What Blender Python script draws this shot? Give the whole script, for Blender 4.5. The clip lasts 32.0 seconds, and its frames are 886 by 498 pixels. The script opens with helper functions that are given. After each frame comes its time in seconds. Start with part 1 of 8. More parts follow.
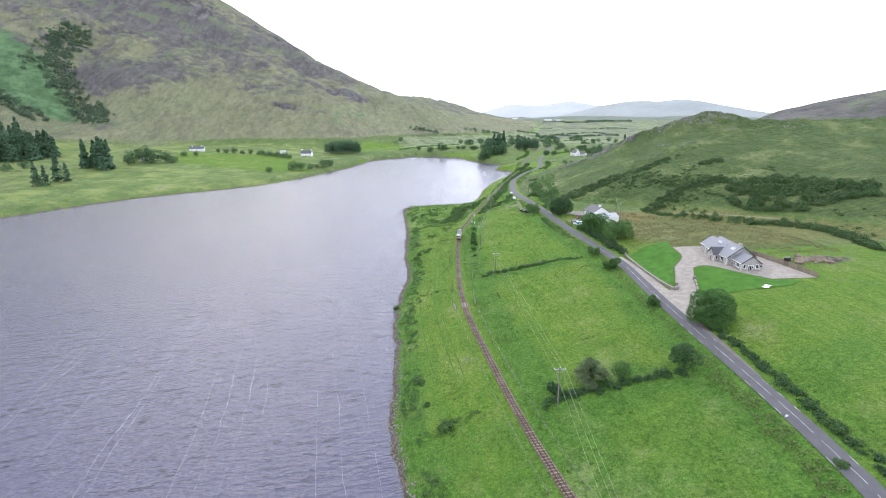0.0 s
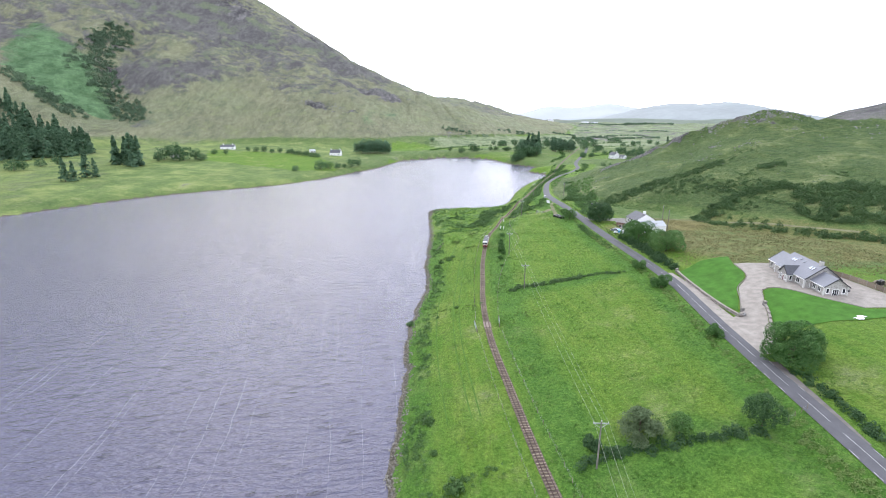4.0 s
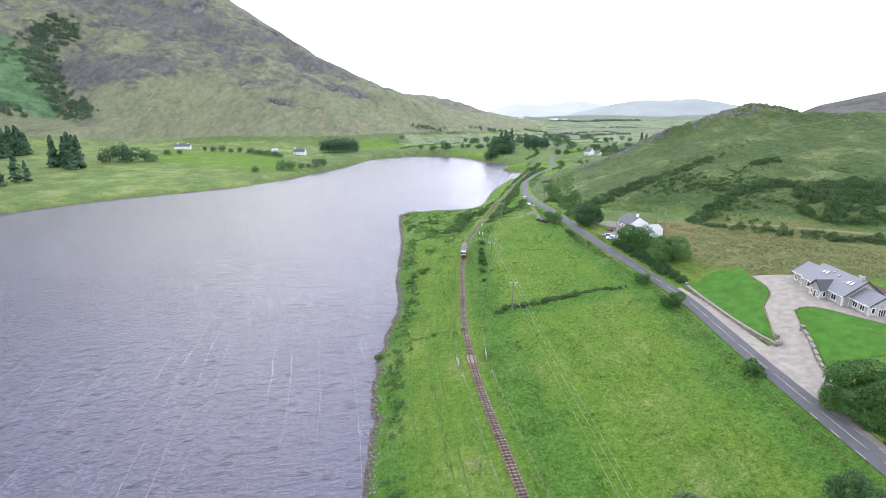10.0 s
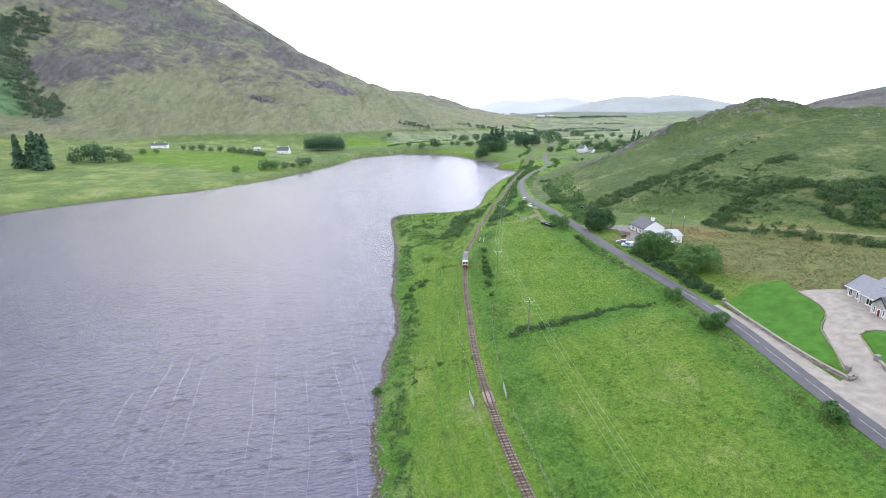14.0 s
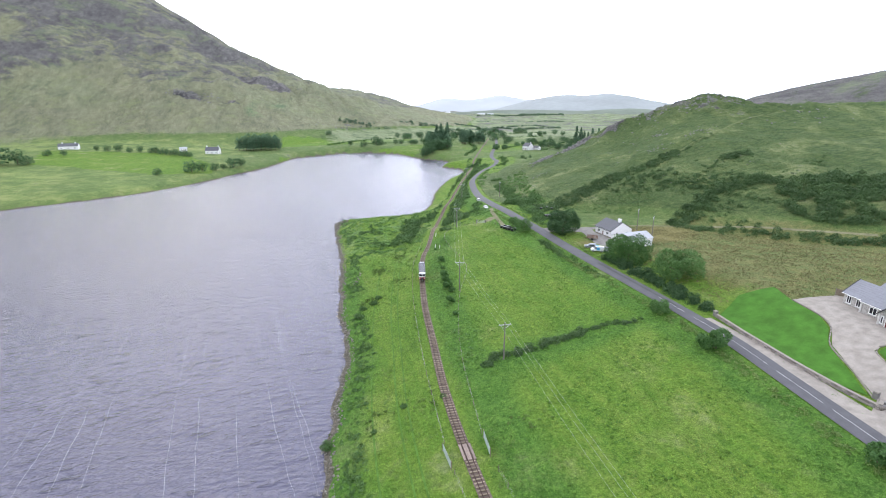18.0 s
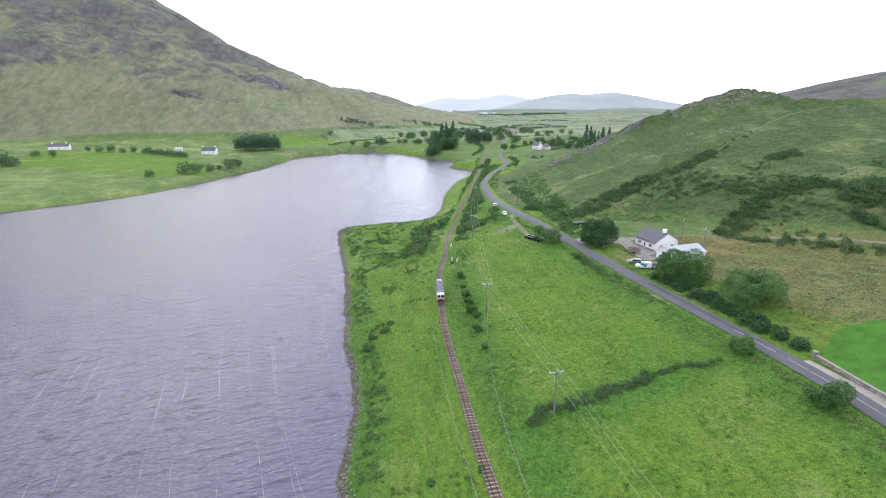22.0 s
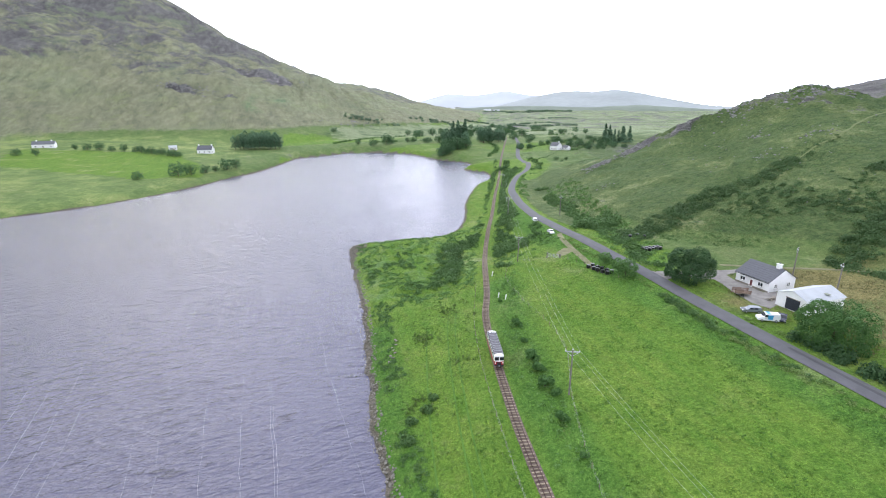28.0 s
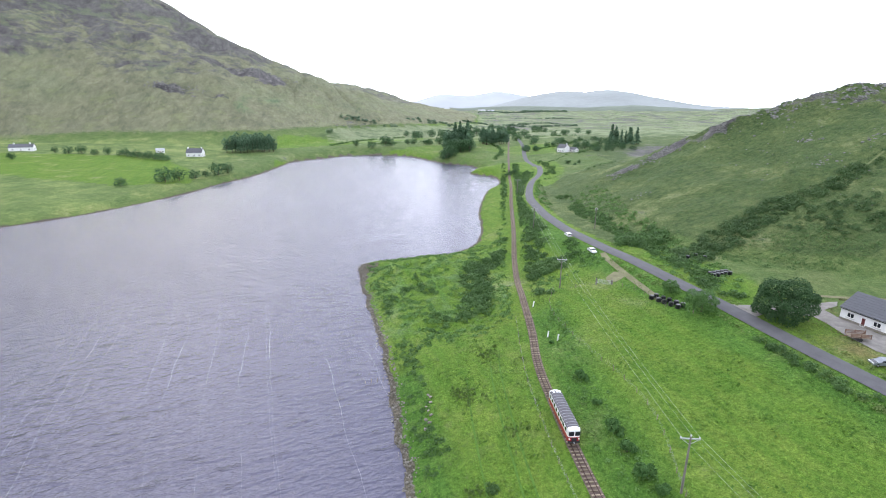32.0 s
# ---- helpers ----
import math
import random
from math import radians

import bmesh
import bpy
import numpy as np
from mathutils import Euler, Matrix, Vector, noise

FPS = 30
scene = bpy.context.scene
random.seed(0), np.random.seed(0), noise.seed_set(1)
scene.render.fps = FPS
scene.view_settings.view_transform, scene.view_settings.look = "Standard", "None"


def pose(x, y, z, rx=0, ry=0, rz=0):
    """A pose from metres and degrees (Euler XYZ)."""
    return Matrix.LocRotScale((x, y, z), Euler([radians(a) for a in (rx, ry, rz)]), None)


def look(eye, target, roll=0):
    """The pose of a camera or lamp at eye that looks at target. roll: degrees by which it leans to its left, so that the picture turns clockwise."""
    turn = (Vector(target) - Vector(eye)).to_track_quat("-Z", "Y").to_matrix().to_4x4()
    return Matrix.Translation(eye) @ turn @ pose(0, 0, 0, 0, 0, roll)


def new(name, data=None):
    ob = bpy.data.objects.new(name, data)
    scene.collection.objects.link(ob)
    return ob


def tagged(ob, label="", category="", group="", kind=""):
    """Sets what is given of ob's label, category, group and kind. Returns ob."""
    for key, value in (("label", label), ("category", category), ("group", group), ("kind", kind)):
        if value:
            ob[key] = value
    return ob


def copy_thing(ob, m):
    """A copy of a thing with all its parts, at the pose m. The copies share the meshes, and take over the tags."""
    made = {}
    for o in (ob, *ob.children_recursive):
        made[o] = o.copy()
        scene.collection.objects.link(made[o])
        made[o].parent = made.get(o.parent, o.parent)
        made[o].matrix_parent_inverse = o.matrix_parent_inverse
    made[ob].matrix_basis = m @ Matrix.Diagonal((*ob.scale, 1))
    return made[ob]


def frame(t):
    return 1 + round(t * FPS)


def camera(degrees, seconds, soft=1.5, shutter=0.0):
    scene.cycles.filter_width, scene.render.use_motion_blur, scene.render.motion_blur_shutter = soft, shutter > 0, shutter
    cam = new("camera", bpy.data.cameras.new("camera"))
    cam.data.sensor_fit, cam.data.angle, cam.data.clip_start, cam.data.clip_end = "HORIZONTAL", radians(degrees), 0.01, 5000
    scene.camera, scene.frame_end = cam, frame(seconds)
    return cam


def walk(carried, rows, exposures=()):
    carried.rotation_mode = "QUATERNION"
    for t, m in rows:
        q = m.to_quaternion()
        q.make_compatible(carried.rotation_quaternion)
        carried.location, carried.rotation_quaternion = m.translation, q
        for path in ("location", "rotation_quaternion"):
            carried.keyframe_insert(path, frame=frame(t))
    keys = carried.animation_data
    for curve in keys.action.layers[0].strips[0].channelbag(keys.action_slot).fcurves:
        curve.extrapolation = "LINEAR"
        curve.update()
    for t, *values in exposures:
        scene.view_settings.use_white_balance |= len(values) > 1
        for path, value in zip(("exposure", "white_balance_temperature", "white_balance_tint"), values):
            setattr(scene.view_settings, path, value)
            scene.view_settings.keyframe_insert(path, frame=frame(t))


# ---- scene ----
cam = camera(83.4, 32.0, 1.0)
PATH = [
    (0, (-5.884, 2.916, 78.826), (-5.542, 5.390, 78.101), -0.1),
    (0.5, (-4.258, 5.698, 78.433), (-3.925, 8.173, 77.710), -0.0),
    (1, (-3.013, 8.941, 77.834), (-2.687, 11.419, 77.115), -0.0),
    (1.5, (-2.096, 12.046, 77.337), (-1.797, 14.528, 76.619), -0.0),
    (2, (-1.308, 14.773, 76.756), (-1.080, 17.261, 76.040), 0.1),
    (2.5, (-0.660, 17.345, 76.480), (-0.468, 19.837, 75.765), 0.1),
    (3, (-0.004, 20.301, 76.072), (0.172, 22.794, 75.355), 0.1),
    (3.5, (0.386, 22.967, 75.521), (0.556, 25.461, 74.805), 0.2),
    (5.5, (2.426, 32.856, 74.044), (2.640, 35.347, 73.329), 0.2),
    (6, (2.791, 34.909, 74.308), (2.990, 37.400, 73.588), -0.0),
    (6.5, (2.883, 36.963, 74.004), (3.087, 39.454, 73.285), 0.1),
    (7, (3.124, 39.283, 73.650), (3.322, 41.774, 72.930), 0.0),
    (7.5, (3.110, 41.760, 73.561), (3.316, 44.248, 72.838), 0.0),
    (8, (3.195, 44.155, 73.441), (3.415, 46.643, 72.719), -0.0),
    (8.5, (3.068, 46.583, 73.402), (3.306, 49.069, 72.679), -0.1),
    (9, (3.357, 49.013, 73.290), (3.618, 51.496, 72.567), -0.2),
    (9.5, (2.942, 51.679, 72.927), (3.234, 54.159, 72.202), -0.0),
    (10, (2.591, 54.215, 72.678), (2.912, 56.692, 71.952), -0.0),
    (10.5, (2.201, 56.567, 72.696), (2.525, 59.043, 71.969), -0.1),
    (11, (1.827, 58.912, 72.500), (2.113, 61.393, 71.770), -0.1),
    (11.5, (1.581, 61.282, 72.388), (1.856, 63.762, 71.657), -0.2),
    (12, (1.066, 64.132, 72.063), (1.374, 66.608, 71.334), -0.0),
    (12.5, (0.991, 66.548, 71.772), (1.334, 69.021, 71.042), -0.1),
    (13, (1.097, 69.329, 71.987), (1.455, 71.798, 71.256), -0.4),
    (13.5, (0.452, 72.383, 71.895), (0.824, 74.848, 71.158), -0.3),
    (15.5, (-0.293, 83.472, 71.513), (0.178, 85.918, 70.769), -0.1),
    (16, (0.012, 86.272, 71.325), (0.519, 88.711, 70.578), -0.2),
    (16.5, (0.254, 88.828, 70.910), (0.797, 91.257, 70.164), -0.1),
    (17, (0.380, 91.759, 70.277), (0.971, 94.180, 69.533), -0.0),
    (17.5, (0.441, 94.659, 69.979), (1.088, 97.065, 69.233), 0.0),
    (18, (0.437, 97.811, 69.732), (1.110, 100.208, 68.984), -0.0),
    (18.5, (0.530, 100.771, 69.547), (1.204, 103.168, 68.799), -0.1),
    (19, (0.277, 103.866, 69.215), (0.952, 106.263, 68.470), 0.0),
    (19.5, (0.399, 107.002, 69.415), (1.074, 109.398, 68.663), -0.0),
    (20, (0.437, 110.243, 69.311), (1.114, 112.640, 68.562), 0.1),
    (20.5, (0.499, 113.214, 68.838), (1.175, 115.612, 68.093), 0.1),
    (21, (0.355, 116.472, 68.449), (1.034, 118.868, 67.700), -0.0),
    (21.5, (0.884, 119.882, 67.942), (1.559, 122.279, 67.192), -0.1),
    (22, (1.044, 123.492, 67.700), (1.712, 125.889, 66.950), -0.1),
    (22.5, (0.970, 126.779, 67.873), (1.635, 129.176, 67.118), -0.1),
    (23, (0.304, 130.468, 67.666), (0.979, 132.863, 66.911), 0.2),
    (23.5, (0.663, 133.597, 67.376), (1.326, 135.997, 66.626), 0.0),
    (24, (0.681, 137.151, 67.408), (1.342, 139.551, 66.656), -0.0),
    (24.5, (0.712, 140.309, 67.597), (1.371, 142.706, 66.838), -0.1),
    (26.5, (-0.095, 154.014, 67.807), (0.567, 156.408, 67.041), -0.0),
    (27, (-0.398, 157.660, 67.716), (0.263, 160.056, 66.953), -0.0),
    (27.5, (-0.588, 161.441, 67.383), (0.072, 163.838, 66.621), -0.0),
    (28, (-1.244, 165.517, 67.313), (-0.577, 167.911, 66.547), 0.2),
    (28.5, (-1.427, 168.696, 67.244), (-0.764, 171.090, 66.479), 0.1),
    (29, (-1.924, 172.355, 67.176), (-1.260, 174.750, 66.412), 0.1),
    (29.5, (-2.094, 176.296, 67.047), (-1.425, 178.689, 66.283), 0.1),
    (30, (-2.653, 180.054, 67.055), (-1.975, 182.445, 66.290), 0.1),
    (30.5, (-3.160, 183.473, 67.127), (-2.473, 185.861, 66.360), 0.1),
    (31, (-3.909, 187.092, 66.958), (-3.212, 189.478, 66.192), 0.2),
    (31.5, (-4.521, 190.561, 67.089), (-3.823, 192.945, 66.323), 0.2),
    (32, (-5.015, 194.474, 66.850), (-4.312, 196.856, 66.086), 0.2),
]
walk(cam, [(t, look(eye, target, roll)) for t, eye, target, roll in PATH],
     [(0, 0.05), (3, 0.12), (7, 0.16), (12, 0.11), (17, 0.06), (20, 0.02), (24, -0.05), (28, 0.05), (32, 0.05)])

# ---- light ----
world = bpy.data.worlds.new("overcast_sky")
scene.world = world
world.use_nodes = True
wn, wl = world.node_tree.nodes, world.node_tree.links
wn.clear()
sky = wn.new("ShaderNodeTexSky")
sky.sky_type, sky.sun_disc = "NISHITA", False
sky.sun_elevation, sky.sun_rotation = radians(25), radians(-18)
sky.dust_density, sky.air_density = 4.0, 1.5
sky_bg = wn.new("ShaderNodeBackground")
sky_bg.inputs["Strength"].default_value = 0.1
wl.new(sky.outputs[0], sky_bg.inputs["Color"])
# an even layer of bright cloud under the clear sky
cloud_co = wn.new("ShaderNodeTexCoord")
cloud_noise = wn.new("ShaderNodeTexNoise")
cloud_noise.inputs["Scale"].default_value, cloud_noise.inputs["Detail"].default_value = 1.6, 5.0
wl.new(cloud_co.outputs["Generated"], cloud_noise.inputs["Vector"])
cloud_ramp = wn.new("ShaderNodeValToRGB")
cloud_ramp.color_ramp.elements[0].color = (0.87, 0.925, 1.09, 1)
cloud_ramp.color_ramp.elements[1].color = (1.03, 1.075, 1.27, 1)
cloud_ramp.color_ramp.elements[0].position, cloud_ramp.color_ramp.elements[1].position = 0.35, 0.65
wl.new(cloud_noise.outputs["Fac"], cloud_ramp.inputs["Fac"])
# the cloud is brightest round the hidden sun, up the valley
SUN_WAY = Vector((-0.28, 0.84, 0.42)).normalized()
toward = wn.new("ShaderNodeVectorMath")
toward.operation = "DOT_PRODUCT"
toward.inputs[1].default_value = SUN_WAY
wl.new(cloud_co.outputs["Generated"], toward.inputs[0])
veil = wn.new("ShaderNodeMapRange")
veil.interpolation_type = "SMOOTHSTEP"
for key, value in (("From Min", -0.3), ("From Max", 0.75), ("To Min", 1.95), ("To Max", 2.85)):
    veil.inputs[key].default_value = value
wl.new(toward.outputs["Value"], veil.inputs["Value"])
cloud_bg = wn.new("ShaderNodeBackground")
# and thicker overhead than towards the horizon
apart = wn.new("ShaderNodeSeparateXYZ")
wl.new(cloud_co.outputs["Generated"], apart.inputs[0])
thick = wn.new("ShaderNodeMapRange")
for key, value in (("From Min", 0.05), ("From Max", 0.6), ("To Min", 1.75), ("To Max", 0.77)):
    thick.inputs[key].default_value = value
wl.new(apart.outputs["Z"], thick.inputs["Value"])
cloud_strength = wn.new("ShaderNodeMath")
cloud_strength.operation = "MULTIPLY"
wl.new(veil.outputs[0], cloud_strength.inputs[0])
wl.new(thick.outputs[0], cloud_strength.inputs[1])
wl.new(cloud_strength.outputs[0], cloud_bg.inputs["Strength"])
wl.new(cloud_ramp.outputs[0], cloud_bg.inputs["Color"])
cloud_mix = wn.new("ShaderNodeMixShader")
cloud_mix.inputs[0].default_value = 0.85
wl.new(sky_bg.outputs[0], cloud_mix.inputs[1])
wl.new(cloud_bg.outputs[0], cloud_mix.inputs[2])
world_out = wn.new("ShaderNodeOutputWorld")
wl.new(cloud_mix.outputs[0], world_out.inputs["Surface"])
sun = new("sun", bpy.data.lights.new("sun", "SUN"))
sun.data.energy, sun.data.angle, sun.data.color = 0.7, radians(30), (1.0, 0.97, 0.94)
sun.matrix_world = look(SUN_WAY * 400, (0, 0, 0))

# ---- plan: lines of the place; one unit of the plan is SCALE metres, and all is brought to metres at the end ----
SCALE = 1.3
TRACK = [(27, 20), (24, 40), (21.7, 59), (20.2, 76), (19.5, 95), (19.2, 123), (20.6, 145), (23.4, 165), (27, 188), (33.3, 216),
         (39.6, 233), (47.5, 256), (57, 280), (71, 312), (90, 357), (108, 398), (139, 472), (175, 555), (230, 680)]
ROAD = [(40, -20), (49, 20), (56.3, 45), (57.6, 51), (59.3, 61), (61.65, 80), (63.75, 99), (65.7, 113), (67.5, 124), (69.9, 140), (70.6, 165),
        (70.8, 187), (71.3, 205), (72.2, 218), (72.7, 235), (73.1, 252), (74, 264), (76.2, 282), (79.5, 297), (87, 325), (95.5, 350), (113, 384),
        (133, 414), (148, 445), (160, 487), (177, 528), (205, 590), (240, 680)]
NEAR_SHORE = [(-2, -200), (-2, 20), (0, 45), (-2, 69), (-3.6, 83), (-3, 95), (-1.4, 113), (-1, 127), (0, 142), (2.5, 158), (5.5, 170),
              (6.2, 182), (6.3, 198), (8, 214), (9.4, 228), (10.5, 249), (10.8, 268), (11.5, 290), (13.5, 300.5), (21, 302.5), (34, 303),
              (47, 305), (57, 314), (66, 332), (74, 357), (84, 380), (100, 412), (113, 428), (120, 445), (121, 460)]
FAR_SHORE = [(111, 471), (113, 481), (124, 487), (124, 514), (109, 533), (89, 590), (42, 608), (33, 600), (-7, 572), (-12, 555),
             (-31, 502), (-51, 470), (-64, 443), (-100, 400), (-140, 375), (-174, 349), (-211, 304), (-250, 250), (-290, 190),
             (-330, 100), (-360, 0), (-360, -200)]


def curve(points, step):
    """Points about step apart on a smooth line through the given ones."""
    p = np.array(points, float)
    p = np.vstack([2 * p[0] - p[1], p, 2 * p[-1] - p[-2]])
    out = []
    for a, b, c, d in zip(p, p[1:], p[2:], p[3:]):
        n = max(1, int(np.hypot(*(c - b)[:2]) / step))
        for u in np.arange(n) / n:
            out.append(0.5 * (2 * b + (c - a) * u + (2 * a - 5 * b + 4 * c - d) * u**2 + (3 * b - a - 3 * c + d) * u**3))
    out.append(p[-2])
    return np.array(out)


track_line, road_line = curve(TRACK, 2.0), curve(ROAD, 3.0)
shore_line = curve(NEAR_SHORE, 1.7)
for k in range(len(shore_line)):
    sx, sy = shore_line[k]
    if sy > 0:
        shore_line[k] += 1.1 * noise.noise((sx * 0.17, sy * 0.17, 3)) + 0.7 * noise.noise((sx * 0.5, sy * 0.5, 7)) + 0.4 * noise.noise((sx * 1.1, sy * 1.1, 11))
far_line = curve(FAR_SHORE, 9)
LAKE = np.vstack([shore_line, far_line])


def ease(v, a, b):
    u = np.clip((v - a) / (b - a), 0, 1)
    return u * u * (3 - 2 * u)


def near_line(x, y, line, values=None):
    """Distance to an open line and, where given, the value of the nearest place on it."""
    best, val = np.full(x.shape, 1e9), np.zeros(x.shape)
    for i in range(len(line) - 1):
        (ax, ay), (bx, by) = line[i][:2], line[i + 1][:2]
        dx, dy = bx - ax, by - ay
        u = np.clip(((x - ax) * dx + (y - ay) * dy) / (dx * dx + dy * dy + 1e-9), 0, 1)
        d = np.hypot(x - ax - u * dx, y - ay - u * dy)
        m = d < best
        best = np.where(m, d, best)
        if values is not None:
            val = np.where(m, values[i] + u * (values[i + 1] - values[i]), val)
    return best, val


def inside(x, y, poly):
    odd = np.zeros(x.shape, bool)
    for (ax, ay), (bx, by) in zip(poly, np.roll(poly, -1, 0)):
        if ay != by:
            odd ^= ((ay > y) != (by > y)) & (x < (bx - ax) * (y - ay) / (by - ay) + ax)
    return odd


def lake_distance(x, y):
    d = near_line(x, y, np.vstack([LAKE, LAKE[:1]]))[0]
    return np.where(inside(x, y, LAKE), -d, d)


def waves(x, y, size, seed, octaves=3):
    """Smooth noise of about -1 to 1, made of turned sine products."""
    out, amp, total = np.zeros_like(x), 1.0, 0.0
    rnd = np.random.RandomState(seed)
    for _ in range(octaves):
        for _ in range(3):
            a, p, q = rnd.uniform(0, 6.28, 3)
            c, s = math.cos(a), math.sin(a)
            k = 6.28 / (size * rnd.uniform(0.8, 1.4))
            u, v = (x * c + y * s) * k + p, (y * c - x * s) * k * rnd.uniform(0.7, 1.2) + q
            out += amp * np.sin(u + 0.9 * np.sin(v)) * np.cos(v * 0.8) * 0.5
        total += amp
        amp, size = amp * 0.5, size * 0.47
    return out / total


# toe and ridge of the hills: x, y, z
RIGHT_TOE = [(178, 520, 5), (128, 395, 8), (97, 300, 12), (93, 250, 13.5), (114, 222, 14.5), (127, 200, 16), (140, 184, 17.5),
             (152, 160, 19), (170, 140, 20), (205, 100, 22), (250, 40, 24), (300, -100, 26)]
RIGHT_RIDGE = [(215, 500, 8), (180, 395, 16), (161, 335, 34), (180, 312, 47), (200, 293, 57), (210, 286, 55), (222, 280, 52), (290, 255, 53),
               (340, 220, 54), (400, 170, 55), (460, 60, 56), (520, -100, 56)]
MOOR_RIDGE = [(335, 480, 12), (345, 440, 38), (355, 403, 57), (363, 385, 62), (366, 361, 66), (369, 335, 70.5), (378, 300, 76), (400, 245, 83), (430, 170, 88), (470, 60, 90)]
LEFT_TOE = [(-620, -100, 30), (-560, 200, 30), (-470, 420, 28), (-390, 560, 24), (-300, 640, 14), (-215, 670, 10), (-110, 660, 9), (-20, 660, 9),
            (70, 740, 9), (165, 790, 8), (300, 950, 2), (520, 1500, -10), (700, 2200, -20)]
LEFT_RIDGE = [(-1500, 100, 480), (-1400, 500, 480), (-1150, 850, 440), (-800, 1050, 390), (-560, 1130, 335), (-420, 1200, 305), (-313, 1270, 282),
              (-192, 1390, 196), (-105, 1500, 128), (12, 1700, 92), (213, 1940, 84), (400, 2080, 33), (600, 2500, -20)]


def ramp_hill(x, y, toe, ridge, step, bulge, power=1.0):
    """Ground that climbs from a toe line to a ridge line and falls away behind it. Also the share of the climb."""
    toe, ridge = curve(toe, step), curve(ridge, step)
    dt, zt = near_line(x, y, toe, toe[:, 2])
    dr, zr = near_line(x, y, ridge, ridge[:, 2])
    ring = np.vstack([toe[:, :2], ridge[::-1, :2]])
    within = inside(x, y, ring)
    u = np.where(within, dt / (dt + dr + 1e-6), np.where(dr < dt, 1.0, 0.0))
    shape = u**power + bulge * np.sin(np.pi * u) * (0.5 - u)
    z = zt + (zr - zt) * shape
    z = np.where(within, z, np.where(dr < dt, zr - 0.22 * dr, zt - 0.3 * dt))
    return z, np.where(within, u, np.where(dr < dt, 1.0, 0.0))


def plan_height(x, y):
    """The height that the plan gives the ground."""
    x, y = np.asarray(x, float), np.asarray(y, float)
    d = lake_distance(x, y)
    order = np.argsort(track_line[:, 1])
    xt = np.interp(y, track_line[order, 1], track_line[order, 0])
    xr = np.interp(y, road_line[:, 1], road_line[:, 0])
    zt = np.interp(y, [0, 300, 400, 600], [6.2, 6.2, 5.0, 5.0])
    zr = np.interp(y, [0, 100, 250, 310, 420, 700], [13.2, 13.6, 13.4, 10.0, 8.0, 6.0])
    u = (x - xt) / np.maximum(xr - xt, 6)
    field = zt + (zr - zt) * np.clip(u, -0.3, 1)
    right = x - xr
    yard = 0.5 + 0.5 * ease(y, 40, 90)
    yard = yard * (1 - ease(y, 148, 190))
    field = field + np.clip(right - 4, 0, 40) * 0.02 + 3.6 * yard * ease(right, 3, 21)
    field = np.where(y > 450, 6 - (y - 450) * 0.014 * ease(y, 600, 1200), field)
    left = ease(-x, 20, 60) * ease(y, -400, 0)
    field = field * (1 - left) + left * (4.0 + np.clip(d, 0, 250) * 0.035)
    bump = 0.35 * waves(x, y, 34, 4) * ease(d, 3, 20) * (1 - 0.8 * ease(x, xt - 3, xt + 5) * (y < 420))
    # dunes and hollows on the point of land
    bump += 1.5 * waves(x, y, 17, 9) * ease(y, 236, 255) * (1 - ease(y, 292, 301)) * (1 - ease(x, xt - 8, xt - 3)) * ease(d, 2, 9)
    # a bank between the field and the low ground by the lake
    bump += -1.6 * ease(y, 232, 246) * (1 - ease(y, 300, 330)) * (1 - ease(x, xt - 10, xt - 3))
    low = 1 - ease(np.hypot((x - 56) / 12, (y - 268) / 22), 0.5, 1.3)
    z = (field + bump) - 1.5 * low
    z1, u1 = ramp_hill(x, y, RIGHT_TOE, RIGHT_RIDGE, 12, 0.25)
    k = u1 * (1 - u1) * 4
    z1 = z1 + k * (1.6 * waves(x, y, 60, 21) + 0.8 * waves(x, y, 18, 22)) + 1.6 * ease(u1, 0.75, 0.95) * waves(x, y, 11, 23) * ease(y, 240, 280)
    z2, u2 = ramp_hill(x, y, LEFT_TOE, LEFT_RIDGE, 60, 0.1, 1.25)
    k = np.clip(u2 * 5, 0, 1)
    z2 = z2 + k * (7 * waves(x, y, 300, 31) + 4 * waves(x, y, 110, 32, 2) * (1 - 0.8 * ease(u2, 0.75, 1.0))) * (0.3 + 0.7 * ease(z2, 20, 120))
    z2 = z2 + k * (1 - ease(u2, 0.5, 0.85)) * 1.8 * waves(x, y * 0.6, 75, 34, 2)
    z2 = z2 - 6 * k * (1 - np.abs(waves(x * 1.6, y * 0.55, 130, 33, 1))) ** 3 * ease(z2, 15, 60) * (1 - ease(u2, 0.7, 0.95))
    gully = near_line(x, y, [(-350, 640), (-384, 725), (-420, 800), (-430, 870), (-445, 940)])[0]
    z2 = z2 - 16 * np.exp(-((gully / 26) ** 2)) * ease(z2, 22, 60)
    d3, top3 = near_line(x, y, curve(MOOR_RIDGE, 15), curve(MOOR_RIDGE, 15)[:, 2])
    z3 = top3 - 0.42 * (np.sqrt(d3 * d3 + 900) - 30) + 0.8 * waves(x, y, 70, 41, 2)
    z = np.maximum(np.maximum(z, z1), np.maximum(z2, z3))
    z = z + ease(y, 700, 1150) * ease(x, 100, 260) * (9 * waves(x, y, 260, 52) + 5 * ease(y, 900, 1500))
    far = ease(y, 1500, 3200)
    z = z + far * (14 * waves(x, y, 900, 51) + 4)
    bank = 1 - np.exp(-np.clip(d, 0, None) / 7.0)
    flat = ease(d, 0, 3.0)
    return np.where(d > 0, z * bank * (0.35 + 0.65 * flat) + 0.02, np.maximum(d * 0.25, -4) - 0.05)


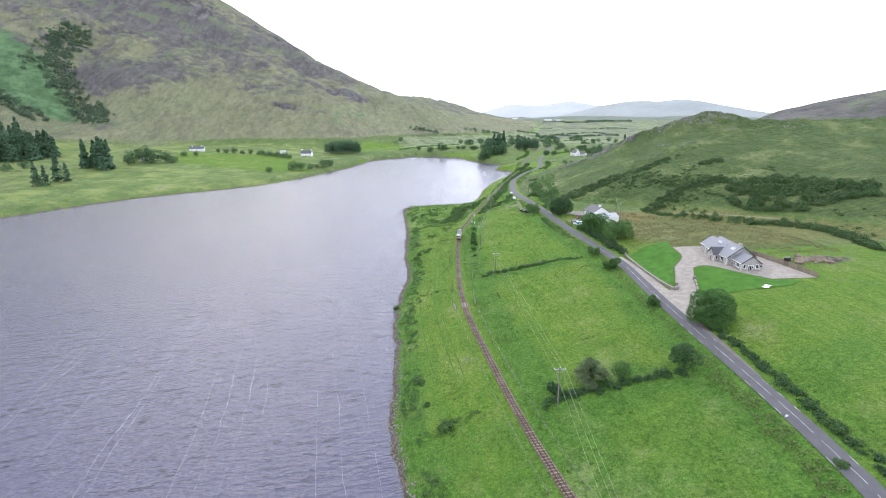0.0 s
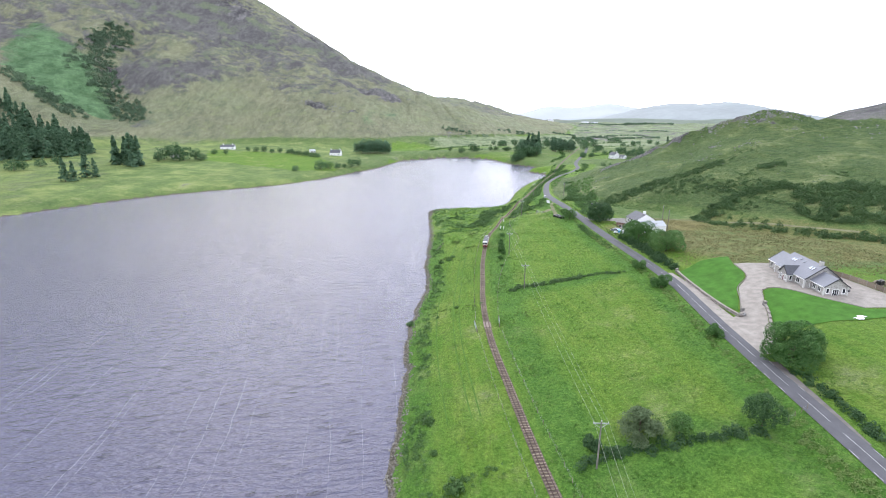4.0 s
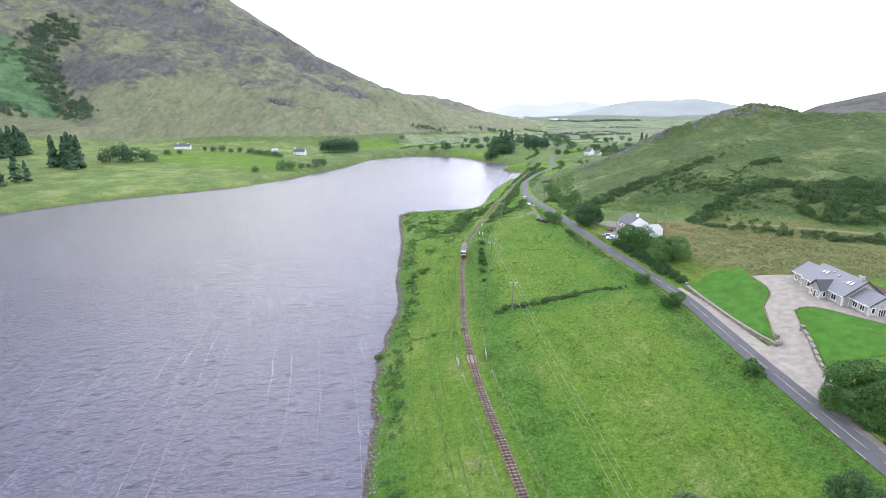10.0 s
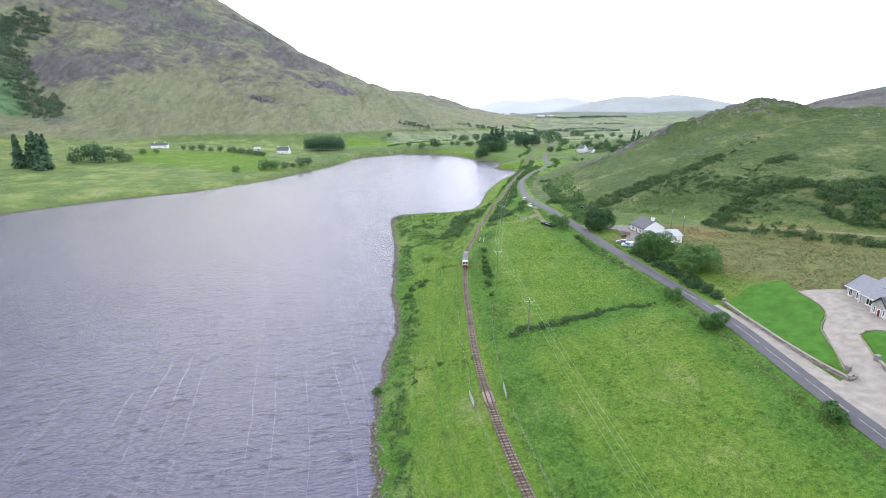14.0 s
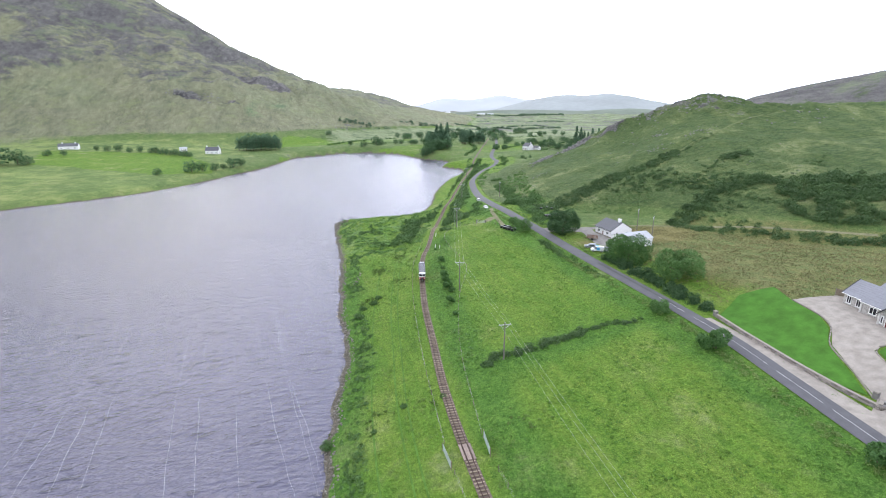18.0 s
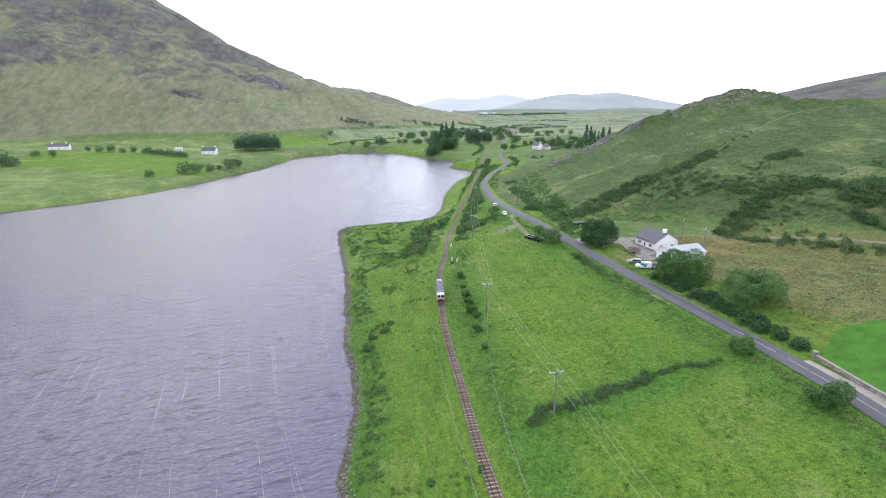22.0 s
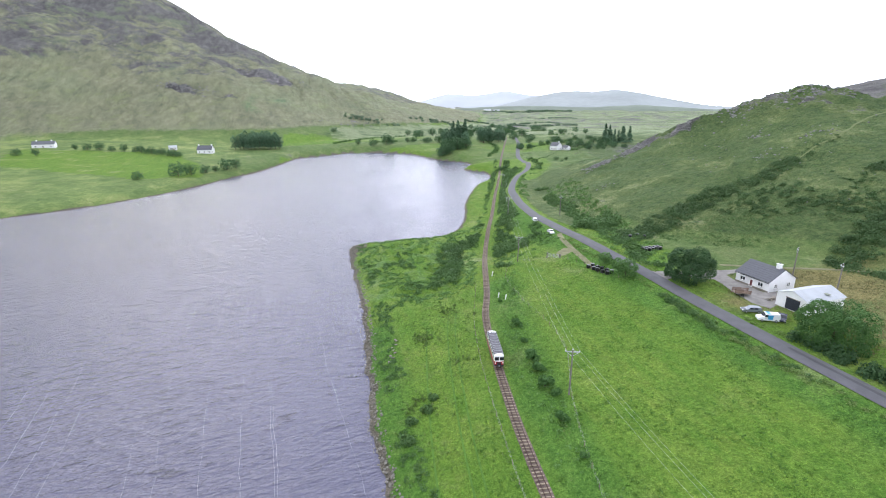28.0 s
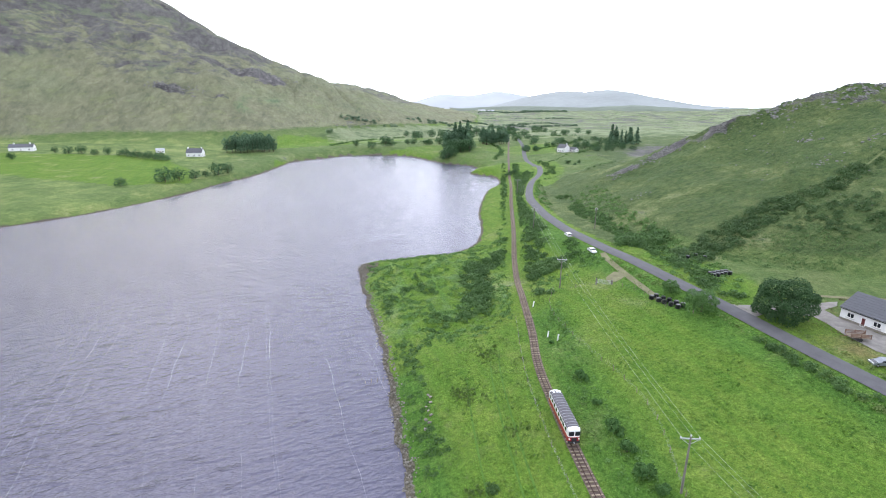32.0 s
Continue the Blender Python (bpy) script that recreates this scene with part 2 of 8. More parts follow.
# ---- materials ----
def mat(name, rough=0.8, metal=0.0):
    m = bpy.data.materials.new(name)
    m.use_nodes = True
    b = m.node_tree.nodes["Principled BSDF"]
    b.inputs["Roughness"].default_value, b.inputs["Metallic"].default_value = rough, metal
    return m, m.node_tree.nodes, m.node_tree.links, b


def noise_node(n, l, scale, detail=4.0, rough=0.55, coords=None, stretch=None):
    t = n.new("ShaderNodeTexNoise")
    t.inputs["Scale"].default_value, t.inputs["Detail"].default_value, t.inputs["Roughness"].default_value = scale, detail, rough
    if coords is not None:
        if stretch:
            m = n.new("ShaderNodeMapping")
            m.inputs["Scale"].default_value = stretch
            l.new(coords, m.inputs["Vector"])
            coords = m.outputs[0]
        l.new(coords, t.inputs["Vector"])
    return t.outputs["Fac"]


def ramp(n, l, fac, stops):
    r = n.new("ShaderNodeValToRGB")
    e = r.color_ramp.elements
    while len(e) < len(stops):
        e.new(0.5)
    for i, (p, c) in enumerate(stops):
        e[i].position, e[i].color = p, (*c, 1) if len(c) == 3 else c
    l.new(fac, r.inputs["Fac"])
    return r.outputs["Color"]


def mixed(n, l, fac, a, b, mode="MIX"):
    m = n.new("ShaderNodeMix")
    m.data_type, m.blend_type = "RGBA", mode
    for k, v in (("Factor", fac), ("A", a), ("B", b)):
        s = [i for i in m.inputs if i.name == k and (i.type == "VALUE" if k == "Factor" else i.type == "RGBA")][0]
        if isinstance(v, (int, float)):
            s.default_value = v
        elif isinstance(v, tuple):
            s.default_value = (*v, 1)
        else:
            l.new(v, s)
    return [o for o in m.outputs if o.type == "RGBA"][0]


def bumped(n, l, b, heightsock, strength, distance):
    m = n.new("ShaderNodeBump")
    m.inputs["Strength"].default_value, m.inputs["Distance"].default_value = strength, distance
    l.new(heightsock, m.inputs["Height"])
    l.new(m.outputs[0], b.inputs["Normal"])


def plain(name, colour, rough=0.7, metal=0.0, spread=0.18, scale=3.0, bump=0.0, random_tint=0.0):
    """A surface with grain at two scales round one colour."""
    m, n, l, b = mat(name, rough, metal)
    if rough >= 0.9:
        b.inputs["Specular IOR Level"].default_value = 0.15
    co = n.new("ShaderNodeTexCoord").outputs["Object"]
    lo = tuple(c * (1 - spread) for c in colour)
    hi = tuple(min(1, c * (1 + spread)) for c in colour)
    big = ramp(n, l, noise_node(n, l, scale, 3, coords=co), [(0.3, lo), (0.7, hi)])
    fine = noise_node(n, l, scale * 9, 4, coords=co)
    col = mixed(n, l, 0.35, big, ramp(n, l, fine, [(0.3, lo), (0.7, hi)]))
    if random_tint:
        info = n.new("ShaderNodeObjectInfo")
        col = mixed(n, l, 1.0, col, ramp(n, l, info.outputs["Random"], [(0, (1 - random_tint,) * 3), (1, (1 + random_tint,) * 3)]), "MULTIPLY")
    l.new(col, b.inputs["Base Color"])
    if bump:
        bumped(n, l, b, fine, 0.5, bump)
    return m


def attribute(n, name):
    a = n.new("ShaderNodeAttribute")
    a.attribute_name = name
    return a.outputs["Fac"]


def math_node(n, l, op, a, b=0.0, c=0.0, clamp=False):
    m = n.new("ShaderNodeMath")
    m.operation, m.use_clamp = op, clamp
    for k, v in enumerate((a, b, c)):
        if isinstance(v, (int, float)):
            m.inputs[k].default_value = v
        else:
            l.new(v, m.inputs[k])
    return m.outputs[0]


def make_ground():
    """Turf, rough grazing, heather, bracken, shingle and rock, by the plan's own zones."""
    m, n, l, b = mat("turf", 0.95)
    b.inputs["Specular IOR Level"].default_value = 0.15
    co = n.new("ShaderNodeTexCoord").outputs["Object"]
    n1 = noise_node(n, l, 0.055, 6, 0.65, co)
    n2 = noise_node(n, l, 0.35, 5, 0.65, co)
    n3 = noise_node(n, l, 2.2, 4, 0.7, co)
    n4 = noise_node(n, l, 0.012, 6, 0.6, co)
    n5 = noise_node(n, l, 0.055, 9, 0.72, co)
    mown = noise_node(n, l, 0.5, 4, 0.6, co, (1.0, 0.12, 1.0))
    streak = noise_node(n, l, 0.12, 5, 0.65, co, (1.0, 0.35, 1.0))
    meadow = mixed(n, l, 0.55, ramp(n, l, n1, [(0.3, (0.0574, 0.159, 0.0159)), (0.5, (0.102, 0.21, 0.0238)), (0.66, (0.197, 0.222, 0.0477))]),
                   ramp(n, l, n2, [(0.3, (0.043, 0.126, 0.0144)), (0.5, (0.0933, 0.204, 0.0223)), (0.7, (0.191, 0.228, 0.0461))]))
    meadow = mixed(n, l, 0.42, meadow, ramp(n, l, n3, [(0.3, (0.0359, 0.0907, 0.0111)), (0.7, (0.174, 0.284, 0.0437))]))
    meadow = mixed(n, l, 0.3, meadow, ramp(n, l, mown, [(0.36, (0.0598, 0.135, 0.0174)), (0.64, (0.179, 0.228, 0.0437))]))
    pasture = mixed(n, l, 0.5, ramp(n, l, streak, [(0.3, (0.0715, 0.127, 0.0381)), (0.5, (0.105, 0.16, 0.0499)), (0.7, (0.16, 0.182, 0.0772))]),
                    ramp(n, l, n2, [(0.34, (0.0385, 0.0825, 0.0238)), (0.5, (0.0935, 0.149, 0.0451)), (0.7, (0.16, 0.193, 0.0772))]))
    hill = mixed(n, l, 0.5, ramp(n, l, streak, [(0.28, (0.0475, 0.0873, 0.0288)), (0.5, (0.076, 0.127, 0.0404)), (0.72, (0.119, 0.144, 0.0554))]),
                 ramp(n, l, n2, [(0.3, (0.0333, 0.0634, 0.0213)), (0.7, (0.0994, 0.144, 0.0532))]))
    hill = mixed(n, l, 0.55, hill, ramp(n, l, n5, [(0.4, (0.0475, 0.0842, 0.0298)), (0.5, (0.0808, 0.124, 0.0426)), (0.64, (0.143, 0.158, 0.0692))]))
    # sheep paths and turf steps along the contours of the near hill
    step = n.new("ShaderNodeMapping")
    step.inputs["Rotation"].default_value, step.inputs["Scale"].default_value = (0, 0, radians(57)), (0.22, 1.0, 1.6)
    l.new(co, step.inputs["Vector"])
    steps = noise_node(n, l, 0.75, 5, 0.7, step.outputs[0])
    hill = mixed(n, l, 0.42, hill, ramp(n, l, steps, [(0.38, (0.034, 0.062, 0.022)), (0.5, (0.083, 0.128, 0.044)), (0.62, (0.15, 0.175, 0.075))]))
    # the mountain: grass and sedge in broad patches, creased down the slope
    slope = n.new("ShaderNodeMapping")
    slope.inputs["Rotation"].default_value, slope.inputs["Scale"].default_value = (0, 0, radians(-16)), (1.0, 0.38, 0.4)
    l.new(co, slope.inputs["Vector"])
    down = slope.outputs[0]
    fall = noise_node(n, l, 0.05, 7, 0.68, down)
    grain = noise_node(n, l, 0.16, 8, 0.78, down)
    sedge = noise_node(n, l, 0.02, 7, 0.7, co)
    # heath and heather carry extra blue that stands in for distance haze
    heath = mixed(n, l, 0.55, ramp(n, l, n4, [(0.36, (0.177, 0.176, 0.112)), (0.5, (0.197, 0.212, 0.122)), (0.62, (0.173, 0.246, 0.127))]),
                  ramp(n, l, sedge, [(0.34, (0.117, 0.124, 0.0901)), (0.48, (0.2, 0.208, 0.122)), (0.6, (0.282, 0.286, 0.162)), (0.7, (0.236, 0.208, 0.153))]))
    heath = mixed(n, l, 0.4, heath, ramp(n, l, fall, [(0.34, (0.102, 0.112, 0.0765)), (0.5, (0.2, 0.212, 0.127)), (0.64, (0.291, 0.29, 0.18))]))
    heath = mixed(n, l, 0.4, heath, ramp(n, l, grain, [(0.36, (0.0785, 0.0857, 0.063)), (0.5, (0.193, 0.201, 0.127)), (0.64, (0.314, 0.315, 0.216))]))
    # thin lines darkened in the colour to mark creases, without relief
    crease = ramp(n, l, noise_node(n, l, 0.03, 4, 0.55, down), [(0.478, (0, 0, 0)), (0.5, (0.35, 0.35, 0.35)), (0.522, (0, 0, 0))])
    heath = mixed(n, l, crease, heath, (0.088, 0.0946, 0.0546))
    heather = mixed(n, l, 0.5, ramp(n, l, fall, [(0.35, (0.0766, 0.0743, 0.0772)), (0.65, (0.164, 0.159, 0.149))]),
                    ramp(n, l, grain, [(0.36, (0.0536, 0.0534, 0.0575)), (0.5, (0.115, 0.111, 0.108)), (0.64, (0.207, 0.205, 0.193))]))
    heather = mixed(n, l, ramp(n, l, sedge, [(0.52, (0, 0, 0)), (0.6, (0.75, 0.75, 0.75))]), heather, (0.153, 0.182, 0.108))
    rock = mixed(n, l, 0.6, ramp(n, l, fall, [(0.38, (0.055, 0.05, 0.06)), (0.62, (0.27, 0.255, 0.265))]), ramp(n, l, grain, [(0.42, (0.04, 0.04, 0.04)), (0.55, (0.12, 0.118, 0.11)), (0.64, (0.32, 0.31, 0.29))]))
    shingle = mixed(n, l, 0.5, ramp(n, l, n3, [(0.35, (0.0475, 0.043, 0.038)), (0.65, (0.19, 0.17, 0.145))]),
                    ramp(n, l, n2, [(0.3, (0.0665, 0.06, 0.045)), (0.7, (0.142, 0.13, 0.09))]))
    bracken = mixed(n, l, 0.5, ramp(n, l, n2, [(0.3, (0.0525, 0.123, 0.0525)), (0.7, (0.135, 0.24, 0.105))]), ramp(n, l, n3, [(0.3, (0.045, 0.109, 0.045)), (0.7, (0.128, 0.24, 0.0975))]))
    bracken = mixed(n, l, 0.6, bracken, ramp(n, l, grain, [(0.38, (0.0525, 0.102, 0.048)), (0.5, (0.112, 0.195, 0.09)), (0.62, (0.18, 0.283, 0.135))]))
    bracken = mixed(n, l, 0.5, bracken, ramp(n, l, n5, [(0.4, (0.035, 0.078, 0.035)), (0.5, (0.095, 0.175, 0.085)), (0.6, (0.16, 0.27, 0.13))]))
    lush = mixed(n, l, 0.5, ramp(n, l, n2, [(0.3, (0.0366, 0.104, 0.016)), (0.5, (0.0671, 0.156, 0.024)), (0.7, (0.116, 0.213, 0.036))]), ramp(n, l, n3, [(0.3, (0.0268, 0.078, 0.012)), (0.7, (0.122, 0.244, 0.04))]))
    hay = mixed(n, l, 0.6, ramp(n, l, n2, [(0.3, (0.135, 0.138, 0.0467)), (0.7, (0.198, 0.175, 0.0697))]), ramp(n, l, n3, [(0.32, (0.0832, 0.092, 0.0323)), (0.5, (0.172, 0.156, 0.062)), (0.68, (0.27, 0.221, 0.102))]))
    sward = mixed(n, l, 0.5, ramp(n, l, n1, [(0.36, (0.134, 0.197, 0.0644)), (0.5, (0.183, 0.249, 0.0782)), (0.64, (0.232, 0.273, 0.092))]), ramp(n, l, n5, [(0.4, (0.0976, 0.151, 0.0517)), (0.52, (0.183, 0.249, 0.0782)), (0.62, (0.256, 0.29, 0.103))]))
    # moor is paler and bluer, with the far valley's haze put into its colour
    moor = mixed(n, l, 0.5, ramp(n, l, n4, [(0.36, (0.15, 0.18, 0.105)), (0.5, (0.19, 0.24, 0.13)), (0.62, (0.24, 0.275, 0.155))]), ramp(n, l, n5, [(0.4, (0.12, 0.15, 0.09)), (0.5, (0.195, 0.24, 0.13)), (0.62, (0.255, 0.285, 0.165))]))
    col = meadow
    wild = math_node(n, l, "MULTIPLY_ADD", n5, 2.4, -1.2)
    near = math_node(n, l, "MULTIPLY_ADD", n2, 0.9, -0.45)
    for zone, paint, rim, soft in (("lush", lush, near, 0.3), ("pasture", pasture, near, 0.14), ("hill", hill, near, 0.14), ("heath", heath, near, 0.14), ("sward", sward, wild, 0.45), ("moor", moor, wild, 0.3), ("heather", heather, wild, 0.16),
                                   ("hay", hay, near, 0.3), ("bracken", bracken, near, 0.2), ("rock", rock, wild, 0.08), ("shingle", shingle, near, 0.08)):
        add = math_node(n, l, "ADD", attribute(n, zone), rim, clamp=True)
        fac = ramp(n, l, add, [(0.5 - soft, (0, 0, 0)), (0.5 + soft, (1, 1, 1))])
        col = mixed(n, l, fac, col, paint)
    # single tufts and seed heads: light and dark at a hand's width and at a stride
    n6 = noise_node(n, l, 6.5, 3, 0.75, co)
    n7 = noise_node(n, l, 1.1, 5, 0.75, co)
    col = mixed(n, l, 1.0, col, ramp(n, l, n6, [(0.34, (0.6, 0.62, 0.55)), (0.5, (1, 1, 1)), (0.66, (1.4, 1.36, 1.35))]), "MULTIPLY")
    col = mixed(n, l, 1.0, col, ramp(n, l, n7, [(0.33, (0.7, 0.74, 0.7)), (0.5, (1, 1, 1)), (0.67, (1.25, 1.2, 1.2))]), "MULTIPLY")
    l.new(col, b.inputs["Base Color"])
    h = math_node(n, l, "MULTIPLY_ADD", n3, 0.8, n2)
    h = math_node(n, l, "MULTIPLY_ADD", n6, 0.25, h)
    crag = math_node(n, l, "MULTIPLY", grain, math_node(n, l, "MULTIPLY_ADD", attribute(n, "heath"), 9.0, math_node(n, l, "MULTIPLY_ADD", attribute(n, "rock"), 8.0, math_node(n, l, "MULTIPLY", attribute(n, "hill"), 3.0))))
    bumped(n, l, b, math_node(n, l, "ADD", h, crag), 1.0, 0.6)
    return m


def make_water():
    """Wind-driven ripples with short steep crests, gust patches and thin foam streaks down the wind."""
    m, n, l, b = mat("lake_water", 0.16)
    b.inputs["IOR"].default_value = 1.5
    co = n.new("ShaderNodeTexCoord").outputs["Object"]
    turn = n.new("ShaderNodeMapping")
    turn.inputs["Rotation"].default_value = (0, 0, radians(-5))
    l.new(co, turn.inputs["Vector"])
    co = turn.outputs[0]
    swell = noise_node(n, l, 0.72, 2, 0.5, co, (0.34, 1.0, 1.0))
    chop = noise_node(n, l, 1.5, 4, 0.6, co, (0.5, 1.0, 1.0))
    ripple = noise_node(n, l, 3.4, 3, 0.6, co, (0.6, 1.0, 1.0))
    gust = noise_node(n, l, 0.014, 4, 0.6, co, (1.0, 0.5, 1.0))
    deep = ramp(n, l, gust, [(0.35, (0.05, 0.05, 0.09)), (0.65, (0.07, 0.069, 0.115))])
    # steep crests: narrow ridges where the swell turns over, broken along their length
    patchy = ramp(n, l, noise_node(n, l, 0.16, 4, 0.65, co, (0.6, 1.0, 1.0)), [(0.46, (0, 0, 0)), (0.62, (1, 1, 1))])
    crest = math_node(n, l, "MULTIPLY", ramp(n, l, swell, [(0.6, (0, 0, 0)), (0.64, (1, 1, 1))]), patchy)
    small = ramp(n, l, chop, [(0.45, (0, 0, 0)), (0.5, (1, 1, 1)), (0.57, (0, 0, 0))])
    # dark crests and ripples in the colour stand for faces that reflect less
    water = mixed(n, l, math_node(n, l, "MULTIPLY", crest, 0.6), deep, (0.012, 0.012, 0.022))
    water = mixed(n, l, math_node(n, l, "MULTIPLY", small, 0.3), water, (0.02, 0.02, 0.036))
    # foam drawn out by the wind in long thin lines
    apart = n.new("ShaderNodeSeparateXYZ")
    l.new(co, apart.inputs[0])
    drift = noise_node(n, l, 0.008, 3, 0.45, co, (1.0, 0.5, 1.0))
    broken = ramp(n, l, noise_node(n, l, 1.6, 4, 0.75, co, (1.0, 0.6, 1.0)), [(0.37, (0, 0, 0)), (0.58, (1, 1, 1))])
    fitful = ramp(n, l, noise_node(n, l, 0.025, 3, 0.6, co), [(0.4, (0.25, 0.25, 0.25)), (0.6, (1, 1, 1))])
    waver = noise_node(n, l, 0.09, 3, 0.55, co)
    drift = math_node(n, l, "MULTIPLY_ADD", waver, 0.05, drift)
    foam = 0.0
    for gap, wide, reach, shift in ((11.0, 0.035, 26.0, 3.0), (19.0, 0.045, 34.0, 0.0), (37.0, 0.04, 40.0, 7.0)):
        x = math_node(n, l, "ADD", math_node(n, l, "MULTIPLY_ADD", drift, reach, apart.outputs["X"]), shift + 4000)
        d = math_node(n, l, "PINGPONG", x, gap / 2)
        foam = math_node(n, l, "MAXIMUM", math_node(n, l, "LESS_THAN", d, wide), foam)
    foam = math_node(n, l, "MULTIPLY", math_node(n, l, "MULTIPLY", foam, broken), fitful)
    l.new(mixed(n, l, math_node(n, l, "MULTIPLY", foam, 0.26), water, (0.6, 0.6, 0.66)), b.inputs["Base Color"])
    h = math_node(n, l, "MULTIPLY_ADD", chop, 0.5, math_node(n, l, "MULTIPLY", swell, 0.8))
    h = math_node(n, l, "MULTIPLY_ADD", ripple, 0.12, h)
    h = math_node(n, l, "MULTIPLY_ADD", crest, 0.12, h)
    bumped(n, l, b, h, 1.0, 0.7)
    b.inputs["Specular Tint"].default_value = (0.94, 0.93, 1.0, 1)
    return m


M_GROUND, M_WATER = make_ground(), make_water()
M_ASPHALT = plain("asphalt", (0.088, 0.087, 0.094), 0.85, spread=0.2, scale=0.5, bump=0.01)
M_ASPHALT_DARK = plain("asphalt_patch", (0.06, 0.06, 0.064), 0.85, spread=0.2, scale=0.5)
M_PAINT = plain("road_paint", (0.52, 0.52, 0.5), 0.6, spread=0.12, scale=2)
M_GRAVEL = plain("gravel", (0.3, 0.272, 0.238), 0.95, spread=0.28, scale=0.7, bump=0.03)
M_DIRT = plain("worn_track", (0.185, 0.18, 0.105), 0.95, spread=0.35, scale=0.6, bump=0.03)
M_BALLAST = plain("ballast", (0.15, 0.117, 0.098), 0.95, spread=0.45, scale=1.6, bump=0.05)
M_SLEEPER = plain("sleeper_timber", (0.255, 0.212, 0.155), 0.9, spread=0.3, scale=4, random_tint=0.3)
M_RAIL = plain("rusty_rail", (0.06, 0.026, 0.022), 0.6, 0.3, spread=0.3, scale=5)
M_LAWN = plain("lawn", (0.056, 0.15, 0.02), 0.95, spread=0.32, scale=0.5, bump=0.05)
M_STONE = plain("grey_stone", (0.22, 0.21, 0.2), 0.9, spread=0.45, scale=1.4, bump=0.03)
M_SLATE = plain("roof_slate", (0.2, 0.205, 0.23), 0.55, spread=0.12, scale=2)
M_SLATE_DARK = plain("dark_slate", (0.075, 0.078, 0.09), 0.55, spread=0.15, scale=2)
M_WHITE = plain("white_render", (0.78, 0.78, 0.78), 0.8, spread=0.06, scale=0.8)
M_BLACK = plain("black_plastic", (0.012, 0.012, 0.014), 0.35, spread=0.3, scale=3)
M_GLASS_DARK = plain("window_glass", (0.02, 0.024, 0.03), 0.08, spread=0.3, scale=1)


def link_mesh(name, verts, faces, material, parent=None, label="", smooth=False):
    me = bpy.data.meshes.new(name)
    me.from_pydata(verts, [], faces)
    if smooth:
        me.polygons.foreach_set("use_smooth", [True] * len(me.polygons))
    if material:
        me.materials.append(material)
    ob = new(name, me)
    if parent:
        ob.parent = parent
    if label:
        ob["label"] = label
    return ob


# ---- ground ----
def spaced(lo, hi, fine_lo, fine_hi, step, grow):
    mid = list(np.arange(fine_lo, fine_hi + 0.01, step))
    up, s = [], step
    while (up[-1] if up else fine_hi) < hi:
        s *= grow
        up.append((up[-1] if up else fine_hi) + s)
    down, s = [], step
    while (down[-1] if down else fine_lo) > lo:
        s *= grow
        down.append((down[-1] if down else fine_lo) - s)
    return np.array(down[::-1] + mid + up)


GX = spaced(-3000, 3000, -16, 150, 1.3, 1.022)
GY = spaced(-700, 3700, 30, 330, 1.6, 1.02)
gx, gy = np.meshgrid(GX, GY)
gz = plan_height(gx.ravel(), gy.ravel()).reshape(gx.shape)
nx, ny = len(GX), len(GY)
idx = np.arange(nx * ny).reshape(ny, nx)
faces = np.stack([idx[:-1, :-1], idx[:-1, 1:], idx[1:, 1:], idx[1:, :-1]], -1).reshape(-1, 4)
ground = link_mesh("ground", np.stack([gx, gy, gz], -1).reshape(-1, 3).tolist(), faces.tolist(), M_GROUND, smooth=True)
tagged(ground, "green valley ground of meadow, rough hill grazing and heather", "ground", kind="structure")


def zone(name, values):
    a = ground.data.attributes.new(name, "FLOAT", "POINT")
    a.data.foreach_set("value", np.clip(values, 0, 1).ravel().astype(np.float32))


fx, fy = gx.ravel(), gy.ravel()
fd = lake_distance(fx, fy)
_, fu1 = ramp_hill(fx, fy, RIGHT_TOE, RIGHT_RIDGE, 12, 0.25)
_, fu2 = ramp_hill(fx, fy, LEFT_TOE, LEFT_RIDGE, 60, 0.1, 1.25)
fxr = np.interp(fy, road_line[:, 1], road_line[:, 0])
order = np.argsort(track_line[:, 1])
fxt = np.interp(fy, track_line[order, 1], track_line[order, 0])


def blot(x, y, places):
    """Uneven patches: centre, half width and depth, turn in degrees, weight."""
    wx, wy = x + 16 * waves(x, y, 90, 67), y + 22 * waves(x, y, 110, 68)
    out = np.zeros_like(x)
    for cx, cy, sx, sy, a, k in places:
        c, s = math.cos(radians(a)), math.sin(radians(a))
        u, v = (wx - cx) * c + (wy - cy) * s, (wy - cy) * c - (wx - cx) * s
        out = np.maximum(out, k * np.exp(-((u / sx) ** 2 + (v / sy) ** 2)))
    return out


FIELDS = np.array([(112.7, 368), (118, 392), (130, 415), (150, 470), (175, 511), (216, 531), (240, 520), (205, 455), (187, 417), (153, 400)])
zone("hill", np.where(fx > fxr + 4, 1.1 * np.maximum(ease(fu1, 0.0, 0.09), 0.8 * ease(fy, 250, 275) * (fy < 520)), 0) * np.where(inside(fx, fy, FIELDS), 0.35, 1.0) + ease(fy, 640, 760) * (0.85 + 0.35 * waves(fx, fy, 150, 70)) * (fu2 < 0.02))
zone("moor", ease(fy, 600, 760) * (fx > 30) * (fu2 < 0.04) * (0.72 + 0.3 * waves(fx, fy, 120, 79)) * (1 - ease(fy, 1500, 2600) * 0.2))
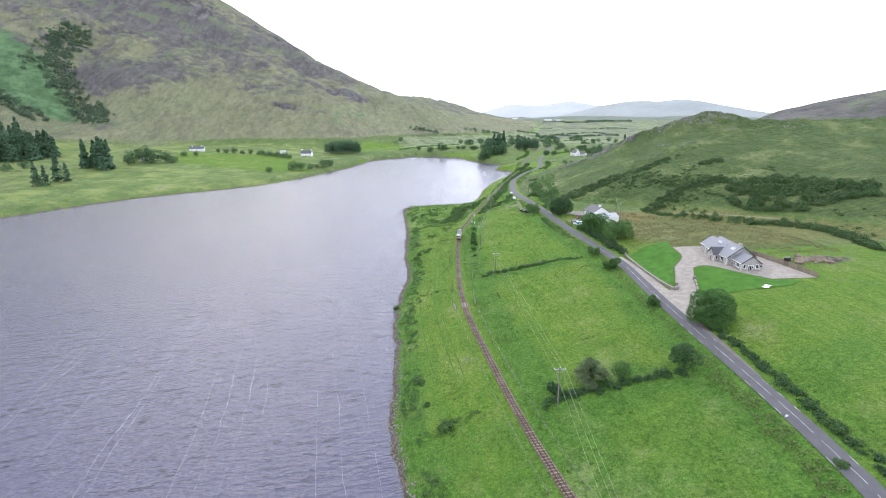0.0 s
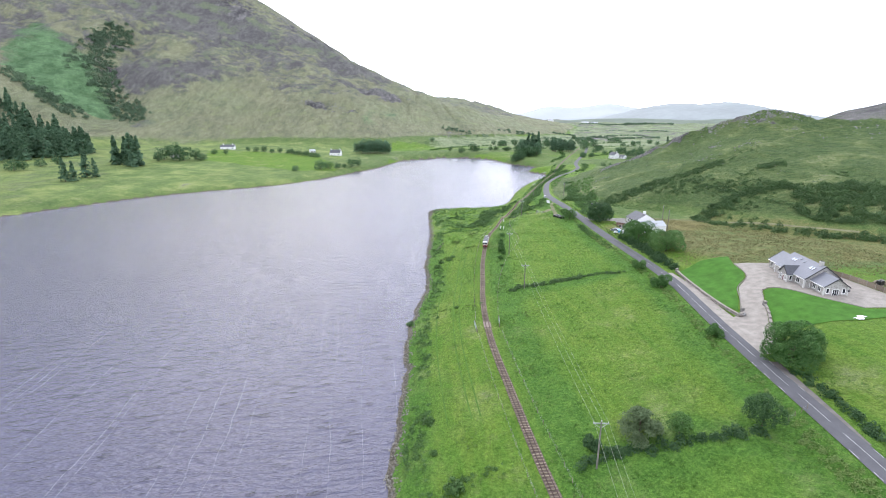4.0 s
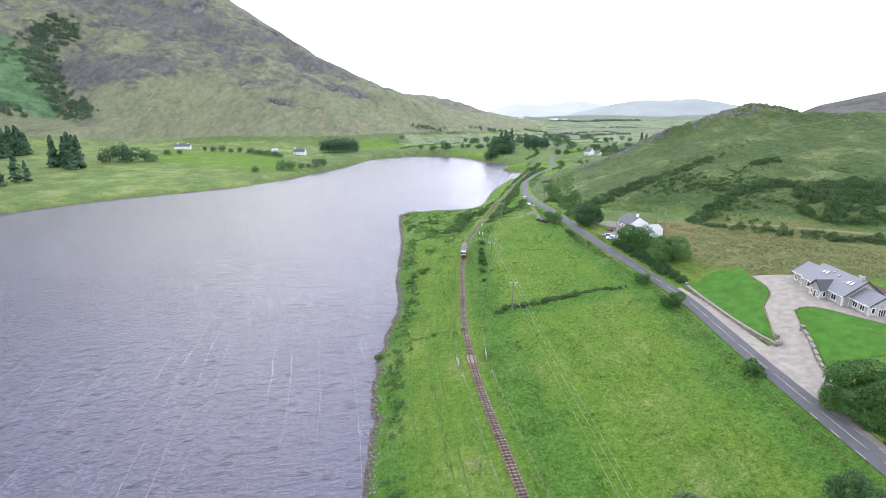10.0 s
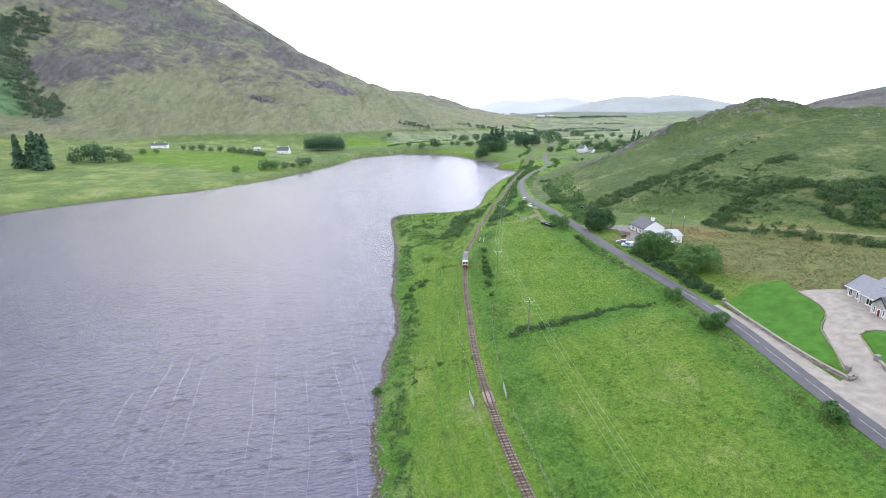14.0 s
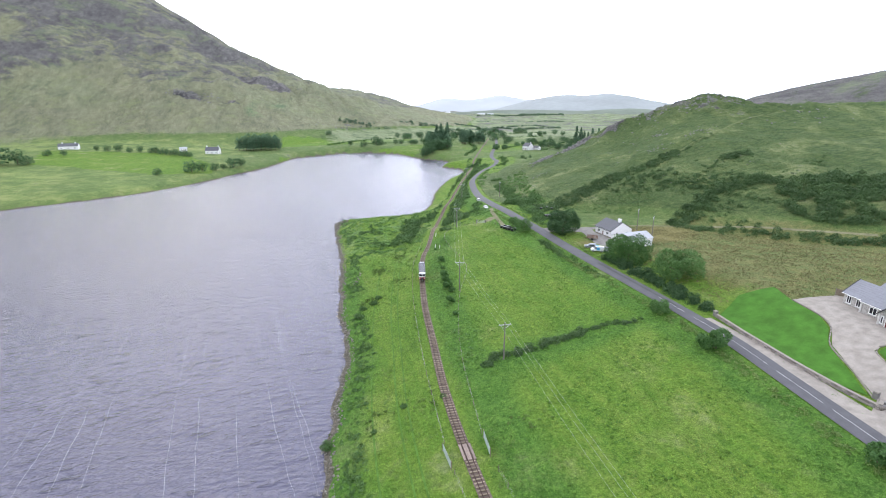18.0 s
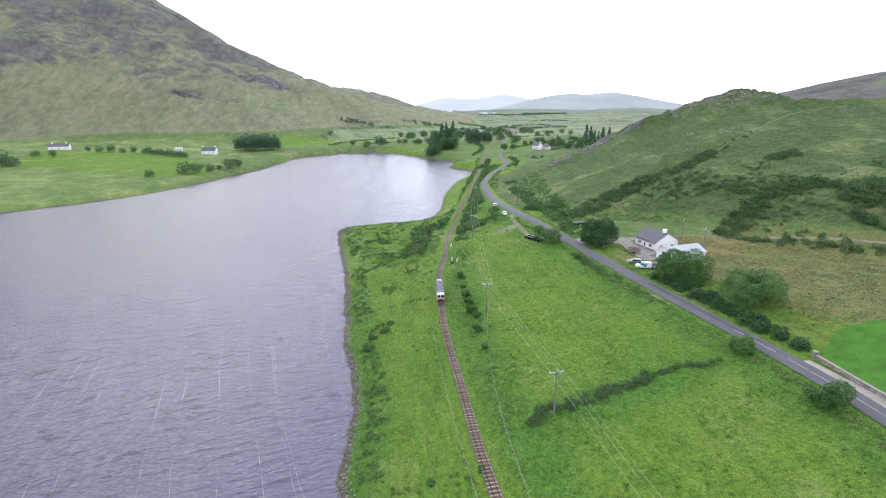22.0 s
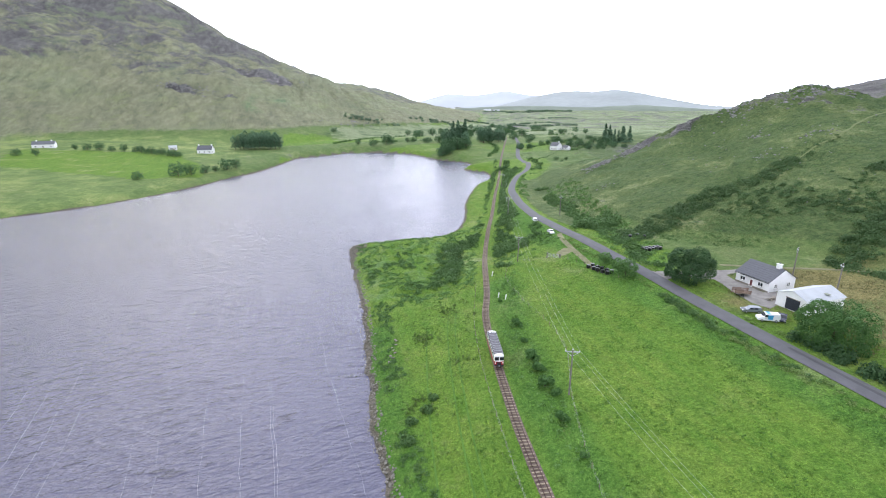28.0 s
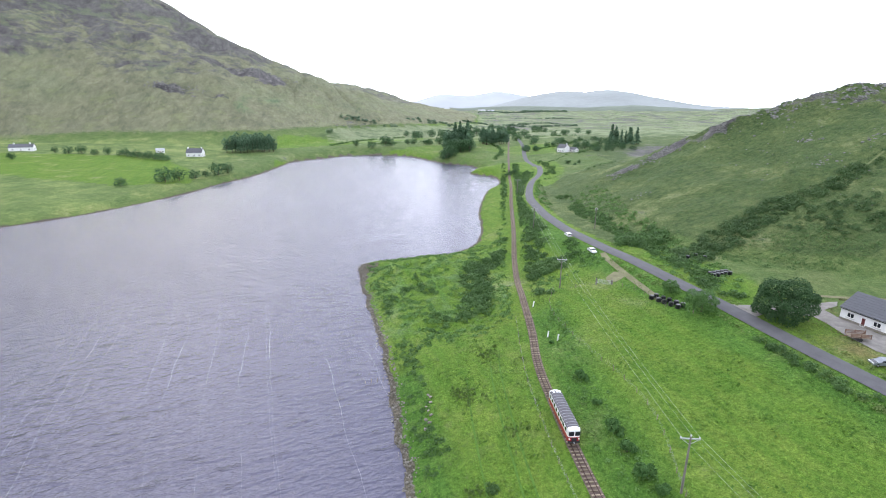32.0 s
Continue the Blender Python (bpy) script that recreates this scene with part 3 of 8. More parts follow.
zone("sward", ease(-fx, 30, 80) * (fy < 700) * (0.5 + 0.35 * waves(fx, fy, 70, 77) + 0.3 * ease(-fx, 180, 300)) * (1 - ease(fu2, 0.0, 0.05)) * ~inside(fx, fy, np.array([(-215, 592), (-100, 572), (-70, 502), (-62, 462), (-94, 452), (-136, 475), (-190, 506)])))
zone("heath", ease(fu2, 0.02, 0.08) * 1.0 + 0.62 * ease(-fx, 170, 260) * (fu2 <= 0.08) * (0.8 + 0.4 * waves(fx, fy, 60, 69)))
left_field = inside(fx, fy, np.array([(-215, 592), (-100, 572), (-70, 502), (-62, 462), (-94, 452), (-136, 475), (-190, 506)]))
# walled fields at the head of the lake
cell = np.sin(np.floor((fx * 0.92 + fy * 0.4) / 46) * 12.9 + np.floor((fy * 0.92 - fx * 0.4) / 58) * 78.2) * 0.5 + 0.5
valley = (fy > 480) & ~left_field & (fx > -20)
zone("pasture", np.where((fx > fxr + 9) & (fy > 60) & (fy < 480), 0.75 * ease(fx - fxr, 9, 20) * np.maximum(ease(fy, 128, 138), 0.55 * ease(fx, 104, 112) * ease(fy, 106, 114)), 0)
     + np.where((fx < -20) & ~left_field, 0.85 + 0.2 * waves(fx, fy, 90, 64), 0) + np.where(valley, 0.2 + 0.75 * cell, 0) * (fy < 1400) + 0.5 * (fy >= 1400)
     + 0.3 * (fx < fxt - 2) * (fx > -20) * (fy < 300) + 0.2 * ((fx > fxr + 6) & (fy < 104)) + 0.4 * blot(fx, fy, ((52, 62, 9, 20, 0, 1), (45, 112, 14, 9, 20, 0.9), (33, 120, 5, 20, 0, 0.8), (60, 186, 8, 16, 0, 0.8))))
edge_lines = ([(29, 150), (41, 150.4), (58, 150.2)], [(26, 79), (44, 81), (54, 78)], [(29, 50), (26.5, 80), (25.5, 120), (28, 160), (34, 200), (44, 235)], [(2, 45), (0, 69), (-1, 83), (1, 113), (2, 142), (8, 170), (9, 198), (12, 228)])
edge = np.min([near_line(fx, fy, e)[0] for e in edge_lines] + [np.abs(fx - fxr + 5.0)], axis=0)
zone("lush", (0.95 * np.exp(-((edge / 4.0) ** 2)) + 0.3 * (1 - ease(fy, 76, 82)) + 0.12 * (1 - ease(fy, 90, 125)) + 0.14 + 0.3 * waves(fx, fy, 22, 76)) * (fy < 330) * (fx > -20))
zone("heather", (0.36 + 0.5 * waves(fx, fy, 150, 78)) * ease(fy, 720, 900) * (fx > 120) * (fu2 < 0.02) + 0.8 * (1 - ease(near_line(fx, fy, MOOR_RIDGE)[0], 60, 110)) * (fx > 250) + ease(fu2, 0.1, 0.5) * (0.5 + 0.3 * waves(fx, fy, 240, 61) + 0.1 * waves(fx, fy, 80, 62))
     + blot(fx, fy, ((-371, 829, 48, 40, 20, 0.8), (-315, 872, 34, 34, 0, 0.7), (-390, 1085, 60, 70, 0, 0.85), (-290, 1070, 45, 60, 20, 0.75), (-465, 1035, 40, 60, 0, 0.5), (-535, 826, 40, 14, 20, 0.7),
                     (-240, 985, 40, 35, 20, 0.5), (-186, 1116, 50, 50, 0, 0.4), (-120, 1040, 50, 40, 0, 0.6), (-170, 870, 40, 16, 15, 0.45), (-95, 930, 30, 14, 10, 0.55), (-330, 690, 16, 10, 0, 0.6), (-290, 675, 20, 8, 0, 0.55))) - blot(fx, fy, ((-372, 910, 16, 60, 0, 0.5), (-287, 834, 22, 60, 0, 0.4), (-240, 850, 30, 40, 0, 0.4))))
zone("hay", (0.5 + 0.16 * waves(fx, fy, 40, 65)) * ease(fx - fxr, 9, 16) * (1 - ease(fu1, 0.0, 0.05)) * ease(fy, 132, 142) * (1 - ease(fy, 205, 215)) + 0.85 * np.exp(-(((fx - 103) / 11) ** 2 + ((fy - 200) / 8) ** 2) ** 2) + 0.7 * np.exp(-(((fx - 78) / 4) ** 2 + ((fy - 198) / 6) ** 2)))
BRACKEN = np.array([(-560, 880), (-525, 860), (-462, 832), (-415, 770), (-385, 735), (-368, 716), (-400, 690), (-430, 672), (-470, 690), (-540, 760)])
zone("bracken", (0.62 + 0.28 * waves(fx, fy, 60, 80)) * inside(fx, fy, BRACKEN) + blot(fx, fy, ((-472, 770, 44, 50, 20, 0.5), (-425, 715, 30, 36, 20, 0.5), (-55, 775, 14, 40, 0, 0.48), (-30, 812, 14, 24, 0, 0.48)))
     + 0.45 * ease(fy, 236, 250) * (1 - ease(fy, 296, 303)) * (fx < fxt - 3) * (fx > 0) * (0.75 + 0.5 * waves(fx, fy, 13, 66)) + 0.3 * ease(fu2, 0.02, 0.1) * ease(fx, -60, 40) * (fx < 260))
cliffs = sum(k * np.exp(-(((fx - cx) / sx) ** 2 + ((fy - cy) / sy) ** 2)) for cx, cy, sx, sy, k in
             ((-137, 812, 26, 13, 1.0), (-95, 798, 20, 8, 0.7), (-52, 929, 40, 18, 1.1), (-24, 908, 24, 15, 1.0), (-60, 915, 20, 10, 0.8), (-330, 1130, 16, 40, 0.7), (75, 780, 30, 12, 0.5), (-368, 1166, 60, 40, 0.7), (-230, 1190, 70, 30, 0.6),
              (-150, 1190, 50, 25, 0.6), (121, 122, 7, 4, 0.8), (131, 331, 9, 6, 0.8), (149, 334, 8, 5, 0.8), (167, 321, 7, 5, 0.6)))
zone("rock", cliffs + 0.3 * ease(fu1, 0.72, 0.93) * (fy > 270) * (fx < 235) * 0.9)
tip = np.exp(-(((fx - 15) / 4.5) ** 2 + ((fy - 294) / 9) ** 2))
zone("shingle", 0.75 * tip + np.where(fd < 20, 0.9 * (1 - ease(fd, 0.4, 2.1 + 0.8 * waves(fx, fy, 23, 81))), 0))

lake = link_mesh("lake", [(-3000, -700, 0), (400, -700, 0), (400, 640, 0), (-3000, 640, 0)], [(0, 1, 2, 3)], M_WATER)
tagged(lake, "wind-rippled grey lake with lavender reflections of the sky", "lake", kind="structure")


def height(x, y):
    """The built ground's height, between its grid lines."""
    x, y = np.asarray(x, float), np.asarray(y, float)
    i, j = np.clip(np.searchsorted(GX, x) - 1, 0, nx - 2), np.clip(np.searchsorted(GY, y) - 1, 0, ny - 2)
    u, v = (x - GX[i]) / (GX[i + 1] - GX[i]), (y - GY[j]) / (GY[j + 1] - GY[j])
    return (gz[j, i] * (1 - u) + gz[j, i + 1] * u) * (1 - v) + (gz[j + 1, i] * (1 - u) + gz[j + 1, i + 1] * u) * v


def ground_z(x, y):
    return float(height(x, y))


# ---- ribbons that follow the ground ----
def ribbon(name, line, left, right, material, lift, parent=None, across=3, zs=None, label=""):
    """A strip along a line, from left to right of it (metres), lying on the ground."""
    line = np.asarray(line, float)
    t = np.gradient(line[:, :2], axis=0)
    t /= np.hypot(t[:, 0], t[:, 1])[:, None]
    nrm = np.stack([t[:, 1], -t[:, 0]], 1)
    left, right = np.broadcast_to(left, len(line)), np.broadcast_to(right, len(line))
    v = []
    for k in range(across):
        off = left + (right - left) * k / (across - 1)
        v.append(line[:, :2] + nrm * off[:, None])
    v = np.stack(v, 1)
    z = height(v[..., 0].ravel(), v[..., 1].ravel()).reshape(v.shape[:2]) if zs is None else np.broadcast_to(np.asarray(zs)[:, None], v.shape[:2])
    p = np.concatenate([v, (z + lift)[..., None]], -1)
    i = np.arange(p.shape[0] * across).reshape(-1, across)
    fc = np.stack([i[:-1, :-1], i[:-1, 1:], i[1:, 1:], i[1:, :-1]], -1).reshape(-1, 4)
    return link_mesh(name, p.reshape(-1, 3).tolist(), fc.tolist(), material, parent, label)


def at_line(line, y):
    return float(np.interp(y, line[:, 1], line[:, 0]))


def on_line(line, y, side=0.0):
    """A place beside a line that runs up the valley: x, y and the line's heading in degrees."""
    k = int(np.clip(np.searchsorted(line[:, 1], y), 1, len(line) - 1))
    (ax, ay), (bx, by) = line[k - 1], line[k]
    u = (y - ay) / (by - ay)
    h = math.atan2(by - ay, bx - ax)
    return ax + u * (bx - ax) + side * math.sin(h), y - side * math.cos(h), math.degrees(h) - 90


road = ribbon("road", road_line, -1.55, 1.8, M_ASPHALT, 0.12, across=6)
tagged(road, "narrow grey asphalt country road with white lines", "road", kind="structure")
road_near = road_line[(road_line[:, 1] > 25) & (road_line[:, 1] < 262)]


def dashes(name, line, side, width, dash, gap, lo, hi, parent):
    """Painted strokes along a line, each its own piece."""
    fine = curve(line, 0.75)
    s = np.r_[0, np.cumsum(np.hypot(*np.diff(fine, axis=0).T))]
    at = 0.0
    while at + dash < s[-1]:
        piece = fine[(s >= at) & (s <= at + dash)]
        if len(piece) > 2 and lo < piece[0, 1] < hi:
            ribbon(name, piece, side - width / 2, side + width / 2, M_PAINT, 0.145, road, 2)
        at += dash + gap


dashes("centre_line", road_near, 0.12, 0.06, 9.0, 1.2, 25, 150, road)
dashes("edge_line", road_near, -1.4, 0.06, 2.0, 2.0, 25, 100, road)
dashes("edge_line", road_near, 1.65, 0.06, 2.0, 2.0, 25, 100, road)
mid = road_line[(road_line[:, 1] > 150) & (road_line[:, 1] < 182)]
ribbon("tar_patch", mid, 0.3, 0.9, M_ASPHALT_DARK, 0.135, road, 2)

# ---- railway ----
bed_line = curve(TRACK, 1.2)
bed = ribbon("track_bed", bed_line, -0.78, 0.78, M_BALLAST, 0.10, across=5)
tagged(bed, "brown gravel bed of a narrow gauge railway", "track bed", kind="structure")


class Geo:
    """Collects boxes, rods and plates into one mesh."""

    def __init__(self):
        self.v, self.f = [], []

    def put(self, verts, fcs, m=None):
        o = len(self.v)
        self.v += [tuple(m @ Vector(p)) if m else tuple(p) for p in verts]
        self.f += [tuple(i + o for i in q) for q in fcs]
        return self

    def box(self, x, y, z, sx, sy, sz, m=None, top=1.0):
        """A box centred on x, y whose foot is at z; top: how far its upper end narrows."""
        a, b = sx / 2, sy / 2
        v = [(x - a, y - b, z), (x + a, y - b, z), (x + a, y + b, z), (x - a, y + b, z)]
        v += [(x - a * top, y - b * top, z + sz), (x + a * top, y - b * top, z + sz), (x + a * top, y + b * top, z + sz), (x - a * top, y + b * top, z + sz)]
        return self.put(v, [(3, 2, 1, 0), (4, 5, 6, 7), (0, 1, 5, 4), (1, 2, 6, 5), (2, 3, 7, 6), (3, 0, 4, 7)], m)

    def rod(self, a, b, r0, r1=None, n=8):
        a, b = Vector(a), Vector(b)
        r1 = r0 if r1 is None else r1
        q = (b - a).to_track_quat("Z", "Y")
        ring = [(math.cos(6.2832 * k / n), math.sin(6.2832 * k / n)) for k in range(n)]
        v = [tuple(a + q @ Vector((c * r0, s * r0, 0))) for c, s in ring] + [tuple(b + q @ Vector((c * r1, s * r1, 0))) for c, s in ring]
        f = [(k, (k + 1) % n, n + (k + 1) % n, n + k) for k in range(n)] + [tuple(range(n - 1, -1, -1)), tuple(range(n, 2 * n))]
        return self.put(v, f)

    def extrude(self, outline, a, b, m=None):
        """A prism: an outline of (x, z) drawn from y = a to y = b."""
        n = len(outline)
        v = [(x, a, z) for x, z in outline] + [(x, b, z) for x, z in outline]
        f = [(k, (k + 1) % n, n + (k + 1) % n, n + k) for k in range(n)] + [tuple(range(n - 1, -1, -1)), tuple(range(n, 2 * n))]
        return self.put(v, f, m)

    def done(self, name, material, parent=None, label="", smooth=False):
        ob = link_mesh(name, self.v, self.f, material, parent, label)
        bm = bmesh.new()
        bm.from_mesh(ob.data)
        bmesh.ops.recalc_face_normals(bm, faces=bm.faces)
        bm.to_mesh(ob.data)
        bm.free()
        if smooth:
            ob.data.polygons.foreach_set("use_smooth", [True] * len(ob.data.polygons))
        return ob


def thing(name, m, label, category, group="", kind=""):
    ob = new(name)
    ob.empty_display_size = 0.2
    ob.matrix_world = m
    return tagged(ob, label, category, group, kind)


def rail(side):
    line = bed_line[bed_line[:, 1] < 520]
    t = np.gradient(line, axis=0)
    t /= np.hypot(t[:, 0], t[:, 1])[:, None]
    c = line + np.stack([t[:, 1], -t[:, 0]], 1) * side
    z = height(line[:, 0], line[:, 1]) + 0.24
    nrm = np.stack([t[:, 1], -t[:, 0]], 1) * 0.035
    n = len(c)
    v = np.concatenate([np.c_[c - nrm, z], np.c_[c + nrm, z], np.c_[c + nrm * 1.4, z + 0.11], np.c_[c - nrm * 1.4, z + 0.11]])
    f = [(k * n + i, k * n + i + 1, ((k + 1) % 4) * n + i + 1, ((k + 1) % 4) * n + i) for k in range(4) for i in range(n - 1)]
    ob = link_mesh("rail", v.tolist(), f, M_RAIL)
    return tagged(ob, "rusty steel rail of the narrow gauge line", "rail", "rails", "structure")


rail(-0.36)
rail(0.36)

sleeper_geo = Geo().box(0, 0, 0, 1.42, 0.2, 0.12).done("sleeper", M_SLEEPER, bed)
fine_bed = curve(TRACK, 0.1)
bed_s = np.r_[0, np.cumsum(np.hypot(*np.diff(fine_bed, axis=0).T))]
rest, made = Geo(), 0
rnd = random.Random(5)
for s in np.arange(0, bed_s[-1], 0.68):
    k = int(np.searchsorted(bed_s, s))
    k = min(max(k, 1), len(fine_bed) - 2)
    x, y = fine_bed[k]
    if not 40 < y < 430 or 129.2 < y < 132.6:
        continue
    h = math.degrees(math.atan2(*(fine_bed[k + 1] - fine_bed[k - 1])[::-1])) - 90 + rnd.uniform(-1.5, 1.5)
    m = pose(x, y, ground_z(x, y) + 0.13, 0, 0, h)
    if y < 240 and made < 300:
        ob = sleeper_geo if made == 0 else new("sleeper", sleeper_geo.data)
        ob.parent, ob.matrix_basis = bed, m
        made += 1
    else:
        rest.box(0, 0, 0, 1.42, 0.2, 0.12, m)
tagged(rest.done("far_sleepers", M_SLEEPER, bed), kind="stuff")

M_RUT = plain("trodden_turf", (0.075, 0.155, 0.027), 0.95, spread=0.4, scale=0.8)
for off in (-6.6, -8.2, -12.5):
    rut = bed_line[(bed_line[:, 1] > 96) & (bed_line[:, 1] < 232 + off)]
    tagged(ribbon("wheel_rut", rut, off - 0.13, off + 0.13, M_RUT, 0.035, across=2), "faint trodden line in the lakeside grass", "rut", kind="structure")

# the boarded farm crossing, its planks between and outside the rails
M_PLANK = plain("crossing_planks", (0.25, 0.2, 0.17), 0.9, spread=0.25, scale=2, random_tint=0.15)
cx, cy, ch = on_line(bed_line, 130.9)
crossing = thing("level_crossing", pose(cx, cy, ground_z(cx, cy) + 0.2, 0, 0, ch), "weathered timber farm crossing laid between the rails", "level crossing", kind="structure")
for k, (px, w) in enumerate(((-0.72, 0.34), (-0.2, 0.2), (0.0, 0.18), (0.2, 0.2), (0.72, 0.34))):
    Geo().box(px, 0, 0, w, 3.3, 0.16).done("plank", M_PLANK, crossing)

# ---- gravel, lawns and walls of the stone bungalow ----
def sheet(name, outline, material, lift, label, category, step=1.6):
    """A flat area with the given outline that follows the ground."""
    bm = bmesh.new()
    bm.faces.new([bm.verts.new((x, y, 0)) for x, y in outline])
    bmesh.ops.triangulate(bm, faces=bm.faces[:])
    for _ in range(5):
        long = [e for e in bm.edges if e.calc_length() > step * 1.5]
        if not long:
            break
        bmesh.ops.subdivide_edges(bm, edges=long, cuts=1)
        bmesh.ops.triangulate(bm, faces=bm.faces[:])
    co = np.array([v.co for v in bm.verts])
    for v, z in zip(bm.verts, height(co[:, 0], co[:, 1])):
        v.co.z = z + lift
    bmesh.ops.recalc_face_normals(bm, faces=bm.faces)
    me = bpy.data.meshes.new(name)
    bm.to_mesh(me)
    bm.free()
    me.materials.append(material)
    return tagged(new(name, me), label, category, kind="structure")


def rounded(points, step=1.2):
    return [tuple(p) for p in curve(list(points) + [points[0]], step)[:-1]]


DRIVE = [(66.2, 99), (69, 114), (71.6, 115.3), (73.6, 116.2), (77, 122), (80.4, 128), (84.5, 131.4), (86.6, 135), (88.2, 141.7), (97, 140.3), (105.8, 127),
         (106.8, 108.2), (95, 109.3), (91, 116), (88, 121.2), (85.4, 123.7), (82.8, 123.5), (80.8, 120), (78.7, 116.6), (76.2, 112), (74, 108.4), (70.5, 102)]
sheet("driveway", DRIVE, M_GRAVEL, 0.07, "pale gravel driveway and forecourt of the bungalow", "driveway")
LAWN_NORTH = [(73.5, 117.4), (76.6, 122.4), (80, 128.3), (84.2, 131.7), (86.3, 135.2), (87.7, 141.6), (90, 147.5), (83, 149), (75.3, 145.6), (73.5, 134), (72.6, 122)]
LAWN_SOUTH = [(79.2, 116.6), (81.2, 120), (83, 123), (85.3, 123.2), (87.6, 120.8), (90.6, 115.6), (94.8, 108.8), (101, 107), (97, 104.6), (88.4, 103.6), (81, 104.2),
              (74.8, 104.8), (72.6, 104.4), (74.8, 108), (77, 112)]
sheet("lawn", LAWN_NORTH, M_LAWN, 0.11, "bright mown lawn beside the gravel drive", "lawn")
sheet("lawn", LAWN_SOUTH, M_LAWN, 0.11, "bright mown lawn in front of the stone bungalow", "lawn")
verge = road_line[(road_line[:, 1] > 97) & (road_line[:, 1] < 147)]
tagged(ribbon("verge", verge, 1.78, np.interp(verge[:, 1], [97, 114, 135, 147], [3.6, 4.9, 3.7, 3.0]), M_GRAVEL, 0.08, across=3), "gravel verge along the road", "verge", kind="structure")
M_SHOULDER = plain("bare_shoulder", (0.165, 0.148, 0.135), 0.95, spread=0.3, scale=0.8, bump=0.02)
shoulder = road_line[(road_line[:, 1] > 70) & (road_line[:, 1] < 98)]
tagged(ribbon("road_shoulder", shoulder, 1.78, np.interp(shoulder[:, 1], [70, 82, 98], [1.95, 2.7, 3.4]), M_SHOULDER, 0.07, across=3), "bare earth shoulder between the road and the hedge", "verge", kind="structure")
M_YARD = plain("yard_gravel", (0.235, 0.222, 0.205), 0.95, spread=0.3, scale=0.7, bump=0.03)
YARD = [(72.6, 219.5), (75, 217.8), (78.5, 216.4), (84, 215.2), (89.3, 213.8), (94, 213), (92, 211.6), (88, 211), (87.3, 208), (87.2, 200.5), (91, 199.6), (89, 195.5), (84.5, 194.8), (81.5, 193.8), (80.6, 197), (81.5, 202.5), (83, 207), (83.4, 209.5), (80.5, 211.4), (76, 213), (73.9, 212.6), (72.7, 211.6)]
sheet("farmyard", YARD, M_YARD, 0.07, "grey gravel yard beside the white cottage", "yard")
LANE = curve([(71.2, 256.5), (69.5, 252), (67.6, 243), (66, 233), (64.8, 226)], 1.5)
tagged(ribbon("farm_lane", LANE, -0.7, 0.7, M_DIRT, 0.06, across=4), "worn earth lane down to the field", "lane", kind="structure")
sheet("field_entrance", rounded([(66.4, 244.5), (67.4, 241.5), (64.8, 240), (62.4, 240.4), (63.2, 243)], 1.2), M_DIRT, 0.05, "bare earth at the field gate", "field entrance")
hill_lane = curve([(92, 217), (100, 212.5), (112, 207), (122, 200.5), (135, 188), (148, 168)], 2.5)
tagged(ribbon("hill_lane", hill_lane, -0.55, 0.55, M_DIRT, 0.06, across=4), "narrow worn lane along the foot of the hill", "lane", kind="structure")

M_CAP = plain("wall_capping", (0.25, 0.225, 0.19), 0.85, spread=0.15, scale=2)


def stone_wall(line, tall, thick, label):
    """A rubble wall of single stones in courses with a pale capping."""
    line = curve(line, 0.5)
    s = np.r_[0, np.cumsum(np.hypot(*np.diff(line, axis=0).T))]
    w = thing("garden_wall", Matrix(), label, "wall", "garden walls")
    core = Geo()
    for a, b in zip(line[::2], line[2::2]):
        h = math.atan2(b[1] - a[1], b[0] - a[0])
        c = (a + b) / 2
        core.box(0, 0, -0.3, np.hypot(*(b - a)) + 0.02, thick * 0.8, tall + 0.28, pose(c[0], c[1], ground_z(*c), 0, 0, math.degrees(h)))
    core.done("core", M_STONE, w)
    cap = Geo()
    for a, b in zip(line[::4], line[4::4]):
        h = math.atan2(b[1] - a[1], b[0] - a[0])
        c = (a + b) / 2
        cap.box(0, 0, tall, np.hypot(*(b - a)) - 0.03, thick + 0.1, 0.09, pose(c[0], c[1], ground_z(*c), 0, 0, math.degrees(h)))
    cap.done("capping", M_CAP, w, "pale stone capping")
    r = random.Random(len(line))
    for row in range(2):
        at = r.uniform(0, 0.3)
        while at < s[-1] - 0.5:
            ln = r.uniform(0.5, 0.95)
            k = min(int(np.searchsorted(s, at + ln / 2)), len(line) - 2)
            d = line[k + 1] - line[k]
            m = pose(*line[k], ground_z(*line[k]) + row * tall / 2 + 0.02, 0, 0, math.degrees(math.atan2(d[1], d[0])))
            ob = new("stone", STONE_MESHES[r.randrange(len(STONE_MESHES))])
            ob.parent = w
            ob.matrix_basis = m @ Matrix.Diagonal((ln - 0.04, thick, tall / 2 - 0.05, 1))
            at += ln
    return w


def stone_meshes(count, seed):
    out, r = [], random.Random(seed)
    for _ in range(count):
        bm = bmesh.new()
        bmesh.ops.create_cube(bm, size=1, matrix=Matrix.Translation((0, 0, 0.5)))
        bmesh.ops.bevel(bm, geom=bm.edges[:], offset=0.12, segments=1, affect="EDGES")
        for v in bm.verts:
            v.co += Vector((r.uniform(-1, 1), r.uniform(-1, 1), r.uniform(-1, 1))) * 0.05
        me = bpy.data.meshes.new("stone")
        bm.to_mesh(me)
        bm.free()
        me.materials.append(M_STONE_PIECE)
        out.append(me)
    return out


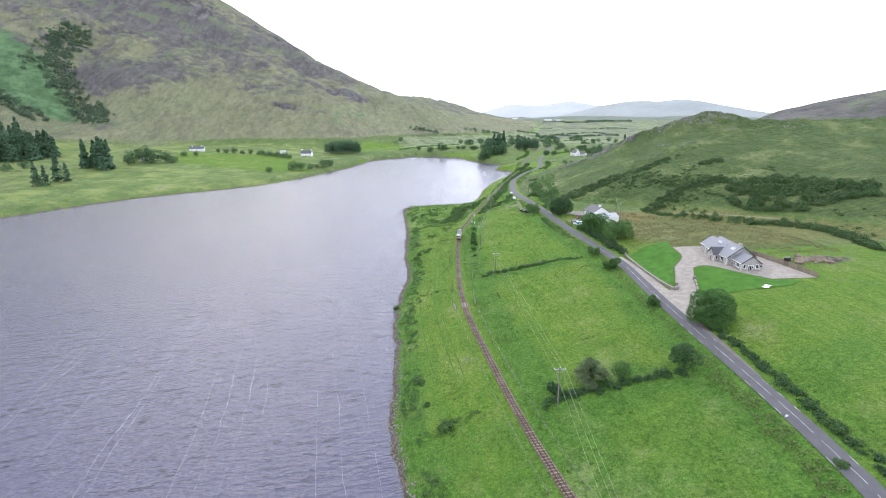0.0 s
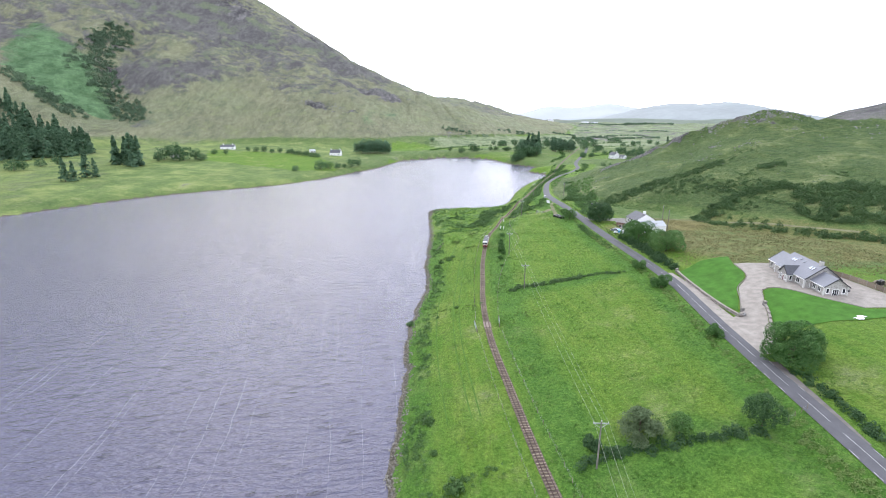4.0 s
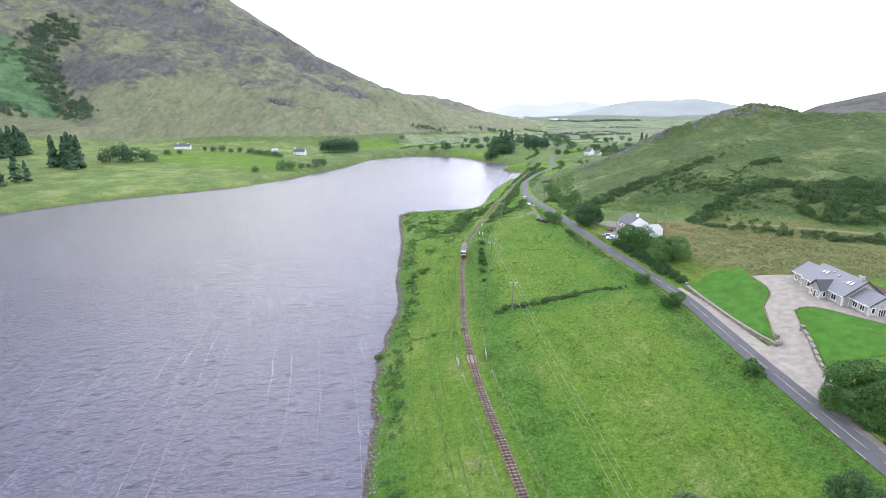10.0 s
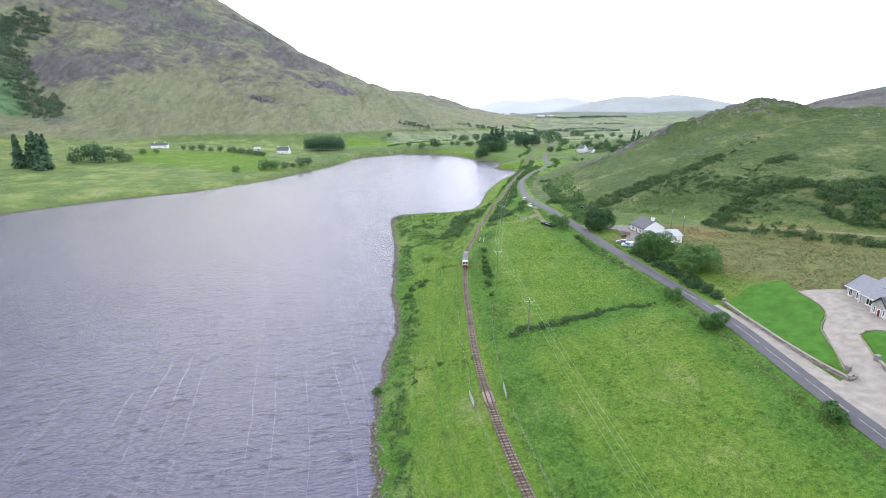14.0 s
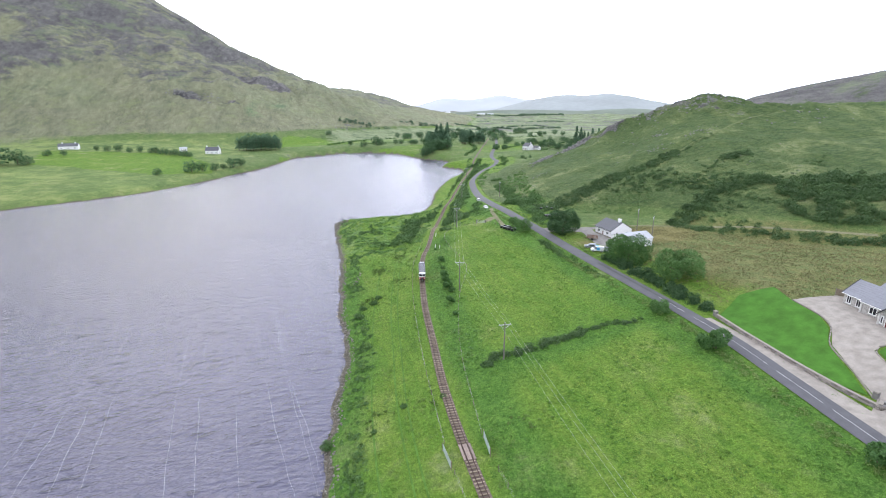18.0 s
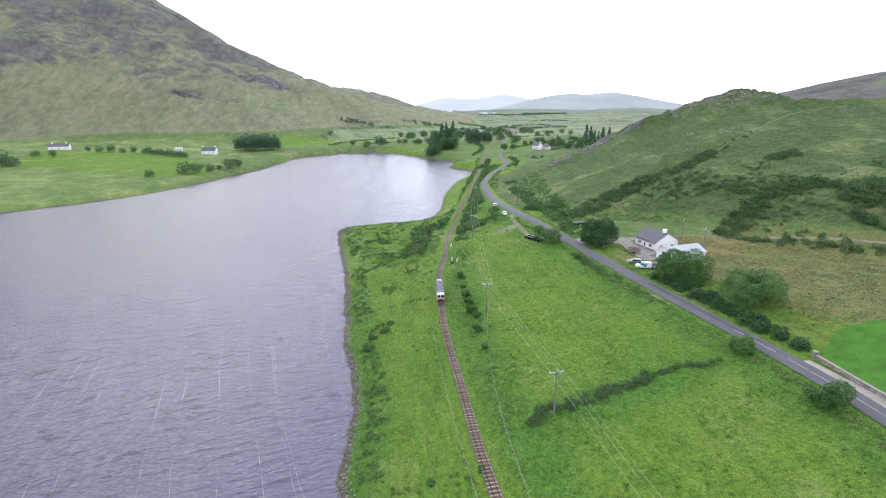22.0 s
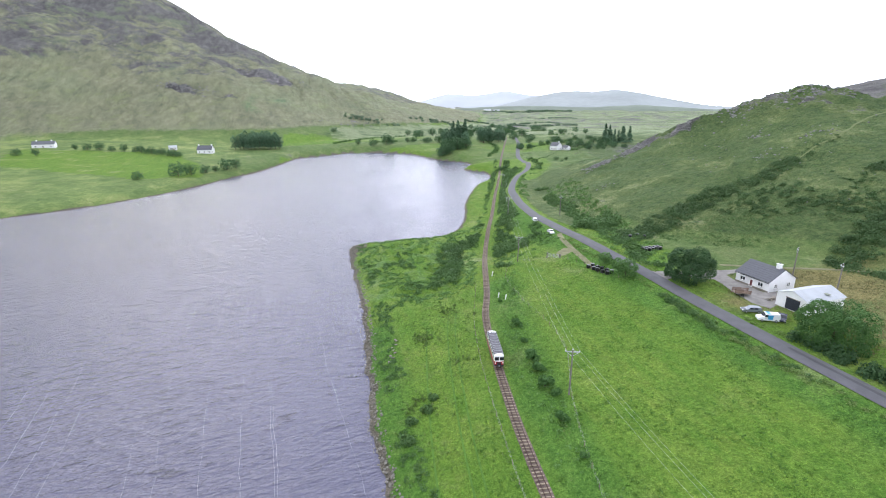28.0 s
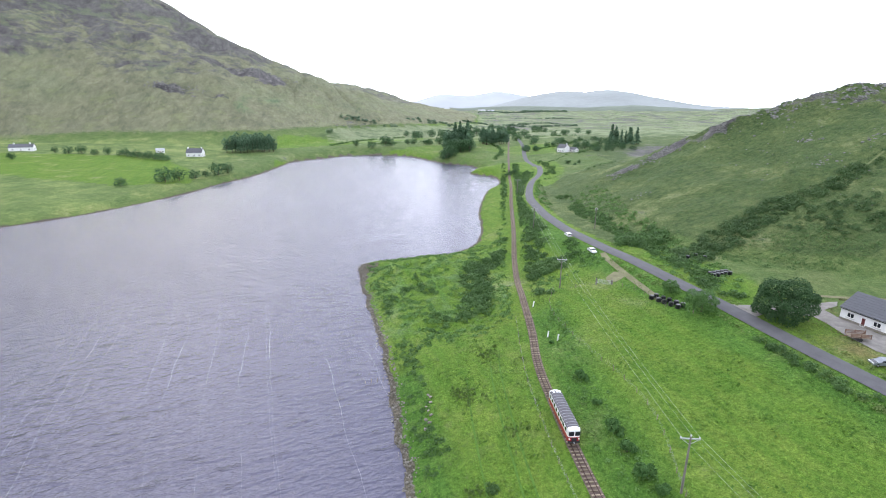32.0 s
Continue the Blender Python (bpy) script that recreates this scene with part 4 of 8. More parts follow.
M_STONE_PIECE = plain("rubble_stone", (0.24, 0.215, 0.19), 0.9, spread=0.3, scale=2.5, random_tint=0.4)
STONE_MESHES = stone_meshes(5, 3)
stone_wall([(74.6, 145.5), (73.2, 135), (72.1, 124), (71.9, 116), (72.2, 114.6), (73.0, 114.5), (73.7, 116.2)], 0.6, 0.4, "low rubble stone garden wall along the road")
stone_wall([(78.6, 116.2), (76.6, 112.2), (74.2, 108.2), (72.2, 104.6), (69.6, 100.2)], 0.5, 0.4, "low curved rubble wall at the drive's mouth")
for px, py in ((74.8, 146.0), (78.7, 116.6), (73.8, 116.6)):
    pl = thing("gate_pillar", pose(px, py, ground_z(px, py) - 0.1), "square stone pillar at the garden wall's end", "pillar", "gate pillars")
    Geo().box(0, 0, 0, 0.6, 0.6, 1.05).done("shaft", M_STONE, pl)
    Geo().box(0, 0, 1.05, 0.72, 0.72, 0.14, top=0.8).done("cap", M_CAP, pl)
M_KERB = M_CAP


def kerb(name, pts, label):
    line = curve(pts, 0.9)
    g = Geo()
    for a, b in zip(line, line[1:]):
        c, h = (a + b) / 2, math.degrees(math.atan2(b[1] - a[1], b[0] - a[0]))
        g.box(0, 0, -0.05, np.hypot(*(b - a)), 0.16, 0.24, pose(c[0], c[1], ground_z(*c), 0, 0, h))
    return tagged(g.done(name, M_KERB), label, "kerb", "drive kerbs", "structure")


kerb("drive_kerb", [(73.6, 116.8), (77, 122.2), (80.3, 128.2), (84.4, 131.5), (86.5, 135.1), (88, 141.7)], "pale kerb between lawn and gravel drive")
kerb("drive_kerb", [(78.9, 116.9), (80.9, 120.2), (82.9, 123.3), (85.4, 123.5), (87.8, 121), (90.8, 115.8), (94.9, 109)], "pale kerb round the front lawn")

# bales, poles, fences and wires
M_POST = plain("fence_timber", (0.2, 0.165, 0.125), 0.9, spread=0.3, scale=3, random_tint=0.25)
M_WIRE = plain("fence_wire", (0.3, 0.31, 0.3), 0.5, 0.6, spread=0.1)
M_POLE = plain("pole_timber", (0.17, 0.155, 0.135), 0.85, spread=0.25, scale=1.5)
M_ALU = plain("bare_conductor", (0.34, 0.38, 0.3), 0.5, 0.3, spread=0.05)
M_INSUL = plain("porcelain", (0.5, 0.52, 0.53), 0.25, spread=0.05)
M_STEEL = plain("galvanised_steel", (0.42, 0.44, 0.45), 0.5, 0.6, spread=0.15, scale=2)
post_mesh = Geo().rod((0, 0, -0.3), (0, 0, 0.95), 0.05, 0.04, 6).done("post", M_POST).data
bpy.data.objects.remove(bpy.data.objects["post"])


def fence(points, gap, label, wires=3, tall=0.9):
    line = curve(points, gap)
    f = thing("wire_fence", Matrix(), label, "fence", "field fences")
    r = random.Random(len(line))
    tops = []
    for x, y in line:
        z = ground_z(x, y)
        ob = new("post", post_mesh)
        ob.parent = f
        ob.matrix_basis = pose(x, y, z, r.uniform(-4, 4), r.uniform(-4, 4), r.uniform(0, 90))
        tops.append((x, y, z))
    for k in range(wires):
        g = Geo()
        for a, b in zip(tops, tops[1:]):
            up = Vector((0, 0, tall * (k + 1) / (wires + 0.15)))
            g.rod(Vector(a) + up, Vector(b) + up, 0.006, n=3)
        g.done("wire", M_WIRE, f)
    return f


def beside(line, side, ys):
    return [on_line(line, y, side)[:2] for y in ys]


fence(beside(bed_line, -2.6, (44, 70, 100, 128)), 3.2, "post and wire fence along the railway")
fence(beside(bed_line, 2.9, (44, 70, 100, 126)), 3.2, "post and wire fence along the railway beside the meadow")
fence(beside(bed_line, -2.6, (134, 160, 190, 215, 238)), 3.2, "post and wire fence along the lakeside of the railway")
fence([on_line(bed_line, 134, 3.0)[:2], on_line(bed_line, 155, 4.5)[:2], (31, 172), (36, 186), (41.6, 198), (43.5, 208), (44, 222), (46.5, 238), (52, 247)], 3.2, "leaning post and wire fence at the meadow's edge")
fence([(52, 247), (56, 244), (59.8, 241.5)], 2.6, "post and wire fence by the field gate")
fence([(62.3, 239.6), (64.5, 231), (64, 224), (66, 219)], 2.8, "post and wire fence beside the bales")
fence([(106.3, 107), (112, 103), (120, 101), (132, 104)], 3.0, "post and wire fence behind the lawn")
fence([(56.8, 80.3), (61, 82)], 1.4, "short wire fence from the hedge to the road", wires=4)


def wing_panel(y, side, label):
    """A leaning corrugated sheet on two posts that guides stock over the crossing."""
    x, yy, h = on_line(bed_line, y, side)
    p = thing("wing_panel", pose(x, yy, ground_z(x, yy), 0, 0, h + (4 if side < 0 else -4)), label, "panel", "crossing panels")
    g = Geo()
    n = 22
    for k in range(n):
        a, b = -1.9 + 3.8 * k / n, -1.9 + 3.8 * (k + 1) / n
        w = 0.03 * (1 if k % 2 else -1)
        g.put([(w, a, 0.15), (-w, b, 0.15), (-w, b, 1.25), (w, a, 1.25), (w + 0.02, a, 0.15), (-w + 0.02, b, 0.15), (-w + 0.02, b, 1.25), (w + 0.02, a, 1.25)],
              [(0, 1, 2, 3), (7, 6, 5, 4), (3, 2, 6, 7), (1, 0, 4, 5)])
    g.done("sheet", plain("pale_sheet_metal", (0.5, 0.56, 0.57), 0.5, 0.3, spread=0.15, scale=1), p, "pale corrugated metal sheet")
    for e in (-2.0, 2.0):
        Geo().rod((0, e, -0.3), (0, e, 1.4), 0.07).done("post", M_POST, p)


wing_panel(131, -2.9, "pale corrugated sheet panel beside the farm crossing")
wing_panel(131, 2.9, "pale corrugated sheet panel beside the farm crossing")


def power_pole(x, y, tall, yaw, label, arm=2.2, stay=False):
    p = thing("utility_pole", pose(x, y, ground_z(x, y), 0, 0, yaw), label, "utility pole", "power line poles")
    Geo().rod((0, 0, -0.4), (0, 0, tall), 0.15, 0.1, 10).done("shaft", M_POLE, p)
    Geo().box(0, 0.1, tall - 0.5, arm, 0.12, 0.14).done("crossarm", M_STEEL, p, "grey steel crossarm")
    for sx in (-1, 1):
        Geo().rod((sx * arm * 0.42, 0.1, tall - 0.5), (sx * 0.08, 0.1, tall - 1.15), 0.03, n=6).done("brace", M_STEEL, p)
    ends = []
    for k, ox in enumerate((-arm / 2 + 0.08, 0.0, arm / 2 - 0.08)):
        top = tall - 0.36 if ox else tall
        g = Geo()
        for j in range(3):
            g.rod((ox, 0.1 if ox else 0, top + 0.07 * j), (ox, 0.1 if ox else 0, top + 0.07 * j + 0.05), 0.09, 0.05, 8)
        g.done("insulator", M_INSUL, p, "white porcelain insulator")
        ends.append(p.matrix_world @ Vector((ox, 0.1 if ox else 0, top + 0.22)))
    return ends


LINE = [(20.5, 30, 7.6, -10), (27.2, 78.4, 7.9, -5), (33.2, 151, 7.3, -4), (35.9, 186.6, 7.8, -22), (54, 247.5, 7.4, -28), (72.5, 299, 7.4, -25), (97, 366, 7.6, -25)]
ends = [power_pole(x, y, t, yaw, "weathered timber power pole with a steel crossarm in the meadow") for x, y, t, yaw in LINE]
for k in range(3):
    g = Geo()
    for a, b in zip(ends, ends[1:]):
        p, q = a[k], b[k]
        sag = 0.012 * (q - p).length
        pts = [p.lerp(q, u) - Vector((0, 0, sag * 4 * u * (1 - u))) for u in np.linspace(0, 1, 13)]
        for c, d in zip(pts, pts[1:]):
            g.rod(c, d, 0.013, n=4)
    tagged(g.done("power_cable", M_ALU), "thin bare power cable strung between timber poles", "cable", "power cables")
power_pole(96.5, 193.2, 7.5, 60, "timber power pole behind the corrugated shed", 1.2)
power_pole(101, 206, 6.5, 60, "timber power pole on the dry grass by the cottage", 0.8)
power_pole(84.5, 281, 6.8, -25, "timber power pole in the roadside scrub", 0.9)

# ---- buildings ----
M_FRAME = plain("white_frame", (0.8, 0.8, 0.79), 0.4, spread=0.04)
M_FASCIA = plain("dark_fascia", (0.03, 0.03, 0.035), 0.5, spread=0.2)
M_DOOR = plain("dark_red_door", (0.12, 0.02, 0.02), 0.4, spread=0.15)
M_TIN = plain("corrugated_tin", (0.42, 0.44, 0.46), 0.6, 0.1, spread=0.12, scale=0.8)
M_QUOIN = plain("pale_quoin", (0.55, 0.54, 0.52), 0.8, spread=0.12)


def wall_m(x0, y0, x1, y1):
    """The pose of a wall from one corner to the next: x along it, -y out of the house on its right-hand side."""
    return Matrix.Translation((x0, y0, 0)) @ Matrix.Rotation(math.atan2(y1 - y0, x1 - x0), 4, "Z")


def window(parent, m, x, z, w, h, panes=2, name="window", glass=None, door=False):
    """A window set on a wall: frame, panes, bars and sill."""
    wn_ = new(name)
    wn_.parent, wn_.matrix_basis = parent, m @ Matrix.Translation((x, 0, z))
    g = Geo()
    t = 0.09
    for bx, bz, bw, bh in ((0, 0, w, t), (0, h - t, w, t), (-w / 2 + t / 2, t, t, h - 2 * t), (w / 2 - t / 2, t, t, h - 2 * t)):
        g.box(bx, -0.02, bz, bw, 0.12, bh)
    for k in range(1, panes):
        g.box(-w / 2 + w * k / panes, -0.02, t, 0.07, 0.12, h - 2 * t)
    g.done("frame", M_FRAME, wn_)
    pw = (w - 2 * t) / panes
    for k in range(panes):
        Geo().box(-w / 2 + t + pw * (k + 0.5), 0.0, t, pw - 0.05, 0.05, h - 2 * t).done("pane", glass or M_GLASS_DARK, wn_)
    if not door:
        Geo().box(0, -0.08, -0.1, w + 0.2, 0.26, 0.09).done("sill", M_QUOIN, wn_)
    return wn_


def gable_block(x0, x1, y0, y1, eave, ridge, along="y"):
    """Walls of a gabled block, closed, as one mesh."""
    g = Geo()
    if along == "y":
        g.extrude([(x0, -0.6), (x1, -0.6), (x1, eave), ((x0 + x1) / 2, ridge), (x0, eave)], y0, y1)
    else:
        m = Matrix.Rotation(math.radians(90), 4, "Z")
        g.extrude([(y0, -0.6), (y1, -0.6), (y1, eave), ((y0 + y1) / 2, ridge), (y0, eave)], -x1, -x0, m)
    return g


def roof_slope(parent, x_eave, x_ridge, y0, y1, z_eave, z_ridge, material, name="roof_slope", along="y", courses=9, lift=0.06):
    """One pitch of a slated roof: overlapping courses from eave to ridge, or one slab where it stays far off."""
    slope = new(name)
    slope.parent = parent
    for k in range(courses):
        u0, u1 = k / courses, min((k + 1.12) / courses, 1.0)
        a = (x_eave + (x_ridge - x_eave) * u0, z_eave + (z_ridge - z_eave) * u0 + lift + 0.035)
        b = (x_eave + (x_ridge - x_eave) * u1, z_eave + (z_ridge - z_eave) * u1 + lift)
        m = None if along == "y" else Matrix.Rotation(math.radians(90), 4, "Z")
        lo, hi = (y0, y1) if along == "y" else (-y1, -y0)
        Geo().extrude([a, b, (b[0], b[1] - 0.05), (a[0], a[1] - 0.08)], lo, hi, m).done("slate_course", material, slope)
    return slope


def bungalow():
    """Stone bungalow: main block, a lower wing at each end, a gabled porch, slated roofs. x runs back from the front, y northwards."""
    place = pose(91.2, 121.4, 17.45, 0, 0, -8) @ Matrix.Translation((4.2, 6.3, 0)) @ Matrix.Scale(0.92, 4) @ Matrix.Translation((-4.2, -6.3, 0))
    h = thing("stone_bungalow", place, "grey stone bungalow with blue-grey slate roofs and a gabled porch", "house")
    L, D, E, R = 12.6, 8.4, 2.75, 5.9
    gable_block(0, D, 0, L, E, R).done("main_wall", M_STONE_HOUSE, h)
    gable_block(0.9, 7.2, L, L + 4.6, 2.6, 4.9).done("north_wing_wall", M_STONE_HOUSE, h)
    gable_block(1.4, 6.8, -5.2, 0, 2.55, 4.5).done("south_wing_wall", M_STONE_HOUSE, h)
    gable_block(-1.7, 4, 4.3, 7.5, 2.5, 4.2, "x").done("porch_wall", M_STONE_HOUSE, h)
    o = 0.35
    k = (R - E) / (D / 2)
    roof_slope(h, -o, D / 2, -o, L + 0.15, E - o * k, R, M_SLATE, courses=11)
    roof_slope(h, D + o, D / 2, -o, L + 0.15, E - o * k, R, M_SLATE, courses=11)
    k = (4.9 - 2.6) / 3.15
    roof_slope(h, 0.9 - o, 4.05, L, L + 4.9, 2.6 - o * k, 4.9, M_SLATE)
    roof_slope(h, 7.2 + o, 4.05, L, L + 4.9, 2.6 - o * k, 4.9, M_SLATE)
    k = (4.5 - 2.55) / 2.7
    roof_slope(h, 1.4 - o, 4.1, -5.55, 0, 2.55 - o * k, 4.5, M_SLATE)
    roof_slope(h, 6.8 + o, 4.1, -5.55, 0, 2.55 - o * k, 4.5, M_SLATE)
    k = 1.7 / 1.6
    roof_slope(h, 4.3 - o, 5.9, -2.0, 2.6, 2.5 - o * k, 4.2, M_SLATE_DARK, along="x", courses=6)
    roof_slope(h, 7.5 + o, 5.9, -2.0, 2.6, 2.5 - o * k, 4.2, M_SLATE_DARK, along="x", courses=6)
    # dark verges on the gables
    for x0, xr, x1, y, e, r in ((-0.35, D / 2, D + 0.35, -0.42, E - 0.3, R), (1.05, 4.1, 7.15, -5.62, 2.3, 4.5), (0.55, 4.05, 7.55, L + 4.92, 2.35, 4.9)):
        g = Geo()
        for a, b in ((x0, xr), (x1, xr)):
            g.extrude([(a, e - 0.12), (b, r - 0.12), (b, r + 0.16), (a, e + 0.16)], y - 0.05, y + 0.06)
        g.done("verge_board", M_FASCIA, h, "black verge boards")
    g = Geo()
    for a, b in ((3.95, 5.9), (7.85, 5.9)):
        g.extrude([(a, 2.05), (b, 4.1), (b, 4.36), (a, 2.3)], 2.0, 2.1, Matrix.Rotation(math.radians(90), 4, "Z"))
    g.done("verge_board", M_FASCIA, h, "black verge boards")
    for x, y0, y1, z in ((-0.42, -0.3, 4.1, E - 0.38), (-0.42, 7.7, L + 0.1, E - 0.38), (0.48, L + 0.1, L + 4.8, 2.3), (0.98, -5.5, -0.1, 2.26)):
        Geo().box(x, (y0 + y1) / 2, z, 0.14, y1 - y0, 0.12).done("gutter", M_FRAME, h, "white gutter")
    for x, y, z in ((-0.1, 0.15, E - 0.4), (0.8, L + 0.15, 2.3), (1.3, -0.15, 2.2)):
        Geo().rod((x - 0.05, y, -0.1), (x - 0.05, y, z), 0.06).done("downpipe", M_FRAME, h, "white downpipe")
    g = Geo().box(D / 2 - 0.1, 1.4, R - 0.4, 0.7, 0.9, 1.1)
    g.box(D / 2 - 0.1, 1.4, R + 0.7, 0.82, 1.02, 0.12)
    g.done("chimney", M_STONE_HOUSE, h)
    for yy in (1.15, 1.65):
        Geo().rod((D / 2 - 0.1, yy, R + 0.8), (D / 2 - 0.1, yy, R + 1.1), 0.11, 0.09).done("chimney_pot", M_FASCIA, h)
    # openings: front wall, wings, south gable
    front = wall_m(0, 30, 0, 0)
    for y, w in ((2.6, 1.5), (10.2, 1.5)):
        window(h, front, 30 - y, 0.75, w, 1.35, 2)
    wing = wall_m(0.9, 30, 0.9, 0)
    for y in (L + 1.4, L + 3.4):
        window(h, wing, 30 - y, 0.6, 1.0, 1.5, 2)
    wing = wall_m(1.4, 30, 1.4, 0)
    for y in (-1.6, -3.5):
        window(h, wing, 30 - y, 0.75, 1.25, 1.3, 2)
    south = wall_m(0, -5.2, 30, -5.2)
    window(h, south, 2.25, 0.75, 0.8, 1.3, 1)
    window(h, south, 4.1, 0.05, 1.5, 1.7, 3, "french_door", door=True)
    window(h, south, 5.95, 0.75, 0.8, 1.3, 1)
    porch = wall_m(-1.7, 30, -1.7, 0)
    window(h, porch, 30 - 5.9, 0.1, 0.8, 1.65, 1, "front_door", M_DOOR, door=True)
    for y in (4.85, 6.95):
        window(h, porch, 30 - y, 0.6, 0.5, 1.4, 1)
    side = wall_m(-1.7, 4.3, 30, 4.3)
    window(h, side, 0.85, 0.7, 0.7, 1.3, 1)
    Geo().box(-2.4, 5.9, -0.15, 1.6, 3.0, 0.3).box(-3.1, 5.9, -0.2, 0.6, 2.6, 0.2).done("porch_step", M_CAP, h, "pale stone porch steps")
    # quoins at the corners
    for x, y, z1 in ((0, 0, E), (0, L, E), (-1.7, 4.3, 2.5), (-1.7, 7.5, 2.5), (1.4, -5.2, 2.5), (6.8, -5.2, 2.5)):
        g = Geo()
        for q in range(int(z1 / 0.3)):
            s = 0.36 if q % 2 else 0.26
            g.box(x, y, q * 0.3, s, 0.62 - s, 0.27)
        g.done("quoins", M_QUOIN, h, "pale dressed quoins")
    # rooflights on the front pitch
    tilt = math.atan2(R - E, D / 2)
    for y, u, w in ((9.9, 0.62, 0.75), (9.0, 0.62, 0.75), (7.9, 0.8, 0.45), (6.0, 0.72, 0.45), (2.5, 0.6, 0.75), (1.6, 0.6, 0.75)):
        rl = new("rooflight")
        rl.parent = h
        rl.matrix_basis = Matrix.Translation((D / 2 * u, y, E + (R - E) * u + 0.14)) @ Matrix.Rotation(-tilt, 4, "Y")
        Geo().box(0, 0, -0.06, 1.15 if w > 0.5 else 0.6, w, 0.1).done("frame", M_FASCIA, rl)
        Geo().box(0, 0, 0.03, 0.98 if w > 0.5 else 0.46, w - 0.14, 0.03).done("pane", M_SKYGLASS, rl, "pane with the sky's pale reflection put into its colour")
    # a satellite dish
    bm = bmesh.new()
    bmesh.ops.create_cone(bm, cap_ends=False, segments=14, radius1=0.35, radius2=0.05, depth=0.14, matrix=pose(7.0, -5.4, 1.6, 70, 0, 0))
    me = bpy.data.meshes.new("dish")
    bm.to_mesh(me)
    bm.free()
    me.materials.append(M_FASCIA)
    ob = new("dish", me)
    ob.parent = h
    return h


def make_house_stone():
    """Squared rubble with paler joints."""
    m, n, l, b = mat("house_stone", 0.9)
    co = n.new("ShaderNodeTexCoord").outputs["Object"]
    v = n.new("ShaderNodeTexVoronoi")
    v.inputs["Scale"].default_value = 2.6
    mp = n.new("ShaderNodeMapping")
    mp.inputs["Scale"].default_value = (1, 1, 1.7)
    l.new(co, mp.inputs["Vector"])
    l.new(mp.outputs[0], v.inputs["Vector"])
    tone = ramp(n, l, v.outputs["Color"], [(0.1, (0.2, 0.19, 0.18)), (0.5, (0.36, 0.345, 0.32)), (0.9, (0.5, 0.48, 0.45))])
    e = n.new("ShaderNodeTexVoronoi")
    e.feature = "DISTANCE_TO_EDGE"
    e.inputs["Scale"].default_value = 2.6
    l.new(mp.outputs[0], e.inputs["Vector"])
    joint = ramp(n, l, e.outputs["Distance"], [(0.02, (1, 1, 1)), (0.07, (0, 0, 0))])
    col = mixed(n, l, joint, tone, (0.5, 0.48, 0.45))
    l.new(mixed(n, l, 0.3, col, ramp(n, l, noise_node(n, l, 9, 4, coords=co), [(0.3, (0.22, 0.21, 0.2)), (0.7, (0.5, 0.48, 0.46))])), b.inputs["Base Color"])
    bumped(n, l, b, e.outputs["Distance"], 0.4, 0.05)
    return m


M_STONE_HOUSE = make_house_stone()
# the pale blue base stands in for sky reflected in the rooflights
M_SKYGLASS = plain("rooflight_glass", (0.55, 0.6, 0.66), 0.05, 0.6, spread=0.05)
bungalow()

# the dry-stone and timber fence behind the bungalow, the earth bank, the water butt
back = thing("panel_fence", Matrix(), "weathered timber panel fence behind the bungalow", "fence")
fl = curve([(97, 140.6), (101.5, 134), (105.7, 127.2), (106.6, 117), (107, 108.2)], 1.9)
for a, b in zip(fl, fl[1:]):
    c, hd = (a + b) / 2, math.degrees(math.atan2(b[1] - a[1], b[0] - a[0]))
    m = pose(c[0], c[1], ground_z(*c), 0, 0, hd)
    ob = Geo().box(0, 0, 0.05, np.hypot(*(b - a)) - 0.12, 0.06, 1.25).done("fence_panel", M_POST, back)
    ob.matrix_basis = m
    ob = Geo().box(-np.hypot(*(b - a)) / 2, 0, -0.3, 0.12, 0.14, 1.75).done("post", M_CAP, back, "concrete post")
    ob.matrix_basis = m
butt = thing("oil_tank", pose(109.5, 121, ground_z(109.5, 121), 0, 0, 20), "dark plastic oil tank on blocks behind the fence", "tank")
Geo().box(0, 0, 0, 1.6, 0.9, 0.35).done("plinth", M_CAP, butt)
Geo().box(0, 0, 0.35, 1.7, 1.0, 1.0, top=0.9).box(0, 0, 1.35, 0.4, 0.4, 0.1).done("tank", M_BLACK, butt)
boat = thing("white_sheeting", pose(89.5, 104.5, ground_z(89.5, 104.5) + 0.1, 0, 0, 30), "crumpled white sheeting lying on the lawn's edge", "sheeting")
bm = bmesh.new()
bmesh.ops.create_grid(bm, x_segments=12, y_segments=7, size=0.5)
for v in bm.verts:
    q = v.co.copy()
    v.co = Vector((q.x * 2.8, q.y * 1.2 + 0.2 * math.sin(q.x * 9), 0.12 + 0.14 * noise.noise(q * 5)))
me = bpy.data.meshes.new("sheet")
bm.to_mesh(me)
bm.free()
me.materials.append(M_WHITE)
ob = new("sheet", me)
ob.parent = boat


